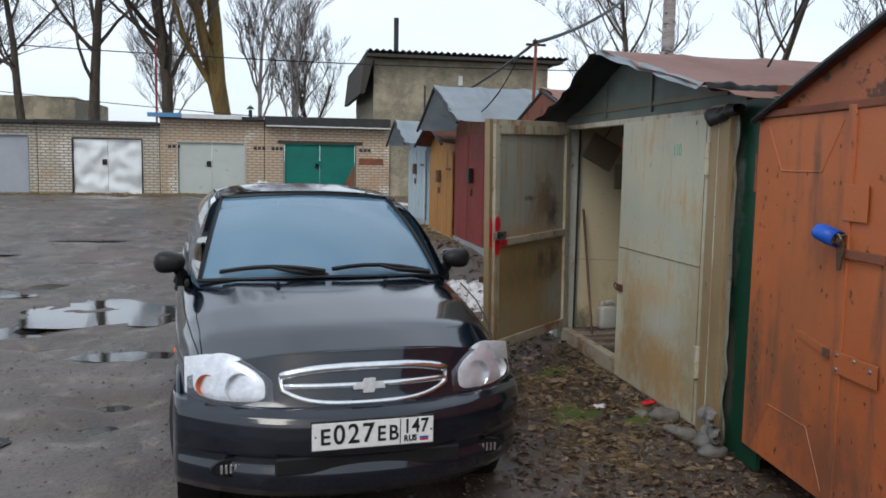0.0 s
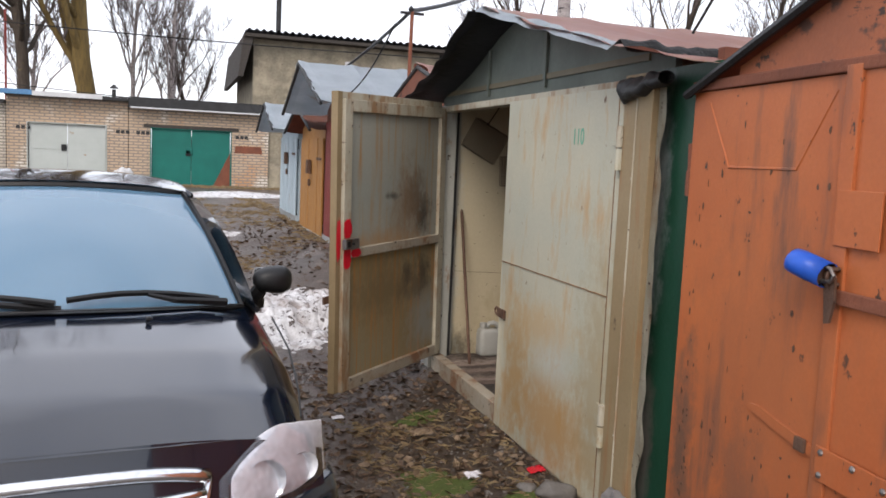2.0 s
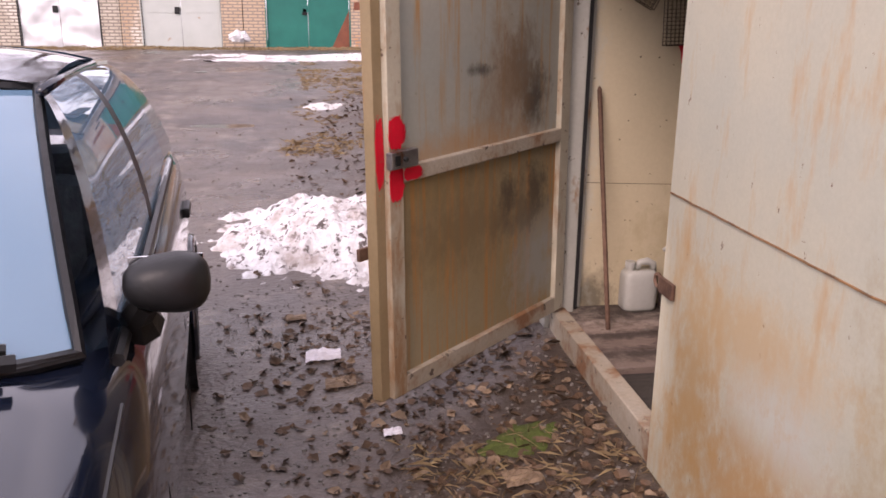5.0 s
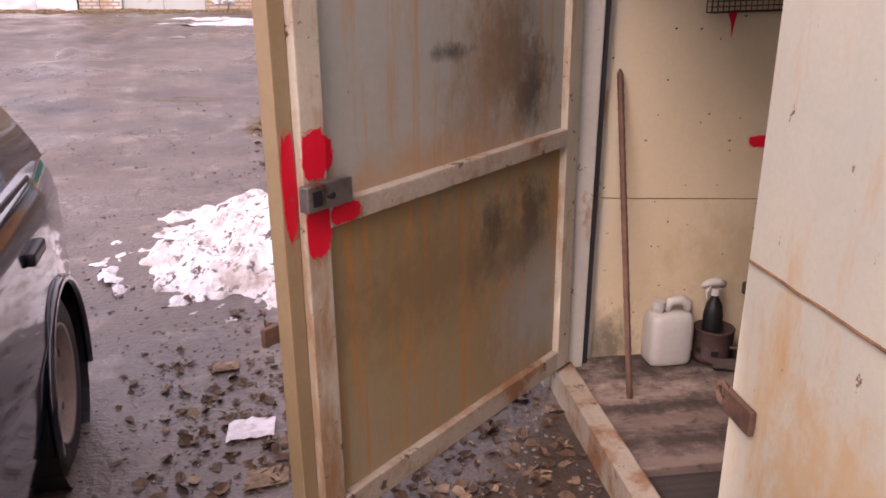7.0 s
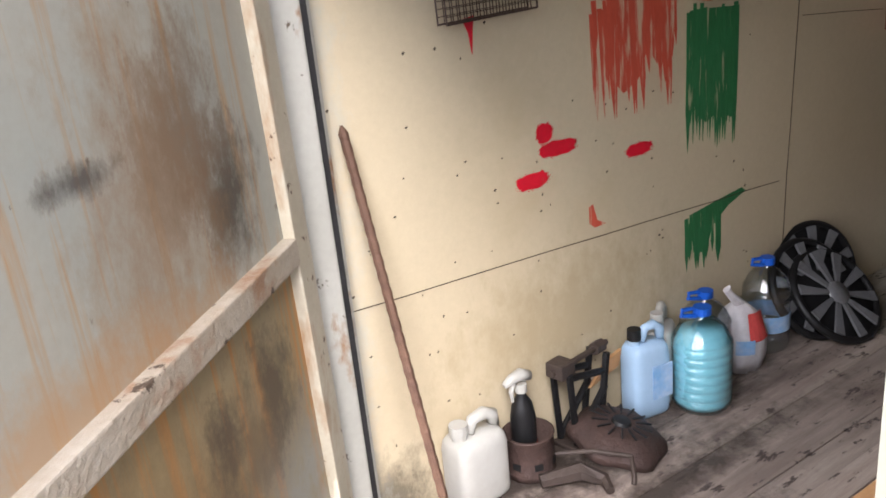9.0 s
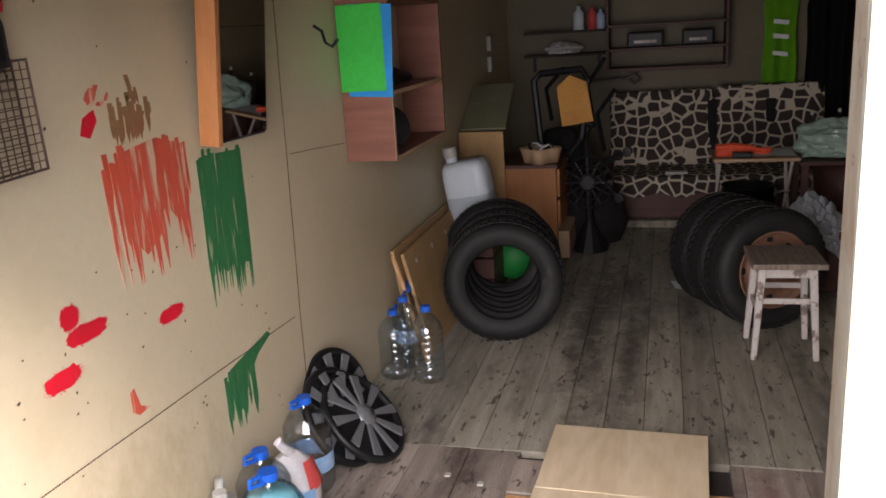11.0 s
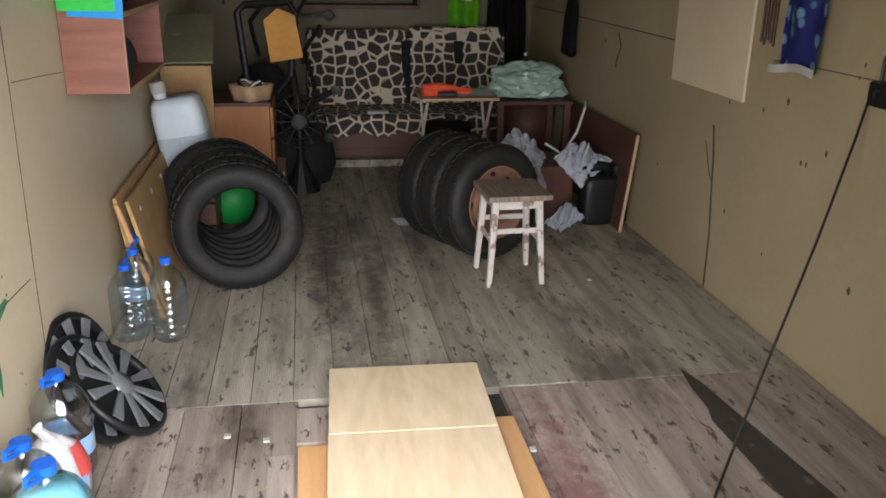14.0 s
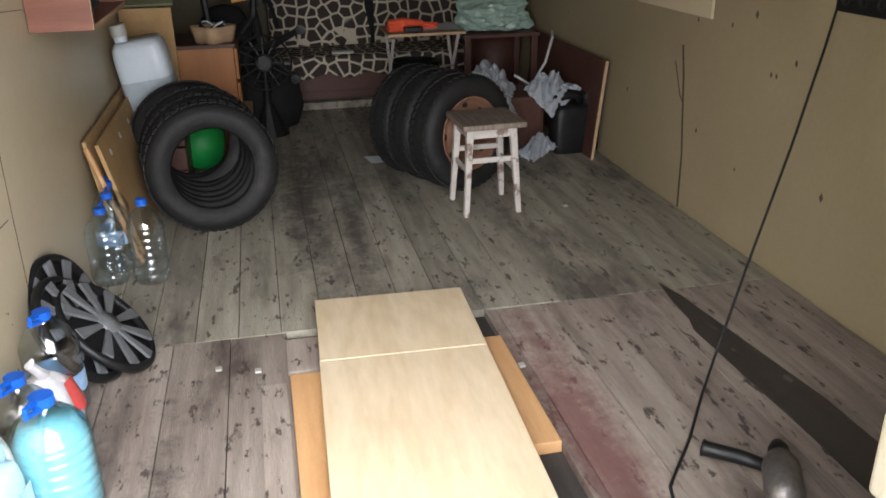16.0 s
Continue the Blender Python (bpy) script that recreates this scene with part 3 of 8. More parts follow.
def make_car(m):
    car = thing("car", m, "dark blue sedan with chrome grille parked on the mud", "car")
    bm = bmesh.new()
    ys_ = [0.14 + (4.22 - 0.14) * (i / 84) for i in range(85)]
    g = []
    for y in ys_:
        g.append([bm.verts.new((x, bow(x, y), z)) for x, z in car_section(y)])
    for a, b in zip(g, g[1:]):
        for k in range(len(a) - 1):
            f = (a[k], b[k], b[k + 1], a[k + 1])
            c = sum((v.co for v in f), Vector()) / 4
            if abs(c.x) > 0.6 and any((c.y - ax) ** 2 + (c.z - 0.29) ** 2 < 0.315 ** 2 for ax in AXLES):
                continue
            if 1.35 < c.y < 3.3 and abs(c.x) < 0.62 and c.z > 0.9:
                continue
            bm.faces.new(f)
    bm.faces.new([v for v in g[-1]])
    bmesh.ops.recalc_face_normals(bm, faces=bm.faces)
    part("body", bm, "car_paint", car, smooth=True)
    # front bumper and nose
    part("nose_panel", sheet(lambda u, v: (-0.78 + 1.56 * u, nose_y(-0.78 + 1.56 * u, 0.58 + (0.225 - 0.13 * abs(2 * u - 1) ** 3) * v), 0.58 + (0.225 - 0.13 * abs(2 * u - 1) ** 3) * v), 40, 8), "car_paint", car, smooth=True)
    bumper_profile = [(0.10, 0.20), (0.035, 0.25), (0.012, 0.32), (0.03, 0.355), (0.03, 0.385), (0.004, 0.40), (-0.012, 0.47), (-0.012, 0.53), (0.004, 0.56), (0.05, 0.585), (0.10, 0.59)]

    def bump_at(u, v):
        i = v * (len(bumper_profile) - 1)
        a, b = bumper_profile[int(i)], bumper_profile[min(int(i) + 1, len(bumper_profile) - 1)]
        k = i - int(i)
        py, pz = a[0] + (b[0] - a[0]) * k, a[1] + (b[1] - a[1]) * k
        s = -1 + 2 * u
        x = 0.845 * math.sin(s * math.pi / 2 * 0.98)
        return (x, py + 0.34 * (abs(x) / 0.845) ** 2.6 + 0.10 * max(0, abs(s) - 0.9) / 0.1, pz)
    part("front_bumper", sheet(bump_at, 44, 40), "car_paint", car, "dark blue bumper with a scuffed lip", smooth=True)
    part("lower_intake", box((-0.42, 0.03, 0.325), (0.42, 0.06, 0.40), 0.01), "black", car)
    part("underbody", box((-0.70, 0.35, 0.17), (0.70, 3.9, 0.32), 0.02), "black", car)
    part("rear_bumper", sheet(lambda u, v: ((-0.70 + 1.4 * u), 4.30 - 0.27 * abs(-1 + 2 * u) ** 2.4 - 0.06 * abs(-1 + 2 * v) ** 2, 0.24 + 0.40 * v), 24, 8), "car_paint", car, smooth=True)
    # grille
    grille = part("grille", sheet(lambda u, v: (-0.37 + 0.74 * u, nose_y(-0.37 + 0.74 * u, 0.645 + 0.115 * v) - 0.004, 0.645 + 0.115 * v - 0.02 * abs(2 * u - 1) * (v - 0.5)), 20, 4), "black", car, "black honeycomb grille with chrome surround")

    def gx(x, z, d=0.012):
        return (x, nose_y(x, z) - d, z)
    top = [gx(-0.385 + 0.77 * i / 20, 0.772 - 0.035 * (abs(-1 + 2 * i / 20)) ** 3) for i in range(21)]
    part("surround", sweep(top, 0.021, 8), "chrome", grille, smooth=True)
    low = [gx(-0.385, 0.737)] + [gx(-0.375 + 0.75 * i / 20, 0.632 + 0.05 * (abs(-1 + 2 * i / 20)) ** 4) for i in range(21)] + [gx(0.385, 0.737)]
    part("surround", sweep(low, 0.013, 8), "chrome", grille, smooth=True)
    part("bar", sweep([gx(-0.375 + 0.75 * i / 16, 0.700) for i in range(17)], 0.014, 8), "chrome", grille, smooth=True)
    part("badge", slab([(-0.07, 0.688), (-0.022, 0.688), (-0.028, 0.672), (0.022, 0.672), (0.028, 0.688), (0.075, 0.688), (0.065, 0.714), (0.026, 0.714), (0.03, 0.73), (-0.022, 0.73), (-0.028, 0.714), (-0.06, 0.714)], 0.016, "y", nose_y(0, 0.7) - 0.042), "lamp_bowl", grille)
    bm = bmesh.new()
    for row in range(3):
        for k in range(38):
            x = -0.34 + 0.0182 * k + 0.01 * (row % 2)
            for z0 in (0.722, 0.655):
                z = z0 + row * 0.012
                y = nose_y(x, z)
                box((x - 0.0075, y - 0.008, z - 0.0045), (x + 0.0075, y - 0.006, z + 0.0045), 0, bm)
    tagged(part("mesh", bm, "rubber", grille), kind="stuff")
    grille.location.z = -0.035
    # headlamps
    for s in (-1, 1):
        def lamp_at(u, v, d):
            x = s * (0.415 + 0.375 * u)
            lo = 0.600 + 0.035 * (1 - u) ** 2 + 0.05 * u ** 4
            hi = 0.700 + 0.115 * math.sin(min(1, u * 1.25 + 0.12) * math.pi * 0.62) ** 1.2
            hi -= 0.02 * max(0, u - 0.75) / 0.25
            z = lo + (hi - lo) * v
            rnd = 0.02 * (1 - (2 * u - 1) ** 4) * (1 - (2 * v - 1) ** 4)
            return (x, nose_y(x, z) - 0.010 - rnd - d, z)
        lamp = part("headlight", sheet(lambda u, v: lamp_at(u, v, -0.008), 16, 8), "lamp_bowl", car, "clear headlight with chrome reflector", smooth=True)
        lamp.location.z = -0.035
        part("lens", sheet(lambda u, v: lamp_at(u, v, 0.004), 18, 10), "lens", lamp, smooth=True)
        cx, cz = s * 0.56, 0.69
        part("reflector", lathe([(0.062, 0.012), (0.052, -0.006), (0.03, -0.025), (0.0, -0.03)], 20, None, Matrix.Translation((cx, nose_y(cx, cz) - 0.015, cz)) @ Matrix.Rotation(radians(90), 4, "X")), "chrome", lamp, smooth=True)
        cx = s * 0.70
        part("indicator", lathe([(0.045, 0.010), (0.03, -0.01), (0.0, -0.014)], 16, None, Matrix.Translation((cx, nose_y(cx, cz) - 0.017, cz)) @ Matrix.Rotation(radians(90), 4, "X")), "amber" if s < 0 else "lamp_bowl", lamp, smooth=True)
        # fog vent, mirror, side lamp, door handles
        fx = s * 0.60
        vent = part("fog_vent", lathe([(0.0, 0.0), (0.06, 0.0), (0.066, 0.006), (0.06, 0.012)], 20, None, Matrix.Translation((fx, 0.165, 0.335)) @ Matrix.Rotation(radians(90), 4, "X") @ Matrix.Diagonal((1.35, 0.62, 1, 1))), "black", car)
        for k in range(5):
            part("slat", box((fx - 0.045 + k * 0.02, 0.146, 0.315), (fx - 0.034 + k * 0.02, 0.151, 0.352), 0.002), "chrome", vent)
        bm = bmesh.new()
        bmesh.ops.create_uvsphere(bm, u_segments=20, v_segments=12, radius=1)
        for v in bm.verts:
            k = 1 if v.co.y < 0 else 0.35
            q = [math.copysign(abs(c) ** 0.78, c) for c in v.co]
            v.co = Vector((s * 0.865 + q[0] * 0.088, 1.42 + q[1] * 0.07 * k, 1.035 + q[2] * (0.056 + 0.010 * q[0] * s)))
        mirror = part("wing_mirror", bm, "black", car, "black plastic wing mirror", smooth=True)
        part("mirror_arm", sweep([(s * 0.80, 1.48, 0.93), (s * 0.80, 1.45, 0.965), (s * 0.82, 1.43, 0.995)], [0.05, 0.035, 0.03], 8), "black", mirror)
        part("mirror_glass", box((s * 0.865 - 0.075, 1.443, 0.99), (s * 0.865 + 0.075, 1.446, 1.08), 0.001), "chrome", mirror)
        part("side_indicator", lathe([(0.0, 0.012), (0.012, 0.010), (0.016, 0.0)], 12, None, Matrix.Translation((s * 0.836, 1.22, 0.60)) @ Matrix.Rotation(radians(90 * s), 4, "Y") @ Matrix.Diagonal((1.2, 1.8, 1, 1))), "amber", car)
        for dy in (2.10, 3.02):
            part("door_handle", box((s * 0.836 - 0.012, dy, 0.775), (s * 0.836 + 0.018, dy + 0.16, 0.815), 0.012), "black", car)
        for dy, zlo in ((1.36, 0.24), (2.36, 0.24)):
            part("door_seam", sweep([(s * 0.834, dy, zlo), (s * 0.838, dy, 0.6), (s * 0.822, dy, 0.82)], 0.004, 4), "ink", car)
        part("hood_seam", sweep([(s * 0.80 * lerp_table(BODY, y)[2] / 0.84, bow(0.80, y), lerp_table(BODY, y)[0] - 0.052) for y in (0.16, 0.3, 0.5, 0.7, 0.9, 1.1)], 0.004, 4), "ink", car)
        for ax in AXLES:
            arch = [(s * 0.836 - (0.02 * s if ax < 1 else 0), ax + 0.325 * math.cos(a), 0.29 + 0.325 * math.sin(a)) for a in [radians(-14 + 208 * i / 20) for i in range(21)]]
            part("wheel_arch", sweep(arch, 0.016, 6), "car_paint", car, smooth=True)
            part("arch_liner", lathe([(0.33, 0.0), (0.33, 0.2), (0.0, 0.2)], 24, None, Matrix.Translation((s * 0.83, ax, 0.29)) @ Matrix.Rotation(radians(-90 * s), 4, "Y")), "black", car)
    # wheels
    for s in (-1, 1):
        for ax in AXLES:
            steer = pose(s * 0.72, ax, 0.285, 0, 0, 14 if ax < 1 else 0)
            m_ = steer @ Matrix.Rotation(radians(90 * s), 4, "Y")
            tyre = part("wheel", lathe([(0.19, -0.085), (0.245, -0.095), (0.272, -0.082), (0.285, -0.05), (0.285, 0.05), (0.272, 0.082), (0.245, 0.095), (0.19, 0.085)], 40, None, m_), "rubber", car, "black tyre on a dusty steel wheel", smooth=True)
            part("rim", lathe([(0.0, 0.045), (0.06, 0.05), (0.075, 0.07), (0.12, 0.055), (0.165, 0.05), (0.18, 0.085), (0.192, 0.09), (0.19, 0.0)], 40, None, m_), "wheel_dirty", tyre, smooth=True)
            for k in range(10):
                a = k * math.tau / 10
                part("vent_hole", lathe([(0.0, 0.004), (0.014, 0.004), (0.016, 0.0)], 10, None, m_ @ Matrix.Translation((0.145 * math.cos(a), 0.145 * math.sin(a), 0.0515))), "ink", tyre)
    # number plate
    plate = part("number_plate", box((-0.26, -0.026, 0.438), (0.26, -0.016, 0.550), 0.004), "plate_white", car, "white number plate with black characters")
    plate.scale = (1.045, 1.0, 1.0)
    part("plate_frame", sweep([(-0.262, -0.02, 0.436), (0.262, -0.02, 0.436), (0.262, -0.02, 0.552), (-0.262, -0.02, 0.552)], 0.006, 6, None, True), "ink", plate)
    part("divider", box((0.112, -0.0275, 0.441), (0.116, -0.026, 0.547)), "ink", plate)

    def letters(txt, x, z, size, sx=1.0, step=0.0):
        if len(txt) > 1 and step:
            for k, ch in enumerate(txt):
                letters(ch, x + k * step, z, size, sx)
            return
        cu = bpy.data.curves.new("characters", "FONT")
        cu.body, cu.size, cu.extrude, cu.offset = txt, size, 0.0008, 0.0016
        tmp = new("tmp", cu)
        me = bpy.data.meshes.new_from_object(tmp)
        bpy.data.objects.remove(tmp)
        own = bmesh.new()
        own.from_mesh(me)
        bmesh.ops.transform(own, matrix=Matrix.Translation((x, -0.0272, z)) @ Matrix.Rotation(radians(90), 4, "X") @ Matrix.Diagonal((sx, 1, 1, 1)), verts=own.verts)
        part("character", own, "ink", plate)
    letters("E", -0.228, 0.462, 0.092)
    letters("027", -0.172, 0.462, 0.112, 0.92, 0.061)
    letters("EB", 0.013, 0.462, 0.088, 0.9, 0.05)
    letters("147", 0.127, 0.486, 0.082, 0.85, 0.038)
    letters("RUS", 0.130, 0.452, 0.034, 0.9, 0.021)
    for k, mm in enumerate(("plate_white", "flag_blue", "flag_red")):
        part("flag", box((0.200, -0.0275, 0.468 - k * 0.009), (0.238, -0.0262, 0.476 - k * 0.009)), mm, plate)
    for x in (-0.245, 0.25):
        part("bolt", lathe([(0.0, 0.002), (0.004, 0.0015), (0.0045, 0)], 8, None, Matrix.Translation((x, -0.026, 0.494)) @ Matrix.Rotation(radians(90), 4, "X")), "ink", plate)
    # greenhouse
    def screen(u, v):
        s = -1 + 2 * u
        x = s * (0.705 - 0.155 * v)
        return (x, 1.10 + 0.78 * v - 0.03 * math.sin(v * math.pi) + (0.20 - 0.09 * v) * abs(s) ** 2.2, 0.975 + 0.405 * v + 0.03 * math.sin(v * math.pi) - 0.03 * abs(s) ** 2)
    glass_ob = part("windscreen", sheet(screen, 20, 12), "car_glass_sky_tint", car, "blue-tinted windscreen, sky reflection put into its tint", smooth=True)
    rim = [screen(i / 20, 0) for i in range(21)] + [screen(1, j / 8) for j in range(1, 9)] + [screen(1 - i / 20, 1) for i in range(1, 21)] + [screen(0, 1 - j / 8) for j in range(1, 8)]
    part("windscreen_seal", sweep([(x, y - 0.004, z + 0.002) for x, y, z in rim], 0.014, 6, None, True), "black", glass_ob)

    def roof(u, v):
        s = -1 + 2 * u
        y = 1.875 + 1.20 * v + (0.11 * (1 - v) - 0.10 * v) * abs(s) ** 2.2
        z = 1.382 + 0.050 * math.sin((v * 0.9 + 0.1) * math.pi) ** 0.8 - 0.045 * abs(s) ** 3
        return (s * 0.575, y, z)
    part("roof", sheet(roof, 24, 20), "car_paint", car, smooth=True)

    def back(u, v):
        s = -1 + 2 * u
        return (s * (0.555 + 0.09 * v), 3.05 + 0.62 * v - 0.10 * abs(s) ** 2.2, 1.405 - 0.39 * v - 0.04 * abs(s) ** 3)
    part("rear_window", sheet(back, 12, 8), "car_glass_sky_tint", car, smooth=True)
    for s in (-1, 1):
        def flank(y, v):
            """The cabin side between belt and roof edge."""
            low_x, top_x = 0.762, 0.575
            z0, z1 = 0.93, 1.36 - 0.02 * ((y - 2.4) / 0.7) ** 2
            k = math.sin(v * math.pi / 2 * 0.9) / math.sin(math.pi / 2 * 0.9)
            return (s * (low_x + (top_x - low_x) * v ** 1.4), y, z0 + (z1 - z0) * k)

        def strip(y00, y01, y10, y11, n=8):
            return lambda u, v: flank((y00 + (y10 - y00) * v) * (1 - u) + (y01 + (y11 - y01) * v) * u, v)
        part("door_window", sheet(strip(1.42, 2.32, 1.96, 2.34), 8, 8), "car_glass_sky_tint", car, smooth=True)
        part("door_window", sheet(strip(2.42, 3.25, 2.42, 2.95), 8, 8), "car_glass_sky_tint", car, smooth=True)
        part("front_pillar", sheet(strip(1.26, 1.42, 1.90, 1.96), 4, 8), "car_paint", car, smooth=True)
        part("centre_pillar", sheet(strip(2.32, 2.42, 2.34, 2.42), 2, 8), "black", car, smooth=True)
        part("rear_pillar", sheet(strip(3.25, 3.74, 2.95, 3.10), 4, 8), "car_paint", car, smooth=True)
        part("drip_rail", sweep([flank(y, 1.0) for y in (1.9, 2.2, 2.5, 2.8, 3.1)], 0.014, 6), "car_paint", car, smooth=True)
        part("belt_trim", sweep([(s * 0.772, y, 0.93) for y in (1.3, 2.0, 2.7, 3.4)], 0.014, 6), "black", car)
    # inside
    part("dashboard", box((-0.66, 1.30, 0.70), (0.66, 1.72, 0.90), 0.06), "black", car)
    for sx in (-0.36, 0.36):
        part("front_seat", box((sx - 0.23, 2.25, 0.45), (sx + 0.23, 2.42, 1.08), 0.06), "seat_grey", car)
        part("headrest", box((sx - 0.12, 2.32, 1.10), (sx + 0.12, 2.42, 1.25), 0.04), "seat_grey", car)
    part("rear_seat", box((-0.6, 3.0, 0.45), (0.6, 3.2, 1.05), 0.06), "seat_grey", car)
    part("steering_wheel", sweep([(0.36 + 0.18 * math.cos(a), 1.80 - 0.05 * math.sin(a), 0.93 + 0.16 * math.sin(a)) for a in [k * math.tau / 24 for k in range(24)]], 0.015, 6, None, True), "black", car)
    # wipers and washer nozzles
    for x0, x1 in ((-0.02, -0.60), (0.60, 0.02)):
        pts = [screen(0.5 + 0.5 * (x0 + (x1 - x0) * k / 6) / 0.705, 0.035 + 0.05 * math.sin(k / 6 * math.pi * 0.9)) for k in range(7)]
        wip = part("wiper", sweep([(x, y - 0.025, z + 0.02) for x, y, z in pts], 0.012, 6), "black", car)
        part("wiper_arm", sweep([(x0 + 0.02, 1.12 + 0.12 * abs(x0), 0.985), ((x0 + x1) / 2 + 0.1, 1.12, 1.01), ((x0 + x1) / 2, 1.13, 1.03)], [0.016, 0.012, 0.008], 6), "black", wip)
    part("cowl", sheet(lambda u, v: (-0.70 + 1.4 * u, 1.06 + 0.22 * abs(-1 + 2 * u) ** 2.2 + 0.06 * v, 0.984 + 0.004 * v - 0.03 * abs(-1 + 2 * u) ** 2), 16, 2), "black", car)
    for x in (-0.30, 0.30):
        part("washer_nozzle", lathe([(0.012, 0), (0.012, 0.008), (0.0, 0.014)], 10, None, Matrix.Translation((x, 0.98, 0.968))), "black", car)
    return car


CAR = pose(0.305, 3.594, -0.05, 0, 0, 6.4)
make_car(CAR).scale = (0.94, 1.0, 1.02)


# ---- garage 110: outside ----
M["green_ink"] = mat("green_stencil_paint", (0.10, 0.36, 0.25), (0.16, 0.38, 0.28), 30, 0.6, bump=0)
M["weld"] = mat("rusty_weld_seam", (0.30, 0.15, 0.06), (0.10, 0.055, 0.03), 24, 0.7, bump=0.5)
# the right leaf's own frame: x along its width from the hinge, outside towards +y after its turn of 90 degrees
part("weld_seam", sweep([(0.005 + 1.225 * k / 30, 0.008 + 0.002 * noise.noise((k * 1.7, 0, 0)), 0.822 + 0.004 * noise.noise((k * 0.9, 4, 0))) for k in range(31)], 0.003, 5), "weld", right)
part("hinge_seam", sweep([(0.036, 0.0165, -0.09 + 0.06 * k) for k in range(30)], [0.0022 + 0.0012 * noise.noise((k * 1.3, 3, 0)) for k in range(30)], 5), "weld", right)
part("free_edge", box((1.205, -0.045, 0.0), (1.235, -0.001, 1.70), 0.003), "frame_paint", right)
part("hinge_edge", box((0.0, 0.0065, -0.10), (0.035, 0.016, 1.70), 0.003), "olive_steel", right)
for z in (0.28, 1.445):
    hinge = part("hinge", sweep([(-0.005, 0.028, z - 0.09), (-0.005, 0.028, z - 0.003)], 0.017, 10), "olive_steel", right)
    part("knuckle", sweep([(-0.005, 0.028, z + 0.003), (-0.005, 0.028, z + 0.09)], 0.0165, 10), "frame_paint", hinge)
    part("leaf_plate", box((0.005, 0.0165, z + 0.01), (0.06, 0.024, z + 0.085), 0.002), "olive_steel", hinge)
part("lock_box", box((1.18, -0.075, 0.72), (1.235, -0.046, 0.90), 0.006), "frame_paint", right)
latch = part("latch_lug", box((1.135, 0.008, 0.510), (1.235, 0.022, 0.560), 0.004), "rusty_steel", right, "rusty welded latch lug")
part("lug_eye", sweep([(1.25 + 0.02 * math.cos(a), 0.016, 0.54 + 0.02 * math.sin(a)) for a in [k * math.tau / 12 for k in range(12)]], 0.006, 6, None, True), "rusty_steel", latch)
cu = bpy.data.curves.new("number", "FONT")
cu.body, cu.size, cu.extrude = "110", 0.105, 0.0006
tmp = new("tmp", cu)
me = bpy.data.meshes.new_from_object(tmp)
bpy.data.objects.remove(tmp)
own = bmesh.new()
own.from_mesh(me)
bmesh.ops.transform(own, matrix=Matrix.Translation((0.46, 0.0072, 1.462)) @ Matrix.Rotation(radians(180), 4, "Z") @ Matrix.Rotation(radians(90), 4, "X") @ Matrix.Diagonal((0.72, 1, 1, 1)), verts=own.verts)
part("number", own, "green_ink", right, "green stencilled number")

# lock and red paint on the left leaf
M["red_spray"] = mat("red_spray_paint", (0.62, 0.012, 0.028), (0.50, 0.01, 0.022), 9, 0.4, bump=0.1, mottle=0.3, stain=((0.34, 0.07, 0.05), 14, 0.60, 0.1))
lock = part("lock_case", box((W_LEFT - 0.115, 0.0385, 0.850), (W_LEFT + 0.02, 0.066, 0.908), 0.004), "steel", left, "grey steel rim lock")
part("lock_screw", lathe([(0.0, 0.012), (0.008, 0.010), (0.009, 0.0)], 10, None, Matrix.Translation((W_LEFT - 0.045, 0.066, 0.880)) @ Matrix.Rotation(radians(-90), 4, "X")), "ink", lock)
part("key_plate", box((W_LEFT - 0.02, 0.066, 0.862), (W_LEFT + 0.005, 0.069, 0.896), 0.002), "ink", lock)
def sprayed(cx, cz, rx, rz, y, seed, n=36):
    """A patch of sprayed paint with a fuzzy edge of specks."""
    r = random.Random(seed)
    bm = slab([(cx + rx * math.copysign(abs(math.cos(a)) ** 0.7, math.cos(a)) * (1 + 0.22 * noise.noise((math.cos(a) * 3, math.sin(a) * 3, seed))), cz + rz * math.copysign(abs(math.sin(a)) ** 0.7, math.sin(a)) * (1 + 0.32 * noise.noise((math.cos(a) * 3, math.sin(a) * 3, seed + 5)))) for a in [k * math.tau / n for k in range(n)]], 0.0012, "y", y)
    for k in range(60):
        a, d, s = r.uniform(0, math.tau), r.uniform(0.95, 1.25), r.uniform(0.0007, 0.0018)
        x, z = cx + rx * d * math.cos(a), cz + rz * d * math.sin(a)
        slab([(x - s, z), (x, z - s), (x + s, z), (x, z + s)], 0.0008, "y", y, bm)
    return bm


for cx, cz, rx, rz, y in ((W_LEFT - 0.034, 0.965, 0.034, 0.055, 0.0352), (W_LEFT - 0.034, 0.795, 0.034, 0.065, 0.0352), (W_LEFT - 0.115, 0.818, 0.048, 0.022, 0.0392), (W_LEFT - 0.088, 0.955, 0.022, 0.035, 0.0104), (W_LEFT + 0.022, 0.90, 0.020, 0.115, 0.0132)):
    part("red_mark", sprayed(cx, cz, rx, rz, y, int(cz * 1000)), "red_spray", left, "bright red sprayed patch")
part("latch_lug", box((W_LEFT + 0.03, -0.05, 0.53), (W_LEFT + 0.085, -0.035, 0.575), 0.004), "rusty_steel", left)

M["post_grey"] = mat("grey_cream_post_paint", (0.37, 0.365, 0.32), (0.31, 0.305, 0.265), 3, 0.5, bump=0.12, mottle=0.3, stain=((0.22, 0.13, 0.07), 5, 0.58, 0.08, (1.5, 1.5, 0.7)), stain2=((0.08, 0.06, 0.04), 20, 0.65, 0.03))
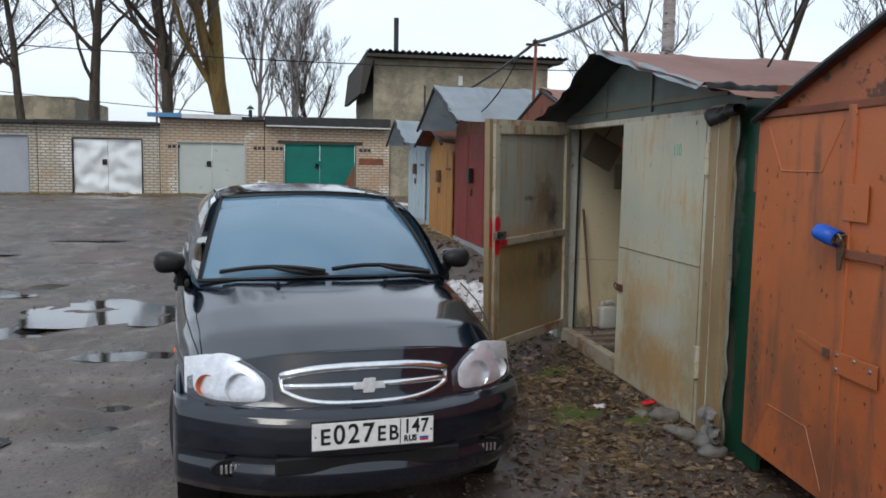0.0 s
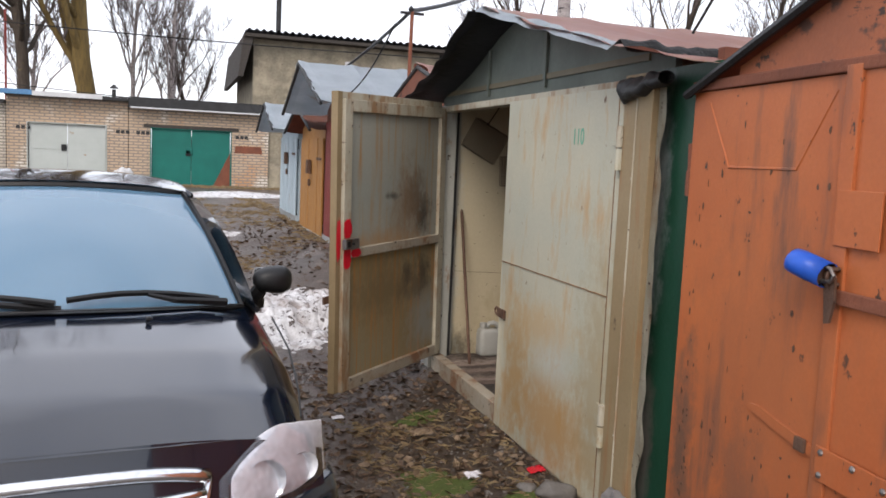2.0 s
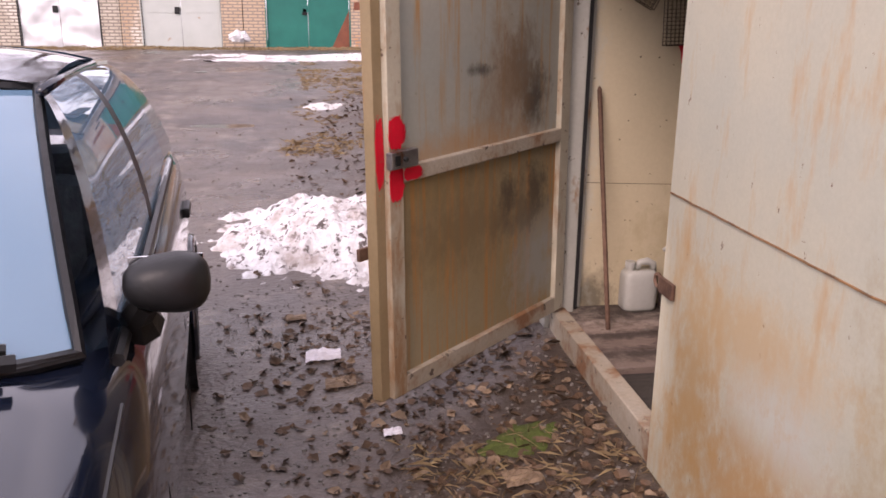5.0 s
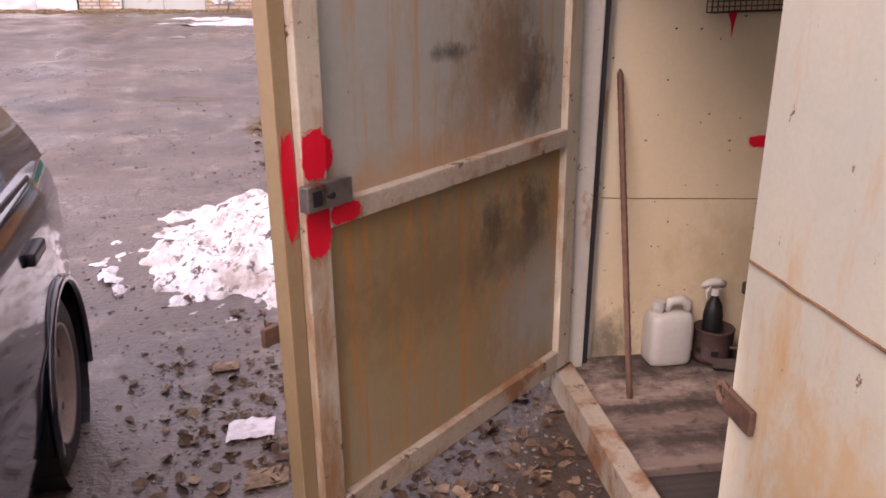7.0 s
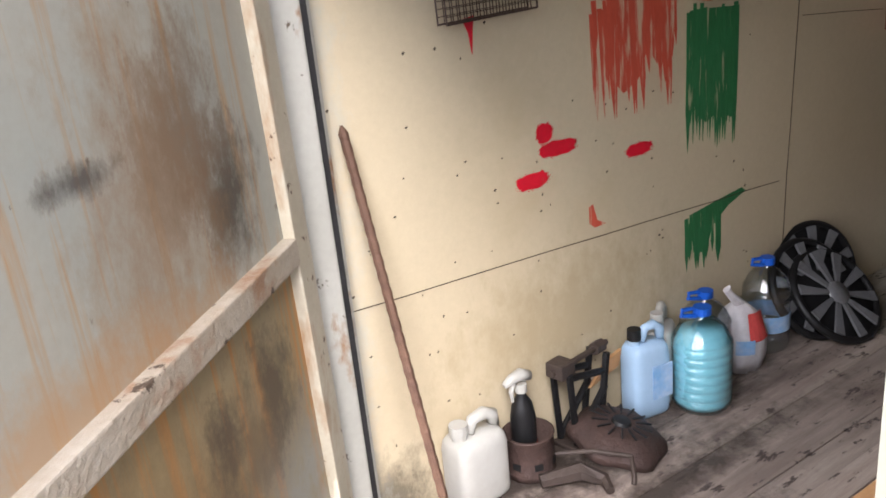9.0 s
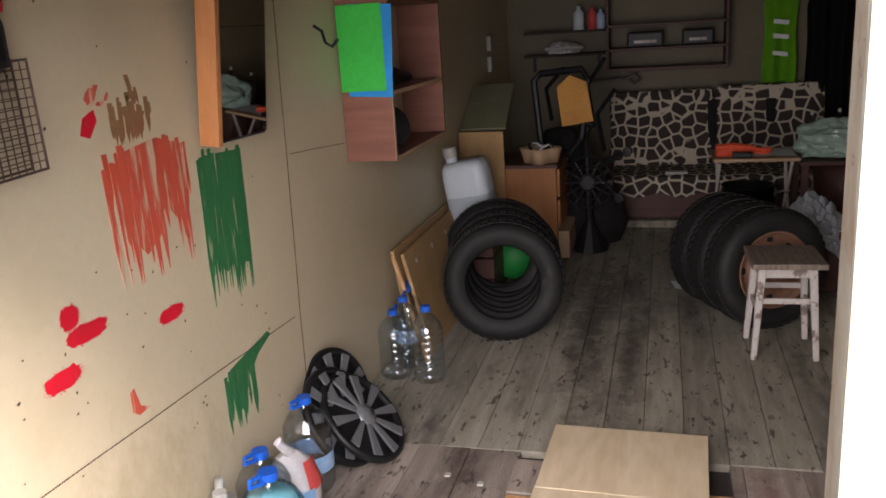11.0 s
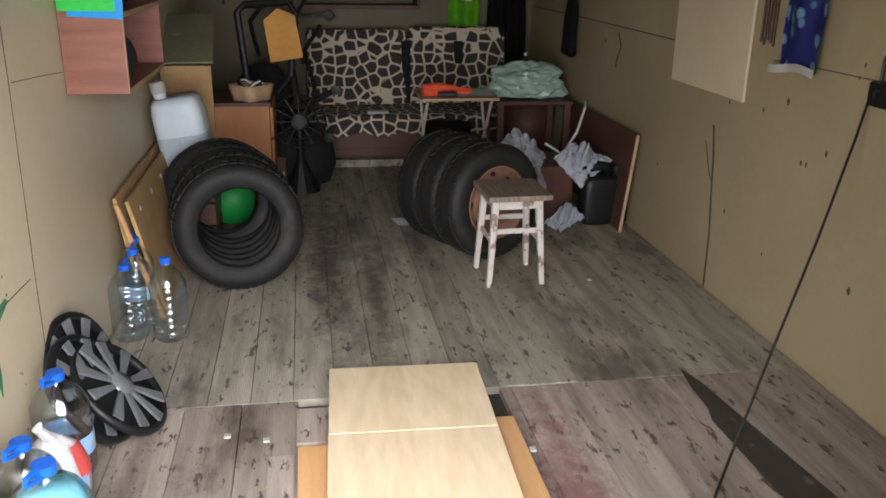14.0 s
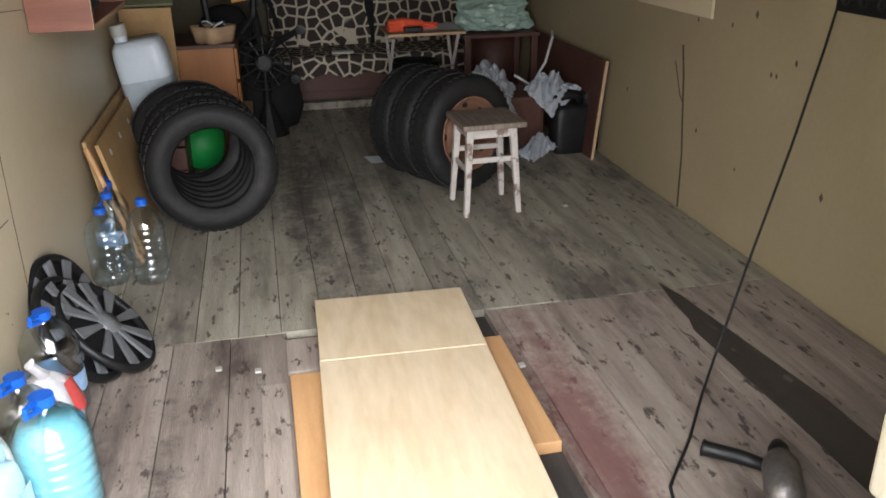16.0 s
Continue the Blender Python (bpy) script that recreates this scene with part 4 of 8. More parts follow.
# frame of the opening, sill, jambs
structure("trim_sill", box((FX - 0.02, RY + 0.0, 0.03), (FX + 0.055, LY - 0.05, FLOOR + 0.02), 0.006), "frame_rusty", "worn rusty painted steel door sill", "sill")
structure("trim_post", box((FX - 0.045, LY - 0.075, 0.0), (FX + 0.095, LY + 0.05, TOP + 0.035), 0.006), "post_grey", "grey painted steel door post", "door post")
structure("trim_post", box((FX - 0.05, RY - 0.222, 0.0), (FX - 0.012, RY - 0.012, TOP + 0.04), 0.004), "post_olive", "brownish olive painted steel door post", "door post")
structure("trim_lintel", box((FX - 0.02, RY - 0.01, TOP - 0.01), (FX + 0.06, LY - 0.08, TOP + 0.03), 0.006), "frame_paint", "cream steel lintel over the doors", "lintel")
structure("trim_seal", box((FX + 0.097, LY - 0.05, FLOOR), (FX + 0.120, LY + 0.003, 1.95), 0.002), "dark_tin", "black gap strip beside the door post", "strip")

structure("trim_strip", box((FX + 0.122, LY - 0.02, FLOOR), (FX + 0.142, LY + 0.003, 1.95), 0.002), "post_grey", "pale edge strip beside the black gap", "strip")
post_r = bpy.data.objects["trim_post.001"]
part("weld_bead", sweep([(FX - 0.052, RY - 0.115 + 0.002 * noise.noise((k * 1.9, 2, 0)), 0.12 + 0.055 * k) for k in range(33)], [0.004 + 0.002 * abs(noise.noise((k * 2.3, 7, 0))) for k in range(33)], 5), "frame_paint", post_r, "pale rough weld bead")
for z in (0.45, 0.62, 1.05, 1.5):
    part("rivet", lathe([(0.0, 0.005), (0.006, 0.004), (0.008, 0.0)], 8, None, Matrix.Translation((FX - 0.0505, RY - 0.11, z)) @ Matrix.Rotation(radians(-90), 4, "Y")), "frame_paint", post_r)

PK_Y, PK_Z, EV_L, EV_R = 5.95, 2.375, (7.28, 1.94), (4.06, 1.915)
gable = structure("wall_gable", slab([(LY + 0.05, TOP + 0.036), (RY - 0.235, TOP + 0.036), (RY - 0.235, 1.985), (PK_Y, PK_Z - 0.05), (LY + 0.05, 1.99)], 0.03, "x", FX + 0.03), "shaded_grey_green", "grey-green sheet gable over the garage doors, darkened for roof shade", "gable")
for y, top in ((5.50, 2.21), (6.30, 2.20)):
    part("rib", box((FX + 0.012, y - 0.015, TOP + 0.06), (FX + 0.029, y + 0.015, top), 0.003), "shaded_grey_green", gable)


def roof_sheet(name, x0, x1, a, b, material, th, wave=0.0, ragged=0.0, seed=0, ribs=0.0):
    """A roof slope between lines a and b (y, z), from x0 to x1, with thickness and a ragged front."""
    def f(u, v):
        x = x0 + (x1 - x0) * u
        y, z = a[0] + (b[0] - a[0]) * v, a[1] + (b[1] - a[1]) * v
        if u == 0:
            x += ragged * (noise.noise((v * 6 + seed, seed, 0)) * 1.4)
            z += ragged * 0.35 * noise.noise((v * 8 + seed, 9, 0))
        z += wave * math.sin(v * math.pi) + 0.012 * noise.noise((x * 2.1 + seed, y * 2.3, 0))
        if ribs:
            z += ribs * (1 if int(u * 60) % 6 == 0 else 0)
        return (x, y, z)
    bm = sheet(f, 60, 24)
    solid(bm, 0.012)
    return part(name, bm, material, th)


roof_110 = thing("garage_roof", IDENT, "rusty red sheet metal gable roof with curled torn eaves", "roof", kind="structure")
roof_sheet("slope", FX - 0.20, BX + 0.2, (PK_Y, PK_Z), EV_R, "roof_red", roof_110, -0.01, 0.04, 3, 0.012)
roof_sheet("slope", FX - 0.20, BX + 0.2, (PK_Y, PK_Z - 0.012), EV_L, "dark_tin", roof_110, -0.05, 0.03, 8)
part("rake_edge", solid(sheet(lambda u, v: (FX - 0.215 + 0.03 * noise.noise((u * 6, 0, 0)) + 0.05 * v, PK_Y + (EV_R[0] - PK_Y) * u * 0.8, PK_Z + (EV_R[1] - PK_Z) * u * 0.8 + 0.012 - 0.035 * (1 - v) + 0.014 * noise.noise((u * 9, v, 3))), 30, 3), 0.004), "galv", roof_110, "bent bare metal rake edge")
part("curled_eave", solid(sheet(lambda u, v: (FX - 0.20 + 0.42 * u, 4.42 - 0.10 * v + 0.02 * noise.noise((u * 5, v * 2, 0)), 2.0 - 0.05 * v + 0.04 * math.sin(v * 2.6) + 0.02 * noise.noise((u * 6, 1, v))), 20, 6), 0.004), "dark_tin", roof_110, "curled torn eave sheet")
part("torn_edge", solid(sheet(lambda u, v: (FX - 0.25 + 0.12 * v + 0.02 * noise.noise((u * 7, 0, 0)), PK_Y + 0.02 + (EV_L[0] - PK_Y) * u, PK_Z + 0.01 + (EV_L[1] - PK_Z) * u - 0.05 * math.sin(u * math.pi) + (0.05 - 0.05 * v) * noise.noise((u * 5, 3, 0)) - 0.03 * (1 - v)), 30, 3), 0.004), "dark_tin", roof_110)

# black felt bundle under the eave, and the green side wall in the gap
bm = sheet(lambda u, v: (FX - 0.06 + 0.03 * noise.noise((u * 4, v * 4, 1)) + 0.035 * math.cos(v * math.tau), 4.56 - 0.30 * u, 1.845 + 0.035 * u + 0.02 * noise.noise((u * 5, 0, 2)) + (0.05 - 0.025 * u) * math.sin(v * math.tau)), 24, 12)
tagged(part("felt_roll", bm, "dark_tin", smooth=True), "rolled black roofing felt hanging under the eave", "roofing felt")
structure("wall_green", box((FX + 0.028, 4.06, 0.0), (FX + 0.055, RY - 0.05, 1.93)), "green_paint_sheen", "dark green side sheet in the gap between garages, grey sheen in its colour", "wall")
structure("wall_outer", box((FX + 0.14, 4.20, 0.0), (BX, 4.24, 2.0)), "rust", "rusty side wall between the garages", "wall")
part("flashing", solid(sheet(lambda u, v: (FX - 0.022 + 0.010 * noise.noise((u * 9, v * 3, 0)), RY - 0.217 - 0.058 * v * (0.9 + 0.7 * noise.noise((u * 11, 1, 0))), 0.05 + 1.80 * u), 60, 3), 0.002), "frame_paint", None)
tagged(bpy.data.objects["flashing"], "peeling cream sheet edge beside the door post", "flashing")


# ---- orange garage ----
og = thing("orange_garage", pose(2.345, 4.13, -0.02, 0, 0, 174.5), "peeling orange steel garage with padlocked doors", "garage")
# own frame: +y runs along the front away from garage 110, -x into the building... turned so that the outside is +x
part("left_door", box((0.0, -0.035, 0.14), (0.012, 0.80, 1.84), 0.003), "orange_paint", og)
part("right_door", box((0.004, 0.815, 0.13), (0.016, 1.95, 1.86), 0.003), "orange_paint", og)
part("overlap_strip", box((0.0125, 0.775, 0.13), (0.026, 0.835, 1.86), 0.003), "orange_paint", og)
for y0, y1 in ((0.02, 0.78), (0.86, 1.9)):
    for z0, z1 in ((0.18, 0.42), (1.58, 1.80)):
        za, zb = (z0, z1) if z0 < 1 else (z1, z0)
        part("brace", sweep([(0.010, y0 + 0.05, za), (0.011, y0 + 0.20, zb), (0.011, y1 - 0.20, zb), (0.010, y1 - 0.05, za)], 0.0055, 6), "orange_paint", og)
part("lintel", box((-0.05, -0.035, 1.842), (0.025, 2.05, 1.878), 0.005), "rust", og)
hasp = part("hasp", box((0.027, 0.79, 1.225), (0.036, 1.10, 1.265), 0.004), "rust", og, "rusty hasp strap")
part("staple", sweep([(0.03, 0.825, 1.32), (0.062, 0.825, 1.318), (0.066, 0.825, 1.30), (0.062, 0.825, 1.28), (0.03, 0.825, 1.278)], 0.006, 6), "rusty_steel", hasp)
M["blue_plastic"] = mat("blue_plastic", (0.02, 0.10, 0.50), (0.015, 0.08, 0.42), 12, 0.35, bump=0.03)
cover = part("lock_cover", lathe([(0.034, -0.058), (0.037, -0.06), (0.038, 0.03), (0.036, 0.055), (0.028, 0.062), (0.0, 0.062)], 24, None, pose(0.068, 0.755, 1.315, 0, 0, 0) @ Matrix.Rotation(radians(14), 4, "Z") @ Matrix.Rotation(radians(76), 4, "X"), lambda a: 1 + 0.06 * math.cos(2 * a + 0.6)), "blue_plastic", og, "blue plastic cup over the padlock", smooth=True)
part("padlock", box((0.05, 0.735, 1.275), (0.080, 0.80, 1.335), 0.010), "rusty_steel", og)
part("shackle", sweep([(0.065, 0.80, 1.325), (0.065, 0.835, 1.322), (0.065, 0.85, 1.305), (0.065, 0.838, 1.288), (0.065, 0.80, 1.285)], 0.006, 8), "steel", og)
part("hasp_tongue", slab([(0.775, 1.30), (0.80, 1.312), (0.84, 1.30), (0.845, 1.235), (0.832, 1.175), (0.812, 1.17), (0.806, 1.22), (0.80, 1.262)], 0.008, "x", 0.047), "rusty_steel", og)
part("patch_plate", box((0.0265, 0.79, 1.38), (0.032, 0.96, 1.53), 0.003), "orange_paint", og)
bolt = part("slide_bolt", slab([(0.46, 0.825), (0.52, 0.815), (0.60, 0.80), (0.72, 0.785), (0.80, 0.78), (0.80, 0.805), (0.74, 0.815), (0.62, 0.83), (0.50, 0.848), (0.46, 0.845)], 0.007, "x", 0.0125), "orange_paint", og, "peeling painted slide bolt")
part("bolt_knob", box((0.018, 0.70, 0.782), (0.030, 0.745, 0.822), 0.004), "rusty_steel", bolt)
part("bolt_strap", box((0.027, 0.80, 0.735), (0.034, 1.10, 0.83), 0.003), "orange_paint", bolt)
for y, z in ((0.825, 0.815), (0.825, 0.752), (1.06, 0.80), (0.95, 0.815)):
    part("rivet", lathe([(0.0, 0.008), (0.008, 0.005), (0.010, 0.0)], 8, None, Matrix.Translation((0.034, y, z)) @ Matrix.Rotation(radians(90), 4, "Y")), "steel", bolt)
flakes = random.Random(77)
for k in range(110):
    low = k % 3 == 0
    y = flakes.uniform(0.02, 0.10) if k % 4 == 0 else flakes.uniform(0.04, 1.6)
    if 0.765 < y < 0.845:
        continue
    z = flakes.uniform(0.2, 0.7) if low else flakes.uniform(0.25, 1.8)
    w, h = flakes.uniform(0.002, 0.008), flakes.uniform(0.004, 0.018)
    part("paint_flake", slab([(y + w * math.cos(a) * flakes.uniform(0.5, 1.2), z + h * math.sin(a) * flakes.uniform(0.5, 1.2)) for a in [i * math.tau / 7 for i in range(7)]], 0.0012, "x", 0.0122 if y < 0.8 else 0.0162), "rusty_steel", og)
part("hinge_pin", sweep([(0.006, -0.046, 1.47), (0.006, -0.046, 1.56), (0.006, -0.046, 1.563), (0.006, -0.046, 1.66)], [0.014, 0.014, 0.010, 0.013], 8), "rust", og)
part("gable", slab([(0.22, 1.88), (3.2, 1.88), (3.2, 1.90), (1.62, 2.37), (0.22, 1.91)], 0.02, "x", -0.02), "orange_gable", og, "peeling orange gable with bare rust patches")
part("wall", box((-5.8, 0.0, 0.0), (-5.75, 3.2, 2.0)), "rust", og)
part("wall", box((-5.7, 3.16, 0.0), (-0.04, 3.2, 2.0)), "rust", og)
part("door_panel", box((0.0, 1.97, 0.1), (0.014, 3.16, 1.9), 0.003), "orange_paint", og)
part("roof", solid(sheet(lambda u, v: (0.035 - 5.8 * u + 0.015 * noise.noise((v * 7, u * 3, 0)), -0.05 + 1.67 * v, 1.835 + 0.56 * v + 0.015 * noise.noise((v * 9, u * 9, 0))), 30, 20), 0.012), "rust", og)
part("roof", solid(sheet(lambda u, v: (0.035 - 5.8 * u, 3.4 - 1.78 * v, 1.835 + 0.56 * v), 10, 8), 0.012), "rust", og)
part("edge_trim", sweep([(0.04, -0.05 + 1.67 * k / 10, 1.830 + 0.56 * k / 10 + 0.012 * noise.noise((k, 0, 0))) for k in range(11)], 0.016, 6), "dark_tin", og)


# ---- the other sheds of the row ----
def shed(y0, y1, fx, z0, zt, pk, front, roof_m, door_m, label, over=0.35, planks=8, ridge=None, depth=5.5):
    th = thing("shed", pose(fx, y0, 0), label, "garage", "row of sheds")
    w = y1 - y0
    rid = w / 2 if ridge is None else ridge
    part("wall", box((0.02, 0.0, z0 - 0.4), (depth, 0.04, zt)), front, th)
    part("wall", box((0.02, w - 0.04, z0 - 0.4), (depth, w, zt)), front, th)
    part("wall", box((depth, 0.0, z0 - 0.4), (depth + 0.04, w, zt)), front, th)
    part("base_sheet", box((-0.03, 0.03, z0 - 0.3), (0.02, w - 0.03, z0 + 0.10)), "galv", th)
    part("gable", slab([(0.0, zt - 0.18), (w, zt - 0.18), (w, zt), (rid, pk), (0.0, zt)], 0.03, "x", 0.0), front, th)
    step = (w - 0.1) / planks
    for k in range(planks):
        part("plank", box((-0.022 - 0.006 * (k % 2), 0.05 + k * step + 0.003, z0 + 0.03), (0.0, 0.05 + (k + 1) * step - 0.003, zt - 0.15), 0.003), door_m, th)
    part("strap_hinge", box((-0.034, 0.1, zt - 0.45), (-0.029, 0.5, zt - 0.41)), "rusty_steel", th)
    hp = part("lock_cover", box((-0.09, w / 2 - 0.09, z0 + 0.92), (-0.03, w / 2 + 0.06, z0 + 1.12), 0.01), "black" if door_m == "red_paint" else "rusty_steel", th)
    part("padlock", box((-0.06, w / 2 - 0.03, z0 + 0.74), (-0.03, w / 2 + 0.03, z0 + 0.84), 0.01), "rusty_steel", th)
    for a, b in (((rid, pk + 0.02), (-0.25, zt - 0.05)), ((rid, pk + 0.005), (w + 0.25, zt - 0.05))):
        roof_sheet("roof_slope", -over, depth + 0.2, a, b, roof_m, th, -0.01, 0.03, y0, 0.02)
    part("fascia", sweep([(-over, -0.25, zt - 0.06), (-over, rid, pk), (-over, w + 0.25, zt - 0.06)], 0.02, 6), "dark_tin", th)
    return th


shed(7.45, 9.3, 2.5, 0.15, 2.02, 2.30, "rust", "roof_red", "rust", "rusty brown shed with a red sheet gable roof", 0.0)
shed(10.15, 12.6, 2.5, 0.38, 2.10, 2.57, "rust", "galv", "red_paint", "red plank shed with a galvanised sheet roof", 0.55, 5, 1.3)
shed(12.7, 14.75, 2.5, 0.33, 1.90, 2.20, "ochre_paint", "rust", "ochre_paint", "ochre plank shed with a small rusty roof", 0.25, 5)
shed(15.2, 17.25, 2.5, 0.42, 1.95, 2.34, "blue_paint", "galv", "blue_paint", "pale blue shed with a peeling front", 0.45, 6)


# ---- far row of brick garages ----
def brick_mat(name, a, b, mortar):
    m = mat(name, a, b, 1.6, 0.9, bump=0.3, stain=((0.46, 0.24, 0.12), 0.55, 0.56, 0.10), stain2=((0.62, 0.58, 0.50), 0.9, 0.55, 0.10))
    n, l = m.node_tree.nodes, m.node_tree.links
    tc = n.new("ShaderNodeTexCoord")
    mp = n.new("ShaderNodeMapping")
    mp.inputs["Rotation"].default_value = (radians(90), 0, 0)
    br = n.new("ShaderNodeTexBrick")
    br.inputs["Scale"].default_value = 1.0
    br.inputs["Brick Width"].default_value, br.inputs["Row Height"].default_value = 0.26, 0.085
    br.inputs["Mortar Size"].default_value = 0.02
    l.new(tc.outputs["Object"], mp.inputs["Vector"])
    l.new(mp.outputs["Vector"], br.inputs["Vector"])
    mixer = n.new("ShaderNodeMix")
    mixer.data_type = "RGBA"
    bsdf = n["Principled BSDF"]
    old = bsdf.inputs["Base Color"].links[0].from_socket
    l.new(old, mixer.inputs[6])
    mixer.inputs[7].default_value = (*mortar, 1)
    l.new(br.outputs["Fac"], mixer.inputs[0])
    l.new(mixer.outputs[2], bsdf.inputs["Base Color"])
    return m


M["white_brick"] = brick_mat("silicate_brick", (0.56, 0.51, 0.42), (0.44, 0.38, 0.30), (0.22, 0.19, 0.16))
M["orange_brick"] = brick_mat("peach_brick", (0.52, 0.39, 0.28), (0.46, 0.33, 0.22), (0.24, 0.20, 0.16))
M["silver"] = mat("crumpled_silver_sheet", (0.74, 0.76, 0.77), (0.62, 0.64, 0.65), 2, 0.28, metal=0.45, bump=0.1)
M["grey_door"] = mat("grey_door_paint", (0.34, 0.36, 0.39), (0.29, 0.31, 0.34), 1.5, 0.5, bump=0.1)
M["pale_door"] = mat("pale_grey_door_paint", (0.46, 0.49, 0.46), (0.40, 0.43, 0.40), 1.5, 0.5, bump=0.15, stain=((0.30, 0.20, 0.12), 2.5, 0.66, 0.04))
M["teal_door"] = mat("green_door_paint", (0.006, 0.15, 0.118), (0.005, 0.12, 0.095), 1.5, 0.45, bump=0.1)
FY, GZ = 27.5, 0.44


def brick_garage(x0, x1, top, d0, d1, door_top, wall_m, door_m, label, roof_col, roof_z, leaves=2):
    th = thing("brick_garage", pose(-0.36, FY, -0.06), label, "garage", "far row of brick garages")
    part("wall", box((x0, 0, GZ - 0.3), (d0, 0.25, top)), wall_m, th)
    part("wall", box((d1, 0, GZ - 0.3), (x1, 0.25, top)), wall_m, th)
    part("lintel", box((d0, 0, door_top), (d1, 0.25, top)), wall_m, th)
    part("wall", box((x0, 0.26, GZ - 0.3), (x0 + 0.2, 6, top)), wall_m, th)
    part("wall", box((x1 - 0.2, 0.26, GZ - 0.3), (x1, 6, top)), wall_m, th)
    part("roof", slab([(-0.28, top + 0.0), (6.2, top - 0.25), (6.2, top - 0.1), (-0.28, top + roof_z)], x1 - x0 + 0.0, "x", x0), roof_col, th)
    n = 18
    for k in range(leaves):
        a, b = d0 + 0.02 + (d1 - d0 - 0.04) * k / leaves + 0.006, d0 + 0.02 + (d1 - d0 - 0.04) * (k + 1) / leaves - 0.006
        if door_m == "silver":
            f = lambda u, v: (a + (b - a) * u, 0.06 + 0.035 * noise.noise((a + (b - a) * u * 2.3, v * 4.1, 1.3 * k)) + 0.02 * noise.noise((u * 5, v * 7, k)), GZ + 0.02 + (door_top - GZ - 0.03) * v)
            leaf_ob = part("door_leaf", sheet(f, n, n), "silver", th, smooth=True)
        else:
            leaf_ob = part("door_leaf", box((a, 0.05, GZ + 0.03), (b, 0.09, door_top - 0.01), 0.008), door_m, th)
            part("seam", box((a, 0.042, GZ + 0.03 + (door_top - GZ) * 0.55), (b, 0.05, GZ + 0.05 + (door_top - GZ) * 0.55)), door_m, leaf_ob)
    part("door_frame", sweep([(d0, -0.01, GZ), (d0, -0.01, door_top), (d1, -0.01, door_top), (d1, -0.01, GZ)], 0.025, 4), "dark_tin" if door_m == "silver" else door_m, th)
    mid = (d0 + d1) / 2
    part("padlock", box((mid - 0.16, 0.0, GZ + 0.92), (mid - 0.02, 0.05, GZ + 1.1), 0.02), "ink", th)
    return th


brick_garage(-13.0, -7.0, 2.58, -9.6, -7.25, 2.22, "white_brick", "grey_door", "pale brick garage with grey steel doors", "dark_tin", 0.10)
brick_garage(-6.98, -3.46, 2.60, -6.0, -3.97, 2.17, "white_brick", "silver", "pale brick garage with crumpled silver doors", "dark_tin", 0.10)
g3 = brick_garage(-3.44, -0.28, 2.84, -2.92, -0.86, 2.12, "orange_brick", "pale_door", "peach and white brick garage with pale grey doors", "dark_tin", 0.10)
g4 = brick_garage(-0.26, 3.72, 2.68, 0.34, 2.62, 2.13, "orange_brick", "teal_door", "peach brick garage with green steel doors", "dark_tin", 0.30)
M["blue_board"] = mat("blue_board", (0.10, 0.24, 0.42), None, 3, 0.6)
M["white_board"] = mat("white_board", (0.62, 0.62, 0.62), None, 3, 0.6)
part("fascia", box((-3.75, -0.36, 2.86), (-2.75, -0.285, 2.99)), "blue_board", g3, "blue painted fascia board")
part("fascia", box((-2.74, -0.36, 2.84), (-0.95, -0.285, 2.97)), "white_board", g3, "white painted fascia board")
part("chimney", sweep([(-0.75, 1.5, 2.7), (-0.75, 1.5, 3.25)], 0.06, 10), "dark_tin", g3)
part("cap", lathe([(0.14, 0), (0.02, 0.12), (0, 0.12)], 12, None, Matrix.Translation((-0.75, 1.5, 3.28))), "dark_tin", g3)
part("fascia", box((-0.2, -0.34, 2.66), (3.72, -0.285, 2.70)), "white_board", g4)
part("lintel_beam", box((0.15, -0.03, 2.14), (2.85, -0.005, 2.24)), "dark_plank", g4)
part("rust_panel", slab([(2.1, 0.45), (2.6, 0.45), (2.6, 1.5)], 0.01, "y", 0.035), "rust", g4)
part("meter_box", box((1.30, 0.0, 1.42), (1.50, 0.05, 1.62), 0.01), "teal_door", g4)
part("rust_stain", slab([(2.72, 1.5), (3.55, 1.5), (3.5, 1.72), (2.75, 1.72)], 0.004, "y", -0.006), "rust", g4)
for x in (-3.2, -0.60, -0.05, 2.75):
    for k in range(3):
        part("vent_brick", box((x + k * 0.13, -0.006, 1.92), (x + 0.1 + k * 0.13, -0.001, 2.02)), "dark_tin", g4 if x > -0.3 else g3)

# ---- two-storey building behind ----
bh = thing("storehouse", pose(-0.55, 29.6, -0.12), "two-storey grey rendered storehouse with a corrugated lean-to roof", "building")
part("wall", box((3.6, 0, 0.1), (9.9, 7, 5.25)), "concrete", bh)


def corrugated(u, v):
    x = 3.3 + 7.2 * u
    return (x, -0.55 + 8.2 * v, 5.48 - 0.30 * v + 0.035 * math.sin(x * 28) - 0.02 * u)


part("roof", solid(sheet(corrugated, 260, 3), 0.03), "dark_tin", bh)
part("soffit", box((3.3, -0.5, 5.26), (10.3, 0.2, 5.36)), "dark_plank", bh)
part("side_eave", slab([(3.6, 5.36), (3.25, 5.3), (3.1, 4.0), (3.25, 4.0)], 7.5, "y", -0.4), "dark_plank", bh)
part("chimney_pipe", sweep([(4.45, 0.6, 5.3), (4.45, 0.6, 6.75)], 0.09, 10), "dark_tin", bh)
part("lower_block", box((3.38, -2.0, 0.2), (4.6, -0.02, 2.95)), "concrete", bh)
part("insulator", box((6.6, -0.1, 4.4), (6.75, 0.0, 4.75), 0.02), "white_board", bh)
structure("backdrop_building", box((-20, 44, 0), (-10.0, 52, 4.4)), "concrete", "long low grey building far behind the garages", "building")


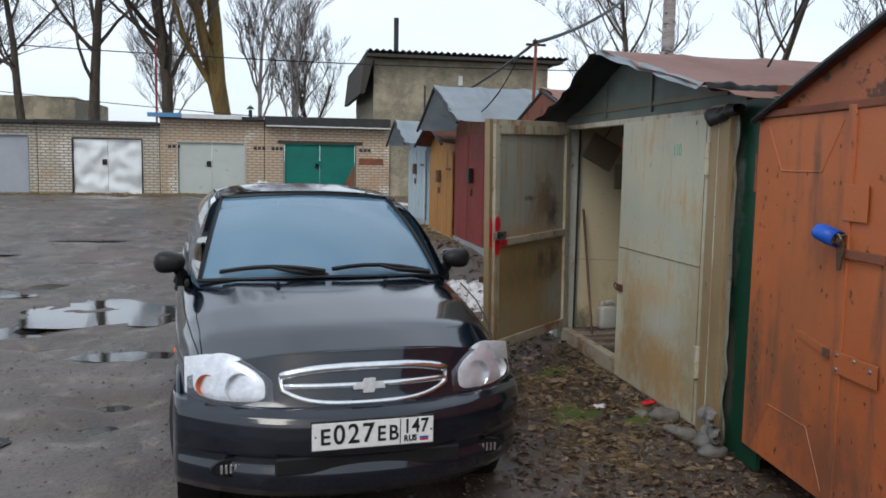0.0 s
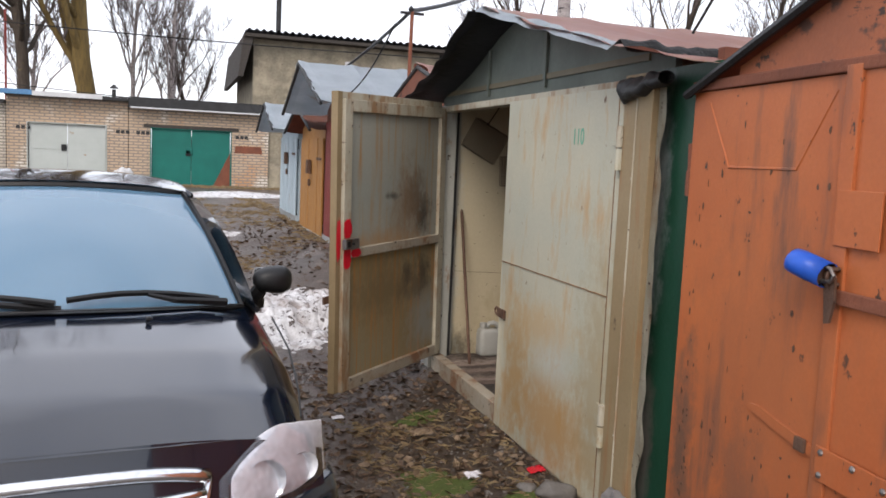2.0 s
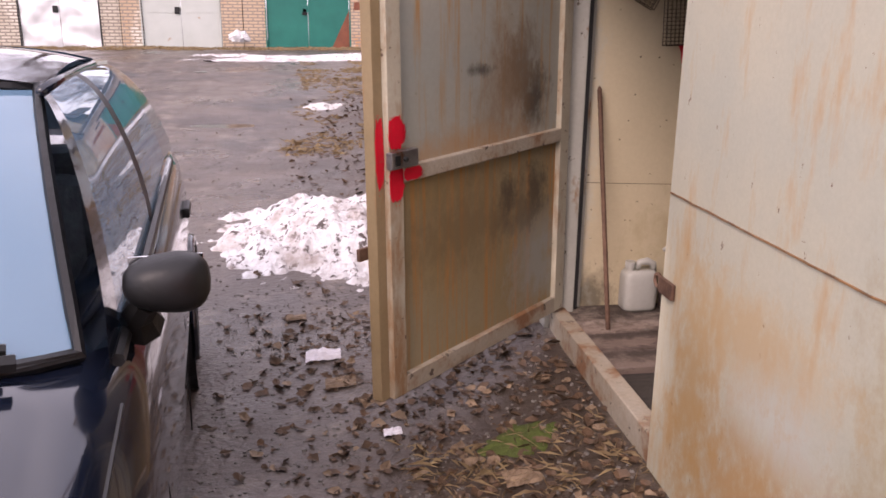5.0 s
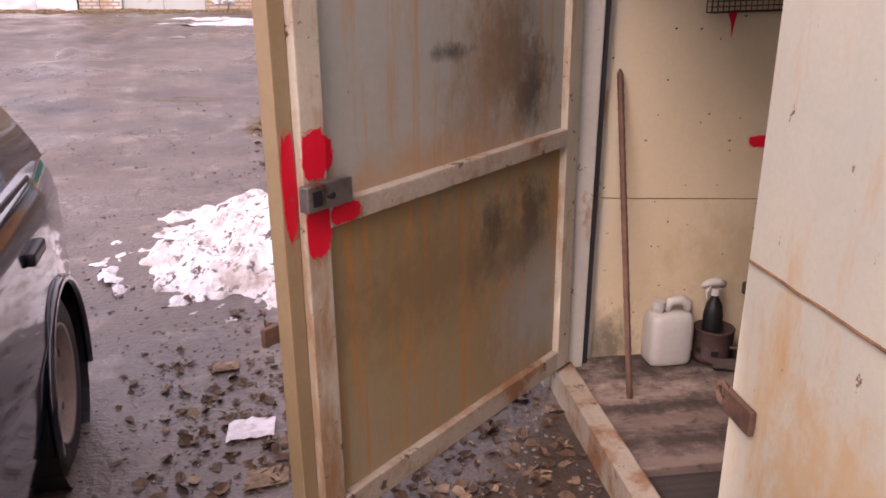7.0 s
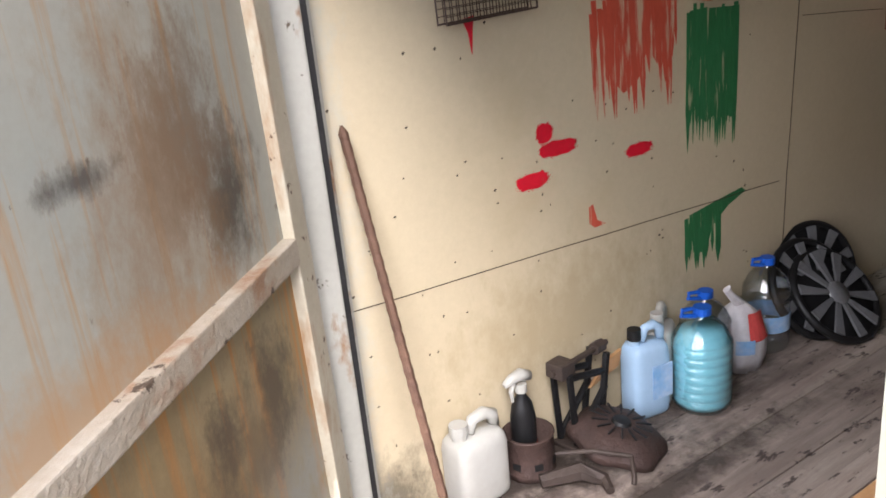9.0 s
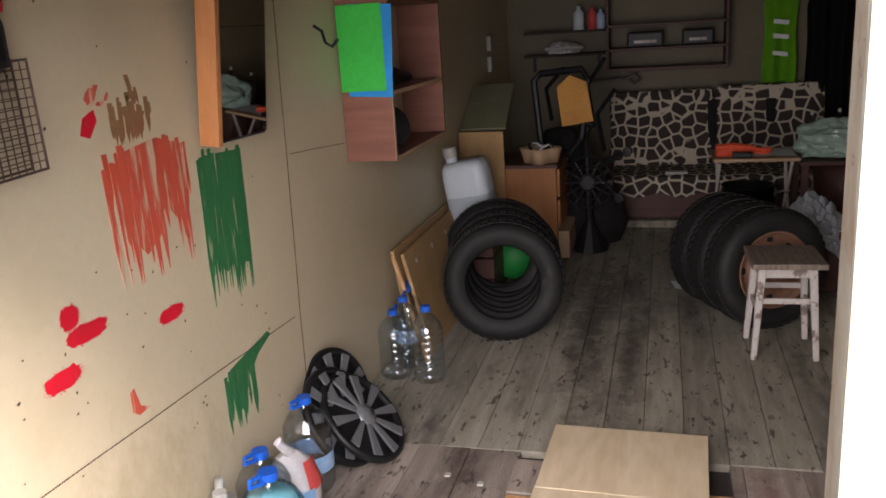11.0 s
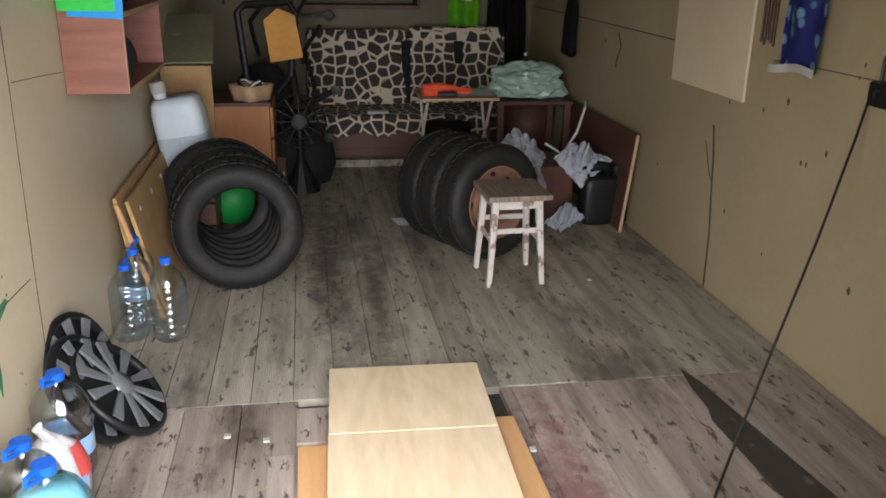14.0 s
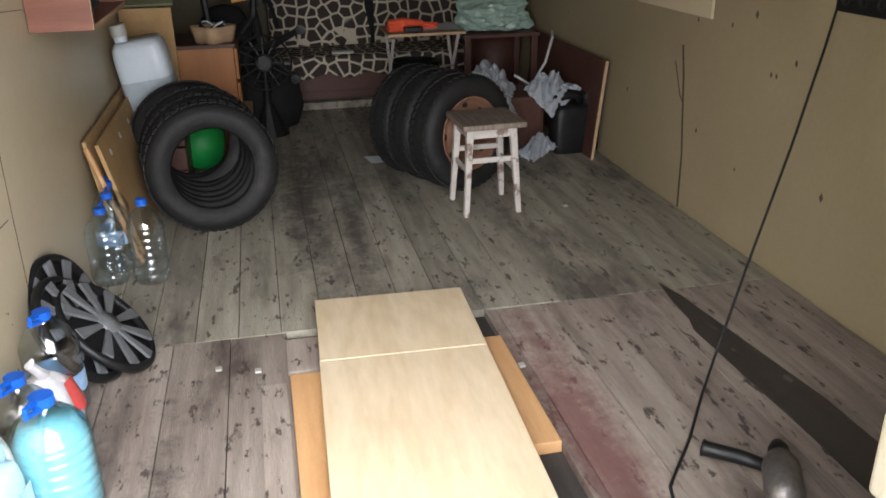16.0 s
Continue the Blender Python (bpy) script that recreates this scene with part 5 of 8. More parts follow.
# ---- inside garage 110: floor boards ----
rnd = random.Random(11)


def plank_row(x0, x1, width, skip=None, mats="plank"):
    y = RY + 0.004
    shared = {}
    while y < LY - 0.02:
        w = min(width, LY - 0.004 - y)
        a, b = x0, x1
        if skip and skip[0] < y + w / 2 < skip[1]:
            y += w
            continue
        key = round(w, 3)
        if key not in shared:
            ob = part("plank", box((0, 0.0012, -0.03), (b - a, w - 0.0012, 0.0), 0.002), mats, floor)
            shared[key] = ob.data
        else:
            ob = new("plank", shared[key])
            ob.parent = floor
        ob.location = (a, y, FLOOR - 0.002 + rnd.uniform(-0.002, 0.002))
        y += w


FAR_STAINS = (((0.055, 0.046, 0.04), (5.65, 6.28, 0.15), (1.0, 0.12, 1), 0.85), ((0.07, 0.058, 0.05), (5.2, 6.08, 0.15), (0.7, 0.05, 1), 0.85), ((0.08, 0.066, 0.055), (6.5, 5.9, 0.15), (0.9, 0.5, 1), 0.35), ((0.10, 0.08, 0.068), (4.4, 5.2, 0.15), (0.5, 0.12, 1), 0.15))
M["plank_far"] = mat("dusty_grey_planks", (0.345, 0.315, 0.25), (0.205, 0.185, 0.145), 1.6, 0.75, bump=0.5, fine=24, stretch=(1.6, 12, 12), stain=((0.10, 0.085, 0.072), 1.6, 0.53, 0.13, (0.8, 2.2, 1)), stain2=((0.065, 0.054, 0.046), 17, 0.585, 0.06, (0.7, 1.8, 1)), vary=0.13, coords="Position", patches=FAR_STAINS)
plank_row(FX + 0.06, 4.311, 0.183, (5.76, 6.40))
plank_row(4.318, BX - 0.002, 0.142, None, "plank_far")
M["oil"] = mat("oil_soaked_wood", (0.15, 0.125, 0.105), (0.085, 0.07, 0.06), 3, 0.55, bump=0.4, fine=30, stretch=(1.2, 12, 12), stain=((0.27, 0.225, 0.19), 3, 0.54, 0.1, (0.8, 3, 1)))


def decal(name, poly, z, material, parent, label=""):
    return part(name, slab(poly, 0.0015, "z", z), material, parent, label)


def ragged(x0, x1, y0, y1, amp, seed, n=14):
    """A streak along x with uneven ends and sides."""
    top = [(x0 + (x1 - x0) * i / n, y1 + amp * noise.noise((i * 0.9, seed, 0))) for i in range(n + 1)]
    low = [(x1 - (x1 - x0) * i / n, y0 + amp * noise.noise((i * 0.9, seed, 5))) for i in range(n + 1)]
    return top + low


M["oil_dark"] = mat("wet_oil_board", (0.035, 0.03, 0.027), (0.05, 0.043, 0.037), 3, 0.45, bump=0.4, fine=30, stretch=(1.2, 12, 12), stain=((0.12, 0.10, 0.085), 3, 0.60, 0.1, (0.8, 3, 1)))
decal("oil_stain", [(4.37, 5.035), (4.20, 5.058), (4.08, 5.062), (4.0, 5.085), (3.66, 5.078), (3.36, 5.07), (2.75, 5.08), (2.75, 4.91), (3.2, 4.915), (3.53, 4.92), (4.0, 4.975), (4.25, 5.005)], FLOOR + 0.001, "oil_dark", floor, "dark wet gap along a board")
for k in range(70):
    x, y, r = rnd.uniform(2.6, 7.0), rnd.uniform(4.7, 7.0), rnd.uniform(0.004, 0.014)
    if 5.6 < y < 6.4 and x < 4.3:
        continue
    decal("spot", [(x + r * 1.6 * math.cos(a) * (0.8 + 0.4 * rnd.random()), y + r * math.sin(a) * (0.8 + 0.4 * rnd.random())) for a in [i * math.tau / 9 for i in range(9)]], FLOOR + 0.0012, "oil", floor)

# pit cover
edge = RY + 0.004 + 0.183 * math.ceil((5.76 - RY - 0.004) / 0.183 - 0.5)
if edge < 5.718:
    structure("trim_pit_board", box((FX + 0.06, edge + 0.002, FLOOR - 0.03), (4.311, 5.722, FLOOR - 0.001), 0.002), "plank", "narrow grey board along the pit", "board")
structure("trim_pit_board", box((2.75, 6.425, FLOOR - 0.03), (3.98, 6.50, FLOOR + 0.004), 0.003), "plank", "grey board beside the pit", "board")
for name, lo, hi, lab in (("pit_board", (2.7, 6.27, FLOOR - 0.025), (4.01, 6.415, FLOOR + 0.012), "raw pine board over the inspection pit"),
                          ("pit_board", (3.50, 5.725, FLOOR - 0.025), (4.10, 5.875, FLOOR + 0.012), "short raw pine board over the inspection pit")):
    tagged(part(name, box(lo, hi, 0.004), "pine"), lab, "board")
tagged(part("pit_board", box((4.03, 5.90, FLOOR - 0.02), (4.24, 6.42, FLOOR + 0.010), 0.004), "plank"), "grey cross board at the end of the pit", "board")
cover = thing("plywood_sheet", pose(4.42, 6.049, FLOOR + 0.03, 0, 0, 178), "varnished yellow plywood sheet lying over the pit", "plywood sheet")
part("near_panel", box((0.427, -0.26, 0.0), (1.62, 0.262, 0.02), 0.002), "ply", cover)
part("far_panel", box((0.0, -0.258, 0.0), (0.424, 0.262, 0.021), 0.002), "ply", cover)
for x, y in ((4.30, 6.05), (3.0, 6.07)):
    tagged(part("batten", box((x - 0.03, y - 0.25, FLOOR - 0.002), (x + 0.03, y + 0.25, FLOOR + 0.03), 0.003), "pine"), "pine batten under the plywood sheet", "batten")


# ---- painted marks, seams and specks on the walls ----
wall_l, wall_r = bpy.data.objects["wall_left"], bpy.data.objects["wall_right"]
M["red_smear"] = mat("thin_red_brush_paint", (0.52, 0.085, 0.045), (0.45, 0.07, 0.038), 12, 0.5, bump=0.2, stretch=(6, 6, 1), mottle=0.5, stain=((0.50, 0.36, 0.24), 2.6, 0.52, 0.10, (16, 16, 1.6)))
M["green_smear"] = mat("dark_green_brush_paint", (0.03, 0.17, 0.06), (0.022, 0.13, 0.045), 12, 0.45, bump=0.25, stretch=(6, 6, 1), mottle=0.5, stain=((0.42, 0.38, 0.24), 2.6, 0.60, 0.08, (16, 16, 1.6)))
M["brown_smear"] = mat("mixed_brown_brush_paint", (0.20, 0.14, 0.06), (0.25, 0.11, 0.05), 12, 0.6, bump=0.3)
M["dark_speck"] = mat("dark_speck", (0.05, 0.04, 0.03), (0.08, 0.06, 0.04), 20, 0.8, bump=0)
WALL_Y = LY + 0.004


def on_left(name, poly, material, lift=0.0015, label=""):
    return part(name, slab(poly, -lift, "y", WALL_Y), material, wall_l, label)


def strokes(x0, x1, z0, z1, n, material, seed, label, lean=0.0, droop=0.12):
    """A patch of separate brush bristle strokes."""
    r = random.Random(seed)
    bm = bmesh.new()
    for k in range(n):
        u = (k + 0.5) / n
        x = x0 + (x1 - x0) * u + r.uniform(-0.004, 0.004)
        w = (x1 - x0) / n * r.uniform(0.45, 1.0)
        a, b = z1 - r.uniform(0, 0.06), z0 + droop * (0.5 - 0.5 * math.cos(r.random() * math.tau)) * r.uniform(0.3, 1.4)
        pts_r = [(x + w + lean * (a - z) + r.uniform(-0.002, 0.002), z) for z in (a, a - (a - b) * 0.35, a - (a - b) * 0.7)]
        pts_l = [(x - w + lean * (a - z) + r.uniform(-0.002, 0.002), z) for z in (a - (a - b) * 0.7, a - (a - b) * 0.35, a)]
        slab(pts_r + [(x + lean * (a - b), b)] + pts_l, -0.0012 - 0.0002 * (k % 4), "y", WALL_Y, bm)
    return tagged(part("brush_mark", bm, material, wall_l, label), kind="stuff")


strokes(3.285, 3.625, 1.045, 1.385, 26, "red_smear", 5, "dry red brush strokes", 0.03, 0.22)
on_left("brush_patch", [(3.340, 1.360), (3.375, 1.140), (3.405, 1.110), (3.465, 1.140), (3.505, 1.220), (3.545, 1.170), (3.595, 1.280), (3.615, 1.350), (3.505, 1.380), (3.405, 1.370)], "red_smear", 0.001)
strokes(3.675, 3.915, 0.865, 1.325, 20, "green_smear", 6, "dark green brush strokes", -0.02, 0.10)
on_left("brush_patch", [(3.705, 1.302), (3.715, 0.992), (3.760, 0.962), (3.820, 0.982), (3.890, 0.952), (3.905, 1.292)], "green_smear", 0.001)
strokes(3.665, 3.83, 0.485, 0.68, 12, "green_smear", 9, "dark green brush strokes", 0.0, 0.16)
on_left("brush_patch", [(3.685, 0.680), (3.705, 0.550), (3.745, 0.540), (3.805, 0.620), (3.875, 0.665), (3.965, 0.695), (3.945, 0.710), (3.805, 0.695)], "green_smear", 0.001)
strokes(3.335, 3.50, 1.38, 1.495, 18, "brown_smear", 15, "muddy brown brush patch", 0.0, 0.06)
strokes(3.28, 3.34, 1.465, 1.535, 5, "red_smear", 16, "red brush stroke", -0.6, 0.03)
strokes(3.41, 3.45, 1.455, 1.555, 4, "brown_smear", 17, "brown brush stroke", 0.2, 0.03)
on_left("red_heart", [(3.235, 1.420), (3.250, 1.455), (3.290, 1.470), (3.295, 1.445), (3.265, 1.410)], "red_spray")
for name, cx, cz, rx, rz in (("red_dot", 3.104, 1.056, 0.027, 0.025), ("red_dash", 3.150, 1.008, 0.064, 0.020), ("red_dash", 3.055, 0.938, 0.054, 0.021), ("red_dash", 3.462, 0.940, 0.052, 0.018)):
    part(name, sprayed(cx, cz, rx, rz, WALL_Y - 0.0016, int(cx * 700)), "red_spray", wall_l)
on_left("red_drip", [(3.255, 0.765), (3.275, 0.750), (3.320, 0.752), (3.285, 0.770), (3.270, 0.820), (3.255, 0.815)], "red_smear")
on_left("red_drip", [(2.870, 1.375), (2.905, 1.380), (2.898, 1.340), (2.892, 1.290), (2.885, 1.340)], "red_spray")


def seam(pts, width=0.0016, which="l"):
    y = WALL_Y - 0.0005 if which == "l" else RY - 0.0035
    return part("panel_seam", sweep([(x, y, z) for x, z in pts], width, 4), "dark_speck", wall_l if which == "l" else wall_r)


seam([(2.45 + 0.17 * k, 0.755 - 0.042 * 0.17 * k + 0.004 * noise.noise((k * 1.3, 0, 0))) for k in range(11)])
seam([(4.17 + 0.0085 * k + 0.006 * noise.noise((k * 0.8, 2, 0)), FLOOR + 0.18 * k) for k in range(11)])
seam([(4.245, 1.222), (4.5, 1.205), (4.74, 1.186)])
for k in range(170):
    x, z = rnd.uniform(2.45, 4.0), rnd.uniform(0.25, 1.8)
    w, h = rnd.uniform(0.002, 0.006), rnd.uniform(0.002, 0.005)
    if k < 90:
        on_left("speck", [(x - w, z), (x, z - h), (x + w, z + h * 0.3), (x + w * 0.3, z + h)], "dark_speck", 0.0009)

# right wall
seam([(5.125, FLOOR), (5.13, 0.4), (5.16, 0.6), (5.18, 0.75), (5.21, 0.88)], 0.006, "r")
seam([(5.16, 0.62), (5.20, 0.66), (5.27, 0.80)], 0.003, "r")
seam([(2.45 + 0.22 * k, 1.215 + 0.006 * noise.noise((k, 5, 0))) for k in range(10)] + [(4.8, 1.21)], 0.0025, "r")
seam([(5.5, 1.20), (6.2, 1.205), (7.0, 1.21), (8.3, 1.215)], 0.0035, "r")
seam([(6.46, 1.17), (6.41, 1.10), (6.45, 1.04), (6.47, 0.98)], 0.005, "r")
for k in range(24):
    x, z = rnd.uniform(3.2, 6.8), rnd.uniform(0.4, 1.5)
    w = rnd.uniform(0.004, 0.012)
    part("speck", slab([(x - w, z), (x, z - w * 1.6), (x + w, z), (x, z + w * 1.6)], 0.001, "y", RY - 0.0045), "dark_speck", wall_r)


# ---- inside: things along the cream wall ----
M["jug_white"] = mat("milky_plastic", (0.38, 0.375, 0.34), (0.33, 0.325, 0.29), 4, 0.3, bump=0.02, mottle=0.2, stain=((0.30, 0.24, 0.17), 5, 0.66, 0.1))
M["jug_blue"] = mat("pale_blue_plastic", (0.34, 0.48, 0.62), (0.30, 0.44, 0.58), 5, 0.3, bump=0.02, mottle=0.2)
M["jug_grey"] = mat("grey_white_plastic", (0.52, 0.58, 0.62), (0.48, 0.53, 0.57), 5, 0.35, bump=0.02, mottle=0.2)
M["jug_liquid"] = mat("jug_lower_part", (0.36, 0.41, 0.44), (0.33, 0.38, 0.41), 5, 0.4, bump=0.05)
M["pet"] = clear("clear_bottle", (0.84, 0.90, 0.94), 0.16)
M["pet_teal"] = clear("teal_water_bottle", (0.62, 0.86, 0.90), 0.10)
M["water_teal"] = mat("teal_tinted_water", (0.30, 0.56, 0.63), (0.40, 0.66, 0.72), 12, 0.15, bump=0.3, stretch=(1, 1, 5))
M["cap_blue"] = mat("blue_cap", (0.01, 0.10, 0.50), (0.01, 0.08, 0.42), 9, 0.35, bump=0)
M["label_blue"] = mat("blue_white_label", (0.16, 0.36, 0.62), (0.55, 0.62, 0.70), 9, 0.5, bump=0)
M["bag_white"] = mat("white_plastic_bag", (0.62, 0.60, 0.60), (0.52, 0.50, 0.50), 9, 0.4, bump=0.3)
M["bag_red"] = mat("red_print", (0.60, 0.08, 0.07), None, 9, 0.5, bump=0.1)
M["grime"] = mat("grimy_iron", (0.075, 0.055, 0.045), (0.05, 0.038, 0.032), 12, 0.6, metal=0.3, bump=0.4)
M["brown_iron"] = mat("brown_grease_iron", (0.075, 0.046, 0.038), (0.05, 0.033, 0.028), 10, 0.55, metal=0.2, bump=0.4)
M["hub_silver"] = mat("silver_plastic_hubcap", (0.20, 0.205, 0.21), (0.15, 0.155, 0.16), 9, 0.4, metal=0.3, bump=0.05)
M["wood_panel"] = mat("red_brown_laminate", (0.24, 0.10, 0.065), (0.17, 0.065, 0.042), 2.2, 0.5, bump=0.1, stretch=(8, 1.0, 12))
M["edge_wood"] = mat("pale_edge_band", (0.45, 0.30, 0.18), None, 6, 0.6)
M["folder_green"] = mat("bright_green_plastic", (0.03, 0.50, 0.06), (0.025, 0.44, 0.05), 3, 0.4, bump=0)
M["folder_blue"] = mat("bright_blue_plastic", (0.01, 0.27, 0.68), None, 3, 0.4, bump=0)
M["mirror_glass"] = mat("mirror_silver", (0.86, 0.87, 0.87), (0.84, 0.85, 0.85), 3, 0.02, metal=1.0, bump=0)
M["mirror_wood"] = mat("orange_wood_frame", (0.50, 0.22, 0.08), (0.42, 0.17, 0.06), 3, 0.4, stretch=(6, 6, 1))
M["wire"] = mat("rusty_wire", (0.10, 0.065, 0.05), (0.06, 0.04, 0.03), 30, 0.6, metal=0.5, bump=0.2)
M["particle"] = mat("chipboard", (0.42, 0.27, 0.12), (0.35, 0.21, 0.09), 8, 0.7, bump=0.2, fine=90)
M["cabinet"] = mat("orange_brown_veneer", (0.34, 0.135, 0.035), (0.28, 0.105, 0.027), 2.4, 0.4, stretch=(8, 8, 1))
M["dark_brown"] = mat("dark_maroon_board", (0.085, 0.035, 0.025), (0.06, 0.026, 0.02), 3, 0.5)
M["olive_board"] = mat("dull_olive_board", (0.20, 0.20, 0.12), (0.15, 0.15, 0.09), 5, 0.7, stain=((0.35, 0.34, 0.28), 4, 0.64, 0.08))
M["manila"] = mat("orange_brown_paper", (0.55, 0.27, 0.04), (0.42, 0.18, 0.03), 5, 0.6)
M["hivis"] = mat("hi_vis_green_cloth", (0.22, 0.62, 0.02), (0.17, 0.52, 0.015), 7, 0.8, bump=0.2)
M["reflective"] = mat("silver_tape", (0.60, 0.62, 0.60), None, 9, 0.4, bump=0)
M["black_cloth"] = mat("black_cloth", (0.014, 0.013, 0.013), (0.008, 0.008, 0.008), 9, 0.9, bump=0.3)
M["sack"] = mat("white_woven_sack", (0.70, 0.74, 0.79), (0.62, 0.66, 0.71), 9, 0.5, bump=0.3, fine=140)
M["green_bag"] = mat("pale_green_plastic_bag", (0.32, 0.43, 0.37), (0.24, 0.33, 0.28), 9, 0.3, bump=0.2, mottle=0.3)
M["coral"] = mat("coral_glove", (0.75, 0.10, 0.04), (0.62, 0.08, 0.03), 14, 0.7, bump=0.3)
M["green_bucket"] = mat("green_plastic", (0.01, 0.22, 0.04), None, 6, 0.5)
M["rim_rust"] = mat("rusty_wheel_rim", (0.24, 0.13, 0.085), (0.18, 0.09, 0.055), 7, 0.6, metal=0.2, bump=0.3)
M["stool_seat"] = mat("worn_dark_seat", (0.12, 0.095, 0.075), (0.24, 0.19, 0.15), 9, 0.6, bump=0.3, stretch=(1, 6, 1))


def jug(name, m, w, d, h, material, cap, label, category="canister", handle=True, liquid=None):
    """A moulded jerry can: rounded body, neck, cap, handle loop."""
    th = thing(name, m, label, category)
    bm = bmesh.new()
    prof = [(0.0, 0.90), (0.03, 0.98), (0.10, 1.0), (0.66, 1.0), (0.76, 0.94), (0.82, 0.80)]

    def ring(k, s):
        out = []
        for i in range(28):
            a = i * math.tau / 28
            c, sn = math.cos(a), math.sin(a)
            out.append((math.copysign(abs(c) ** 0.45, c) * w / 2 * s, math.copysign(abs(sn) ** 0.45, sn) * d / 2 * s, k * h))
        return out
    rings = [[bm.verts.new(p) for p in ring(k, s)] for k, s in prof]
    for a, b in zip(rings, rings[1:]):
        for i in range(28):
            bm.faces.new((a[i], a[(i + 1) % 28], b[(i + 1) % 28], b[i]))
    bm.faces.new(rings[0][::-1])
    bm.faces.new(rings[-1])
    part("body", bm, material, th, smooth=True)
    nx = -w * 0.28
    part("neck", lathe([(w * 0.13, 0.80 * h), (w * 0.12, 0.93 * h)], 16, None, Matrix.Translation((nx, 0, 0))), material, th, smooth=True)
    part("cap", lathe([(w * 0.15, 0.88 * h), (w * 0.155, 0.90 * h), (w * 0.15, 1.0 * h), (0.0, 1.0 * h)], 18, None, Matrix.Translation((nx, 0, 0))), cap, th)
    if handle:
        part("handle", sweep([(nx + w * 0.18, 0, 0.84 * h), (nx + w * 0.28, 0, 0.97 * h), (w * 0.22, 0, 0.99 * h), (w * 0.40, 0, 0.93 * h), (w * 0.42, 0, 0.78 * h)], [0.10 * w, 0.10 * w, 0.11 * w, 0.11 * w, 0.10 * w], 10), material, th, smooth=True)
    if liquid:
        bm = bmesh.new()
        rings = [[bm.verts.new((x * 1.006, y * 1.006, z)) for x, y, z in ring(k, s)] for k, s in ((0.02, 0.965), (0.10, 1.0), (0.42, 1.0))]
        for a, b in zip(rings, rings[1:]):
            for i in range(28):
                bm.faces.new((a[i], a[(i + 1) % 28], b[(i + 1) % 28], b[i]))
        part("liquid_level", bm, liquid, th, smooth=True)
    return th


def bottle(m, r, h, material, label, ribs=6, handle=True, tag=None, cap="cap_blue", name="water_bottle", group=""):
    th = thing(name, m, label, "bottle", group)
    pr = [(0.0, 0.004), (r * 0.85, 0.0), (r, 0.02)]
    z = 0.02
    for k in range(ribs):
        seg = h * 0.62 / ribs
        pr += [(r, z + seg * 0.7), (r * 0.95, z + seg * 0.85), (r, z + seg)]
        z += seg
    pr += [(r * 0.97, h * 0.70), (r * 0.80, h * 0.79), (r * 0.50, h * 0.87), (r * 0.24, h * 0.91), (r * 0.24, h * 0.95)]
    body = part("body", lathe(pr, 24), material, th, smooth=True)
    body.visible_shadow = False
    part("cap", lathe([(r * 0.30, h * 0.925), (r * 0.31, h * 0.93), (r * 0.30, h), (0.0, h)], 16), cap, th)
    if handle:
        part("carry_ring", sweep([(0.0, 0.0, h * 0.93), (-r * 0.35, r * 0.1, h * 1.0), (-r * 0.75, r * 0.2, h * 1.01), (-r * 0.8, r * 0.2, h * 0.96), (-r * 0.3, 0, h * 0.93)], 0.007, 6), cap, th)
    if material == "pet_teal":
        part("water", lathe([(0.0, 0.012), (r * 0.84, 0.01), (r * 0.96, 0.03), (r * 0.93, h * 0.64), (r * 0.7, h * 0.78), (0.0, h * 0.78)], 24), "water_teal", th, smooth=True)
    if tag:
        part("label_band", lathe([(r * 1.012, h * 0.24), (r * 1.012, h * 0.42)], 24), tag, th, smooth=True)
    return th


# rebar, canister, spray bottle in a rusty tin
bar = sweep([Vector((2.510, 6.817, FLOOR)).lerp(Vector((2.505, 7.118, 1.195)), k / 60) for k in range(61)], [0.0105 + 0.0016 * (k % 2) for k in range(60)] + [0.003], 8)
tagged(part("steel_bar", bar, "rusty_steel"), "ribbed rusty reinforcing bar leaning on the wall", "steel bar")
jug("canister", pose(2.742, 7.075, FLOOR, 0, 0, 2), 0.165, 0.115, 0.235, "jug_white", "jug_white", "dirty milky plastic canister on the floor")
tin = thing("rusty_tin", pose(2.915, 7.062, FLOOR), "rusty brown tin with torn holes", "tin")
part("body", lathe([(0.0, 0.003), (0.068, 0.0), (0.070, 0.02), (0.067, 0.025), (0.070, 0.12), (0.073, 0.125), (0.066, 0.128), (0.064, 0.03), (0.0, 0.02)], 24), "brown_iron", tin, smooth=True)
for a in (200, 250, 300):
    part("hole", box((0.0705, -0.012, 0.04), (0.0715, 0.012, 0.06), 0, None, Matrix.Rotation(radians(a), 4, "Z")), "ink", tin)
spray = thing("spray_bottle", pose(2.905, 7.067, FLOOR + 0.025), "black spray bottle with a white trigger head", "spray bottle")
part("body", lathe([(0.0, 0.0), (0.033, 0.0), (0.035, 0.02), (0.035, 0.15), (0.028, 0.19), (0.013, 0.215), (0.013, 0.23)], 20), "black", spray, smooth=True)
part("collar", lathe([(0.017, 0.225), (0.017, 0.25), (0.0, 0.25)], 14), "jug_white", spray)
part("head", sweep([(0.03, 0, 0.262), (0.0, 0, 0.275), (-0.03, 0, 0.272), (-0.055, 0, 0.262)], [0.014, 0.018, 0.014, 0.009], 10), "jug_white", spray, smooth=True)
part("trigger", sweep([(-0.022, 0, 0.26), (-0.034, 0, 0.235), (-0.03, 0, 0.205)], [0.008, 0.007, 0.004], 8), "jug_white", spray)
part("label_band", lathe([(0.0356, 0.05), (0.0356, 0.075)], 20), "bag_red", spray)
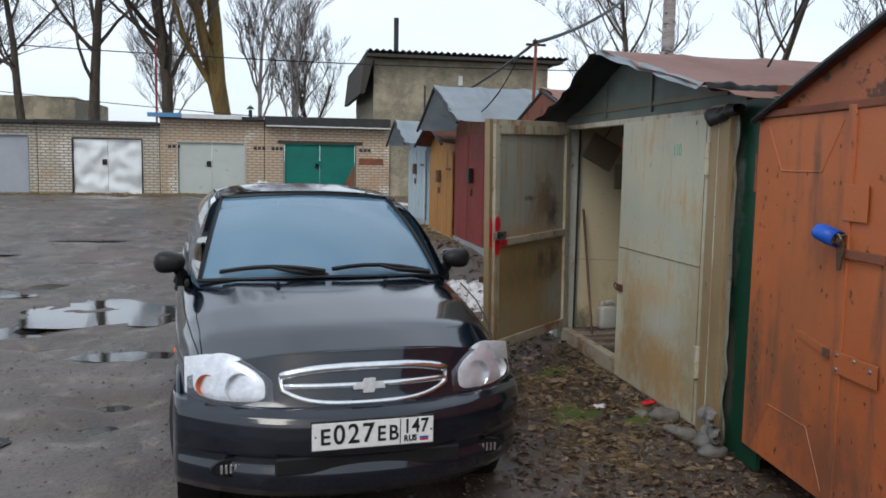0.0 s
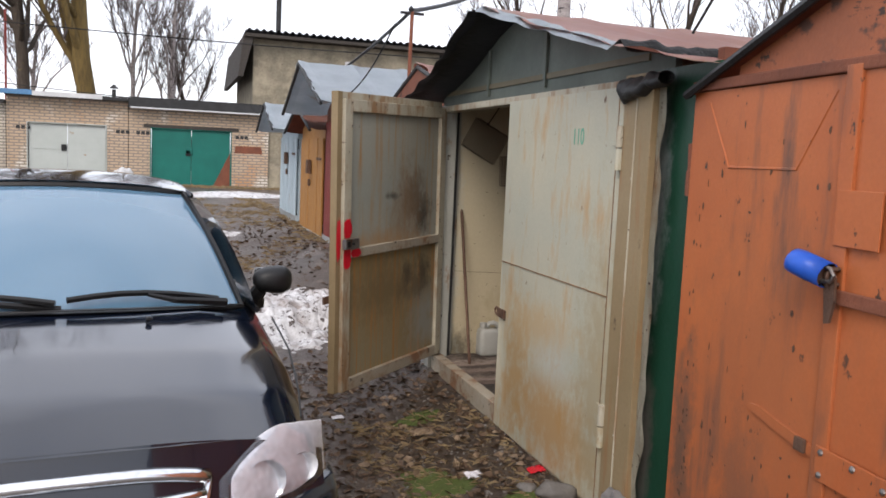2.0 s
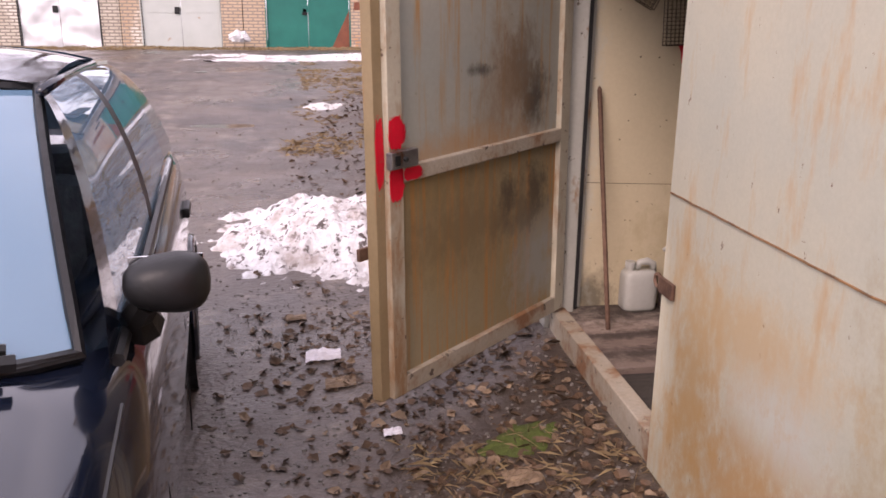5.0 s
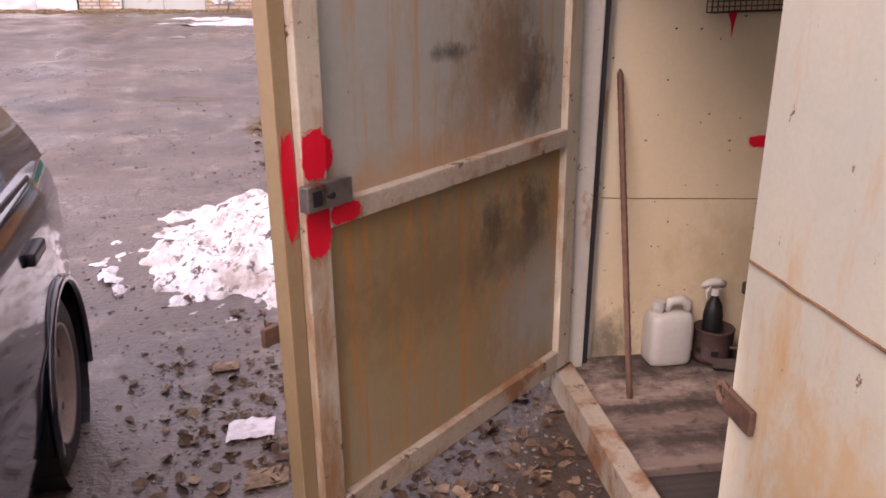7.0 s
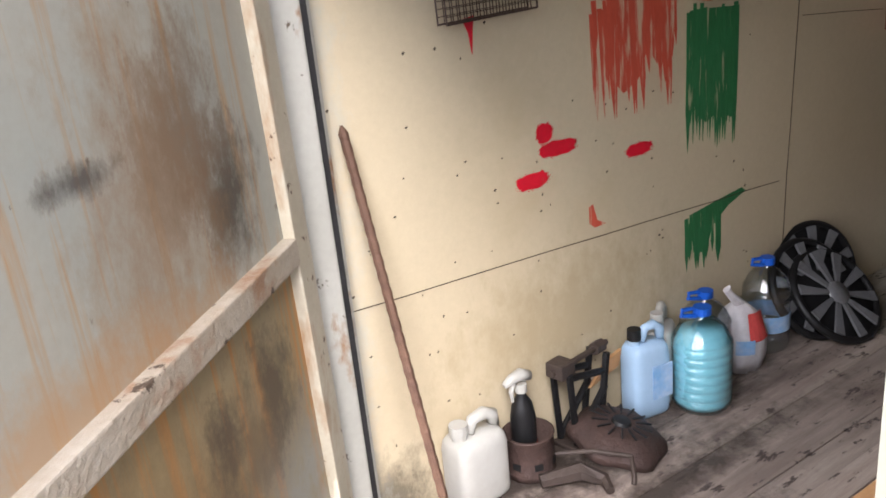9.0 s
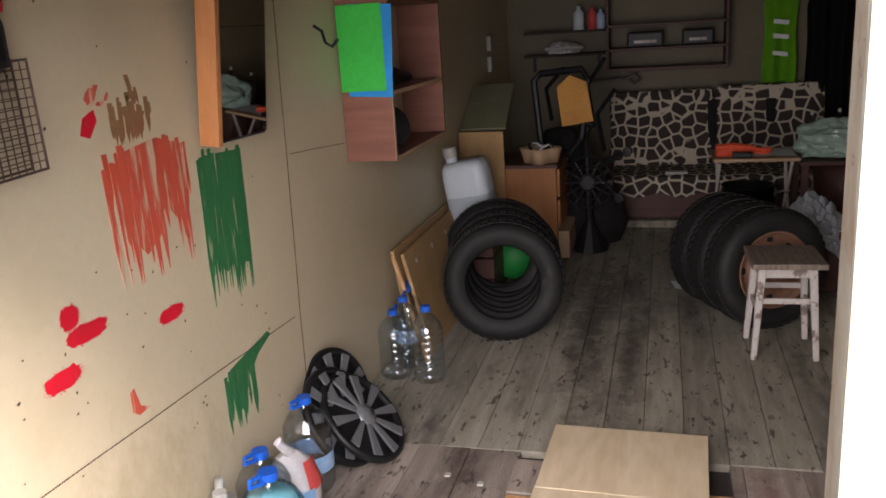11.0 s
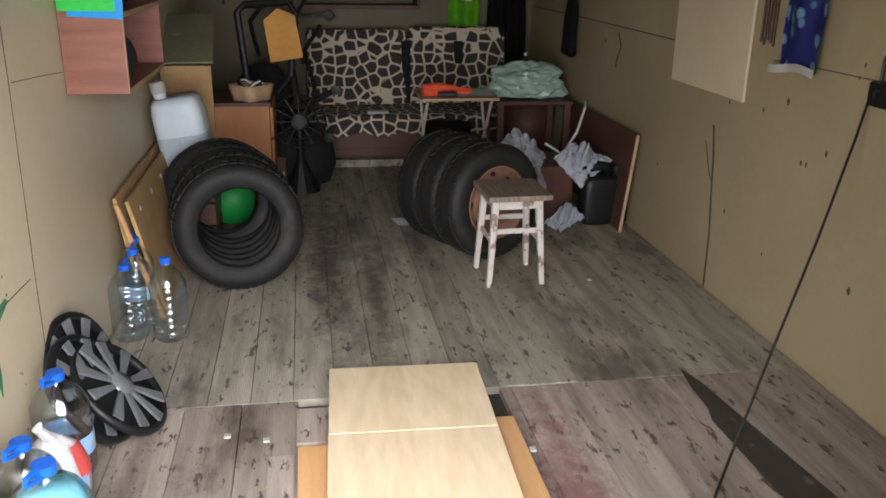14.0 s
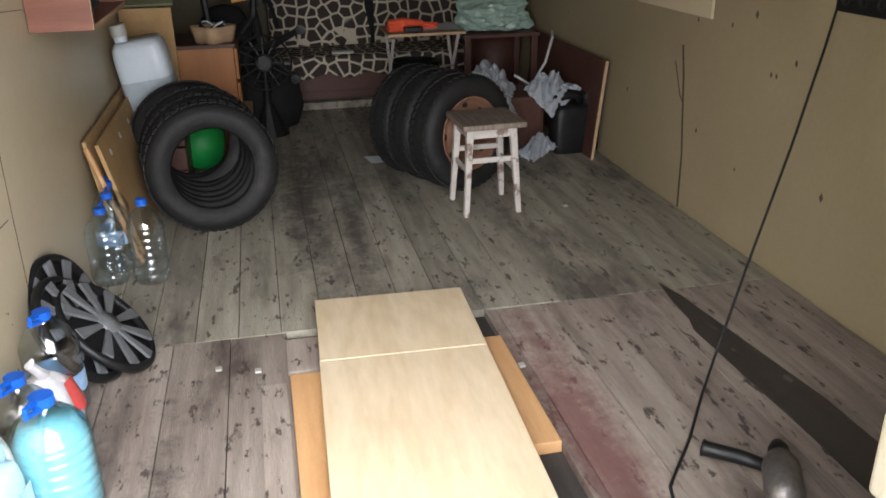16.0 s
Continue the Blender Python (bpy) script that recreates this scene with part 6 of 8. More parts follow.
# scissor jack, flywheel cover, crank
jack = thing("scissor_jack", pose(3.10, 7.075, FLOOR, 0, 0, 8), "grimy black scissor jack standing by the wall", "car jack")
part("base", box((-0.05, -0.045, 0.0), (0.11, 0.045, 0.015), 0.004), "grime", jack)
for a, b in (((-0.03, 0.02), (-0.05, 0.25)), ((0.08, 0.02), (0.12, 0.25)), ((-0.03, 0.03), (0.11, 0.15)), ((-0.05, 0.24), (0.10, 0.20))):
    for y in (-0.03, 0.03):
        part("arm", sweep([(a[0], y, a[1]), (b[0], y, b[1])], 0.011, 6), "black", jack)
part("screw", sweep([(-0.09, 0, 0.26), (0.16, 0, 0.26)], 0.009, 8), "grime", jack)
part("saddle", box((-0.08, -0.03, 0.24), (-0.02, 0.03, 0.285), 0.006), "grime", jack)
part("nut", lathe([(0.0, -0.02), (0.02, -0.02), (0.02, 0.02), (0.0, 0.02)], 6, None, Matrix.Translation((0.12, 0, 0.26)) @ Matrix.Rotation(radians(90), 4, "Y")), "grime", jack)
cov = thing("clutch_cover", pose(3.16, 6.965, FLOOR + 0.05, 14, 6, 20), "greasy brown round clutch cover with slots", "clutch cover")
part("dish", lathe([(0.0, 0.02), (0.035, 0.045), (0.09, 0.035), (0.115, 0.018), (0.135, 0.0), (0.14, -0.02), (0.12, -0.025)], 32, None, None, lambda a: 1 + 0.06 * math.cos(6 * a)), "brown_iron", cov, smooth=True)
part("hub", lathe([(0.0, 0.052), (0.025, 0.05), (0.03, 0.04)], 16), "ink", cov)
for k in range(14):
    part("slot", box((0.04, -0.0025, 0.0425), (0.088, 0.0025, 0.0465), 0, None, Matrix.Rotation(k * math.tau / 14, 4, "Z")), "ink", cov)
tagged(part("crank_handle", sweep([(2.94, 6.98, FLOOR + 0.08), (3.01, 6.91, FLOOR + 0.09), (3.08, 6.84, FLOOR + 0.075), (3.07, 6.82, FLOOR + 0.02), (3.06, 6.815, FLOOR + 0.008)], 0.007, 8), "grime"), "bent dark jack crank lying on the floor", "crank")
tagged(part("wood_splinter", slab([(3.190, 0.280), (3.310, 0.310), (3.325, 0.360), (3.270, 0.345)], 0.012, "y", 7.10), "pine"), "split of raw wood behind the jack", "wood scrap")
tagged(part("iron_scrap", sweep([(2.88, 6.98, FLOOR + 0.02), (2.98, 6.93, FLOOR + 0.03), (3.01, 6.87, FLOOR + 0.02), (2.99, 6.83, FLOOR + 0.015)], [0.02, 0.028, 0.018, 0.012], 7), "grime"), "small greasy iron part on the boards", "iron scrap")
# coolant, water, bag
cool = jug("coolant_bottle", pose(3.375, 7.055, FLOOR, 0, 0, -10), 0.135, 0.095, 0.285, "jug_blue", "ink", "pale blue coolant canister with a black cap")
part("label_panel", box((-0.01, -0.052, 0.06), (0.062, -0.0485, 0.17), 0.002), "label_blue", cool)
jug("canister", pose(3.475, 7.085, FLOOR, 0, 0, 30), 0.13, 0.09, 0.30, "jug_white", "jug_white", "white plastic canister behind the water bottle")
bottle(pose(3.525, 6.965, FLOOR), 0.090, 0.325, "pet_teal", "full teal five-litre water bottle with a blue cap", 7)
bottle(pose(3.655, 7.055, FLOOR), 0.080, 0.31, "pet", "clear five-litre water bottle with a blue ring", 6)
sack = thing("shopping_bag", pose(3.80, 7.035, FLOOR), "knotted white plastic bag with red print", "plastic bag")
part("bag", lathe([(0.0, 0.0), (0.06, 0.0), (0.075, 0.05), (0.078, 0.13), (0.06, 0.19), (0.025, 0.225), (0.0, 0.23)], 24, None, None, lambda a: 1 + 0.10 * math.sin(5 * a + 1) + 0.05 * math.sin(11 * a)), "bag_white", sack, smooth=True)
part("knot", sweep([(0, 0, 0.22), (-0.03, 0.0, 0.25), (-0.055, 0.01, 0.285), (-0.05, 0, 0.30)], [0.02, 0.014, 0.012, 0.004], 8), "bag_white", sack)
part("print", sheet(lambda u, v: (0.088 * math.cos(radians(-120 + 70 * u)) * (1 - 0.3 * v), 0.088 * math.sin(radians(-120 + 70 * u)) * (1 - 0.3 * v), 0.12 + 0.09 * v), 6, 4), "bag_red", sack)
part("label_panel", sheet(lambda u, v: (0.090 * math.cos(radians(-150 + 40 * u)), 0.090 * math.sin(radians(-150 + 40 * u)), 0.08 + 0.05 * v), 6, 2), "label_blue", sack)
bottle(pose(3.98, 7.06, FLOOR), 0.078, 0.325, "pet", "clear five-litre water bottle with a blue label", 6, True, "label_blue")


# hub caps
def hubcap(m, label, material):
    th = thing("hubcap", m, label, "hubcap", "hub caps by the wall")
    part("rim", lathe([(0.168, -0.02), (0.188, -0.015), (0.19, 0.0), (0.175, 0.012), (0.165, 0.004)], 40), "black", th, smooth=True)
    part("dish", lathe([(0.166, -0.012), (0.10, -0.004), (0.0, 0.0)], 40), "black", th, smooth=True)
    for k in range(10):
        a = k * math.tau / 10
        part("spoke", slab([(0.03, -0.008), (0.168, -0.030), (0.168, 0.008), (0.03, 0.004)], 0.010, "z", 0.004, None, Matrix.Rotation(a, 4, "Z")), "hub_silver", th)
    part("centre", lathe([(0.045, 0.010), (0.04, 0.020), (0.0, 0.024)], 20), "hub_silver", th, smooth=True)
    th.scale = (0.97, 0.97, 0.97)
    return th


def facing(x, y, z, yaw, tilt):
    """A disc whose face looks along yaw, tilted up."""
    return Matrix.Translation((x, y, z)) @ Matrix.Rotation(radians(yaw), 4, "Z") @ Matrix.Rotation(radians(90 - tilt), 4, "Y")


hubcap(facing(4.29, 7.075, FLOOR + 0.175, 255, 18), "black wheel cover leaning on the wall", "black")
hubcap(facing(4.185, 7.015, FLOOR + 0.160, 262, 32), "silver and black ten-spoke hub cap leaning on another", "hub_silver")
hubcap(facing(4.225, 6.955, FLOOR + 0.142, 266, 43), "silver ten-spoke hub cap leaning on the pile", "hub_silver")

# empty bottles
for x, y, h in ((4.90, 7.055, 0.30), (5.02, 7.045, 0.32), (5.13, 7.06, 0.33)):
    bottle(pose(x, y, FLOOR, 0, 0, 40 * x), 0.070, h, "pet", "empty clear five-litre bottle with a blue cap", 6, True, "label_blue" if x > 5.1 else None, group="empty bottles")
bottle(pose(4.875, 6.90, FLOOR), 0.068, 0.33, "pet", "empty clear five-litre bottle standing alone", 7, False, group="empty bottles")
# leaning boards
tagged(part("chipboard_sheet", box((0, 0, 0), (1.35, 0.016, 0.50), 0.002, None, pose(5.13, 7.03, FLOOR, -9)), "particle"), "chipboard sheet leaning on the cream wall", "board")
fb = thing("furniture_panel", pose(5.14, 6.955, FLOOR, -13), "yellow furniture panel with dowel holes leaning on a board", "board")
part("panel", box((0, 0, 0), (1.1, 0.016, 0.49), 0.002), "particle", fb)
for k in range(4):
    part("dowel", lathe([(0.0, 0.004), (0.012, 0.003), (0.014, 0.0)], 10, None, Matrix.Translation((0.14 + 0.27 * k, -0.001, 0.42)) @ Matrix.Rotation(radians(90), 4, "X")), "jug_white", fb)
tagged(part("stick", sweep([(5.06, 6.96, FLOOR), (5.12, 7.11, 0.62)], 0.012, 6), "pine"), "thin pine stick leaning on the wall", "stick")


# tyres
def tyre(m, label, rim=None, knobs=False, group="stack of tyres"):
    th = thing("tyre", m, label, "tyre", group)
    part("casing", lathe([(0.185, -0.07), (0.195, -0.085), (0.25, -0.098), (0.285, -0.085), (0.30, -0.06), (0.302, 0.0), (0.30, 0.06), (0.285, 0.085), (0.25, 0.098), (0.195, 0.085), (0.185, 0.07), (0.20, 0.055), (0.255, 0.06), (0.28, 0.0), (0.255, -0.06), (0.20, -0.055), (0.185, -0.07)], 48), "rubber", th, smooth=True)
    blk = box((-0.014, -0.018, 0), (0.014, 0.018, 0.008), 0.002)
    me = bpy.data.meshes.new("tread_block")
    blk.to_mesh(me)
    blk.free()
    me.materials.append(M["rubber"])
    for k in range(44):
        for s in (-1, 1):
            ob = new("tread_block", me)
            ob.parent = th
            ob.matrix_local = Matrix.Rotation(k * math.tau / 44 + s * 0.03, 4, "Z") @ Matrix.Translation((0.299, 0, s * 0.048)) @ Matrix.Rotation(radians(90), 4, "Y") @ Matrix.Rotation(radians(20 * s), 4, "Z")
    if rim:
        r = part("rim", lathe([(0.195, 0.085), (0.188, 0.09), (0.178, 0.05), (0.15, 0.035), (0.12, 0.045), (0.07, 0.06), (0.045, 0.05), (0.0, 0.05)], 40), rim, th, "rusty steel wheel rim", smooth=True)
        for k in range(8):
            a = k * math.tau / 8
            part("vent_hole", lathe([(0.0, 0.003), (0.016, 0.002), (0.018, 0.0)], 12, None, Matrix.Translation((0.145 * math.cos(a), 0.145 * math.sin(a), 0.038))), "ink", r)
    th.scale = (0.93, 0.93, 0.93)
    return th


d = Vector((1.0, 0.17, 0)).normalized()
for k in range(4):
    p = Vector((5.42, 6.67, FLOOR + 0.279)) + d * 0.16 * k
    tyre(facing(p.x, p.y + 0.03 * (k == 3), p.z, 189 - 2 * k, 5 + 1.5 * k), "worn black tyre standing in a row of four")
buck = thing("bucket", pose(6.22, 6.76, FLOOR + 0.14, 0, 90, 8), "green plastic bucket seen through the tyres", "bucket")
part("body", lathe([(0.0, 0.0), (0.11, 0.0), (0.14, 0.24), (0.145, 0.245), (0.135, 0.24), (0.105, 0.01), (0.0, 0.01)], 24), "green_bucket", buck, smooth=True)
d = Vector((0.89, 0.455, 0)).normalized()
for k in range(3):
    p = Vector((5.68, 5.48, FLOOR + 0.282)) + d * 0.172 * k
    tyre(facing(p.x, p.y, p.z, 207 + 2 * k, 3), "black winter tyre on a rusty rim" if k == 0 else "black winter tyre with deep tread", "rim_rust" if k == 0 else None, True, "winter tyres")

# stool
stool = thing("stool", pose(5.366, 5.444, FLOOR, 0, 0, 2) @ Matrix.Diagonal((0.88, 0.86, 0.98, 1)), "old white wooden stool with a worn dark seat", "stool")
part("seat", box((-0.185, -0.17, 0.415), (0.165, 0.17, 0.44), 0.006), "stool_seat", stool)
top, low = 0.115, 0.145
for sx in (-1, 1):
    for sy in (-1, 1):
        bm = bmesh.new()
        a = [bm.verts.new((sx * top + dx, sy * top + dy, 0.414)) for dx, dy in ((-0.019, -0.019), (0.019, -0.019), (0.019, 0.019), (-0.019, 0.019))]
        b = [bm.verts.new((sx * low + dx, sy * low + dy, 0.0)) for dx, dy in ((-0.014, -0.014), (0.014, -0.014), (0.014, 0.014), (-0.014, 0.014))]
        bm.faces.new(a)
        bm.faces.new(b[::-1])
        for i in range(4):
            bm.faces.new((b[i], b[(i + 1) % 4], a[(i + 1) % 4], a[i]))
        bmesh.ops.bevel(bm, geom=bm.edges[:], offset=0.004, segments=1, affect="EDGES")
        part("leg", bm, "white_paint", stool)
for s in (-1, 1):
    part("apron", box((-0.10, s * 0.12 - 0.009, 0.365), (0.10, s * 0.12 + 0.009, 0.414), 0.003), "white_paint", stool)
    part("apron", box((s * 0.12 - 0.009, -0.10, 0.365), (s * 0.12 + 0.009, 0.10, 0.414), 0.003), "white_paint", stool)
    part("stretcher", box((-0.115, s * 0.128 - 0.007, 0.20), (0.115, s * 0.128 + 0.007, 0.225), 0.003), "white_paint", stool)
    part("stretcher", box((s * 0.126 - 0.007, -0.115, 0.25), (s * 0.126 + 0.007, 0.115, 0.275), 0.003), "white_paint", stool)


# cubby shelf, folders, mirror, hook
cub = thing("wall_cabinet", pose(4.755, 0, 0), "open reddish laminate wall cabinet with two shelves", "cabinet")
CZ, CT, CD, CL = 1.11, 1.72, 0.20, 0.76
part("side_panel", box((0, LY - CD, CZ), (0.016, LY, CT), 0.001), "wood_panel", cub)
part("side_panel", box((CL, LY - CD, CZ), (CL + 0.016, LY, CT), 0.001), "wood_panel", cub)
part("bottom_shelf", box((0.0165, LY - CD, CZ), (CL - 0.001, LY, CZ + 0.016), 0.001), "wood_panel", cub)
part("middle_shelf", box((0.0165, LY - CD, 1.36), (CL - 0.001, LY, 1.376), 0.001), "wood_panel", cub)
part("top_panel", box((0.0165, LY - CD, CT - 0.016), (CL - 0.001, LY, CT), 0.001), "wood_panel", cub)
part("edge_band", box((0.0, LY - CD - 0.002, CZ), (0.016, LY - CD, CT)), "edge_wood", cub)
part("edge_band", box((0.0165, LY - CD - 0.002, 1.36), (CL, LY - CD, 1.376)), "edge_wood", cub)
part("edge_band", box((0.0165, LY - CD - 0.002, CZ), (CL, LY - CD, CZ + 0.016)), "edge_wood", cub)
for lo, hi, mm, lab in (((4.743, LY - 0.185, 1.38), (4.746, LY - 0.005, 1.70), "folder_green", "bright green plastic folder hung on a cabinet side"), ((4.748, LY - 0.225, 1.36), (4.751, LY - 0.05, 1.70), "folder_blue", "bright blue plastic folder behind a green one")):
    tagged(part("folder", box(lo, hi, 0.001, None, Matrix.Translation(Vector((4.745, LY - 0.1, 1.7))) @ Matrix.Rotation(radians(3 if mm == "folder_blue" else 0), 4, "X") @ Matrix.Translation(-Vector((4.745, LY - 0.1, 1.7)))), mm), lab, "folder")
bm = bmesh.new()
bmesh.ops.create_uvsphere(bm, u_segments=18, v_segments=10, radius=0.09)
for v in bm.verts:
    v.co.z = v.co.z * (1.2 if v.co.z > 0 else 0.8)
tagged(part("helmet", bm, "black_cloth", smooth=True), "black cap lying in the wall cabinet", "cap")
bpy.data.objects["helmet"].location = (4.955, LY - 0.11, CZ + 0.09)
part("tool_pile", sweep([(4.87, LY - 0.13, 1.40), (5.05, LY - 0.11, 1.42), (5.25, LY - 0.12, 1.40)], [0.02, 0.035, 0.02], 8), "black", None)
tagged(bpy.data.objects["tool_pile"], "dark hand tools on the cabinet shelf", "tools")
mir = thing("mirror", Matrix.Translation((3.683, LY - 0.006, 1.333)) @ Matrix.Rotation(radians(6.0), 4, "X") @ Matrix.Rotation(radians(-2.0), 4, "Z"), "narrow wall mirror with an orange wooden side frame", "mirror")
part("frame", box((-0.002, -0.06, 0.0), (0.02, -0.002, 0.75), 0.002), "mirror_wood", mir)
part("backing", box((0.021, -0.035, 0.0), (0.30, -0.003, 0.75), 0.001), "dark_tin", mir)
part("glass", box((0.022, -0.040, 0.008), (0.298, -0.0355, 0.745)), "mirror_glass", mir)
tagged(part("wall_hook", sweep([(4.54, LY, 1.63), (4.54, LY - 0.03, 1.61), (4.54, LY - 0.04, 1.57), (4.55, LY - 0.06, 1.555), (4.56, LY - 0.08, 1.58)], 0.006, 6), "ink"), "dark iron hook on the cream wall", "hook")


# wire grill baskets and a brush
def grill(m, w, h, label):
    th = thing("wire_grill", m, label, "grill basket", "wire grill baskets")
    for s in (0.0, 0.035):
        part("frame", sweep([(0, s, 0), (w, s, 0), (w, s, h), (0, s, h)], 0.0032, 6, None, True), "wire", th)
    bm = bmesh.new()
    for s in (0.0, 0.035):
        for k in range(1, 14):
            sweep([(w * k / 14, s, 0), (w * k / 14, s, h)], 0.0013, 4, bm)
        for k in range(1, 12):
            sweep([(0, s, h * k / 12), (w, s, h * k / 12)], 0.0013, 4, bm)
    tagged(part("mesh", bm, "wire", th), kind="stuff")
    part("handle", sweep([(w * 0.35, 0.017, h), (w * 0.45, 0.017, h + 0.35)], 0.004, 6), "wire", th)
    return th


grill(pose(2.785, LY - 0.055, 1.372, 0, -2, 0), 0.27, 0.205, "rusty wire grill basket hung on the wall")
grill(pose(2.48, LY - 0.055, 1.65, 0, 28, 0), 0.27, 0.22, "rusty wire grill basket hung askew")
brush = thing("snow_brush", pose(2.91, LY - 0.06, 1.58), "red plastic car brush with dark bristles", "brush")
part("head", box((-0.085, -0.02, 0.085), (0.085, 0.02, 0.24), 0.015), "red_spray", brush)
part("stripe", box((-0.02, -0.0215, 0.07), (0.005, -0.0201, 0.24), 0.0), "jug_white", brush)
part("bristles", box((-0.08, -0.018, -0.01), (0.08, 0.018, 0.083), 0.02), "black", brush)


# ---- inside: back part ----
crate = thing("crate", pose(6.15, 6.97, FLOOR), "dark wooden crate behind the tyres", "crate")
for z in (0.0, 0.12, 0.24):
    part("slat", box((-0.22, -0.15, z), (0.22, 0.15, z + 0.11), 0.004), "dark_brown", crate)
jug("water_canister", pose(6.12, 6.94, FLOOR + 0.37, 4, -8, -94), 0.25, 0.20, 0.46, "jug_grey", "jug_white", "half-full translucent water canister leaning behind the tyres", "canister", False, "jug_liquid")
dr = thing("drawer_unit", pose(6.62, 6.56, FLOOR), "orange-brown veneer drawer unit with an open drawer", "cabinet")
part("body", box((0, 0, 0), (0.5, 0.40, 0.60), 0.004), "cabinet", dr)
part("top", box((-0.015, -0.01, 0.601), (0.515, 0.41, 0.622), 0.003), "dark_brown", dr)
for k in range(3):
    part("drawer", box((0.02 + 0.0, -0.018 - 0.05 * (k == 0), 0.04 + 0.19 * k), (0.48, -0.001, 0.21 + 0.19 * k), 0.003), "cabinet" if k else "edge_wood", dr)
tagged(part("chipboard_sheet", box((0, 0, 0), (0.02, 0.27, 0.47), 0.002, None, pose(6.56, 6.86, 0.515)), "particle"), "chipboard panel standing beside the drawer unit", "board")
tagged(part("side_stand", box((6.585, 6.97, FLOOR), (7.0, 7.12, 0.514), 0.004), "dark_brown"), "dark stand by the wall under a board", "stand")
tagged(part("olive_board", box((0, 0, 0), (0.55, 0.27, 0.014), 0.002, None, pose(6.60, 6.85, 0.99, 0, -24, 3)), "olive_board"), "dull olive board leaning on the pile", "board")
tray = thing("plastic_tray", pose(6.70, 6.66, FLOOR + 0.625), "cream plastic tray full of cables", "tray")
part("tray", lathe([(0.0, 0.0), (0.09, 0.0), (0.11, 0.09), (0.105, 0.09), (0.085, 0.01), (0.0, 0.01)], 20, None, None, lambda a: 1 + 0.18 * math.cos(4 * a)), "edge_wood", tray, smooth=True)
for k in range(4):
    part("cable", sweep([(0.07 * math.cos(a + k) * (1 + 0.2 * math.sin(3 * a)), 0.07 * math.sin(a + k), 0.08 + 0.03 * math.sin(2 * a + k)) for a in [i * 0.5 for i in range(11)]], 0.006, 5), "black" if k else "jug_grey", tray)
fr = thing("chair_frame", pose(6.95, 6.42, 0.78, 0, 0, -10), "upturned black office chair frame with a paper pouch", "chair")
part("back_frame", sweep([(0, 0.28, 0.02), (0, 0.32, 0.46), (0.02, 0.28, 0.50), (0.03, 0.02, 0.52), (0.02, -0.02, 0.46), (0, 0.02, 0.1), (0, 0.10, 0.0)], 0.022, 8), "black", fr)
for k, a in enumerate((10, 82, 154, 226, 298)):
    arm = part("base_arm", sweep([(0.1, 0.0, -0.12), (0.1 + 0.05, 0.24 * math.cos(radians(a)), -0.12 + 0.24 * math.sin(radians(a)))], [0.03, 0.018], 7), "black", fr)
    part("castor", lathe([(0.0, -0.02), (0.03, -0.018), (0.03, 0.018), (0.0, 0.02)], 14, None, Matrix.Translation((0.15, 0.26 * math.cos(radians(a)), -0.12 + 0.26 * math.sin(radians(a)))) @ Matrix.Rotation(radians(90), 4, "Y")), "black", arm)
part("column", sweep([(0.1, 0, -0.12), (0.12, 0.02, -0.48), (0.12, 0.02, -0.63)], [0.04, 0.035, 0.14], 12), "black", fr)
tagged(part("paper_envelope", slab([(6.36, 0.99), (6.55, 0.96), (6.58, 1.20), (6.50, 1.27), (6.40, 1.23)], 0.03, "x", 6.90), "manila"), "orange-brown paper envelope stuck in the chair frame", "envelope")
tagged(part("black_bag", lathe([(0.0, 0.0), (0.17, 0.0), (0.21, 0.12), (0.19, 0.30), (0.10, 0.40), (0.0, 0.42)], 24, None, pose(7.22, 6.42, FLOOR), lambda a: 1 + 0.12 * math.sin(3 * a) + 0.06 * math.sin(7 * a)), "black_cloth", smooth=True), "black cloth bag on the floor beside the sofa", "bag")


def giraffe():
    m = bpy.data.materials.new("giraffe_print_cloth")
    m.use_nodes = True
    n, l = m.node_tree.nodes, m.node_tree.links
    tc, v, r = n.new("ShaderNodeTexCoord"), n.new("ShaderNodeTexVoronoi"), n.new("ShaderNodeValToRGB")
    v.feature = "DISTANCE_TO_EDGE"
    v.inputs["Scale"].default_value, v.inputs["Randomness"].default_value = 12.0, 0.62
    r.color_ramp.elements[0].position, r.color_ramp.elements[1].position = 0.07, 0.10
    r.color_ramp.elements[0].color, r.color_ramp.elements[1].color = (0.46, 0.40, 0.31, 1), (0.032, 0.023, 0.019, 1)
    l.new(tc.outputs["Object"], v.inputs["Vector"])
    l.new(v.outputs["Distance"], r.inputs["Fac"])
    l.new(r.outputs["Color"], n["Principled BSDF"].inputs["Base Color"])
    n["Principled BSDF"].inputs["Roughness"].default_value = 0.9
    t, b = n.new("ShaderNodeTexNoise"), n.new("ShaderNodeBump")
    t.inputs["Scale"].default_value = 160
    b.inputs["Strength"].default_value, b.inputs["Distance"].default_value = 0.3, 0.004
    l.new(t.outputs["Fac"], b.inputs["Height"])
    l.new(b.outputs["Normal"], n["Principled BSDF"].inputs["Normal"])
    return m


M["giraffe"] = giraffe()
sofa = thing("sofa", pose(7.69, 4.82, FLOOR), "old sofa with a giraffe-print cover on a maroon base", "sofa")


def cushion(lo, hi, bulge, m=None):
    bm = box(lo, hi, 0.05)
    for v in bm.verts:
        v.co += Vector((0.012 * noise.noise(v.co * 5), 0, 0.01 * noise.noise(v.co * 4 + Vector((5, 0, 0)))))
    return join(None, bm, m)


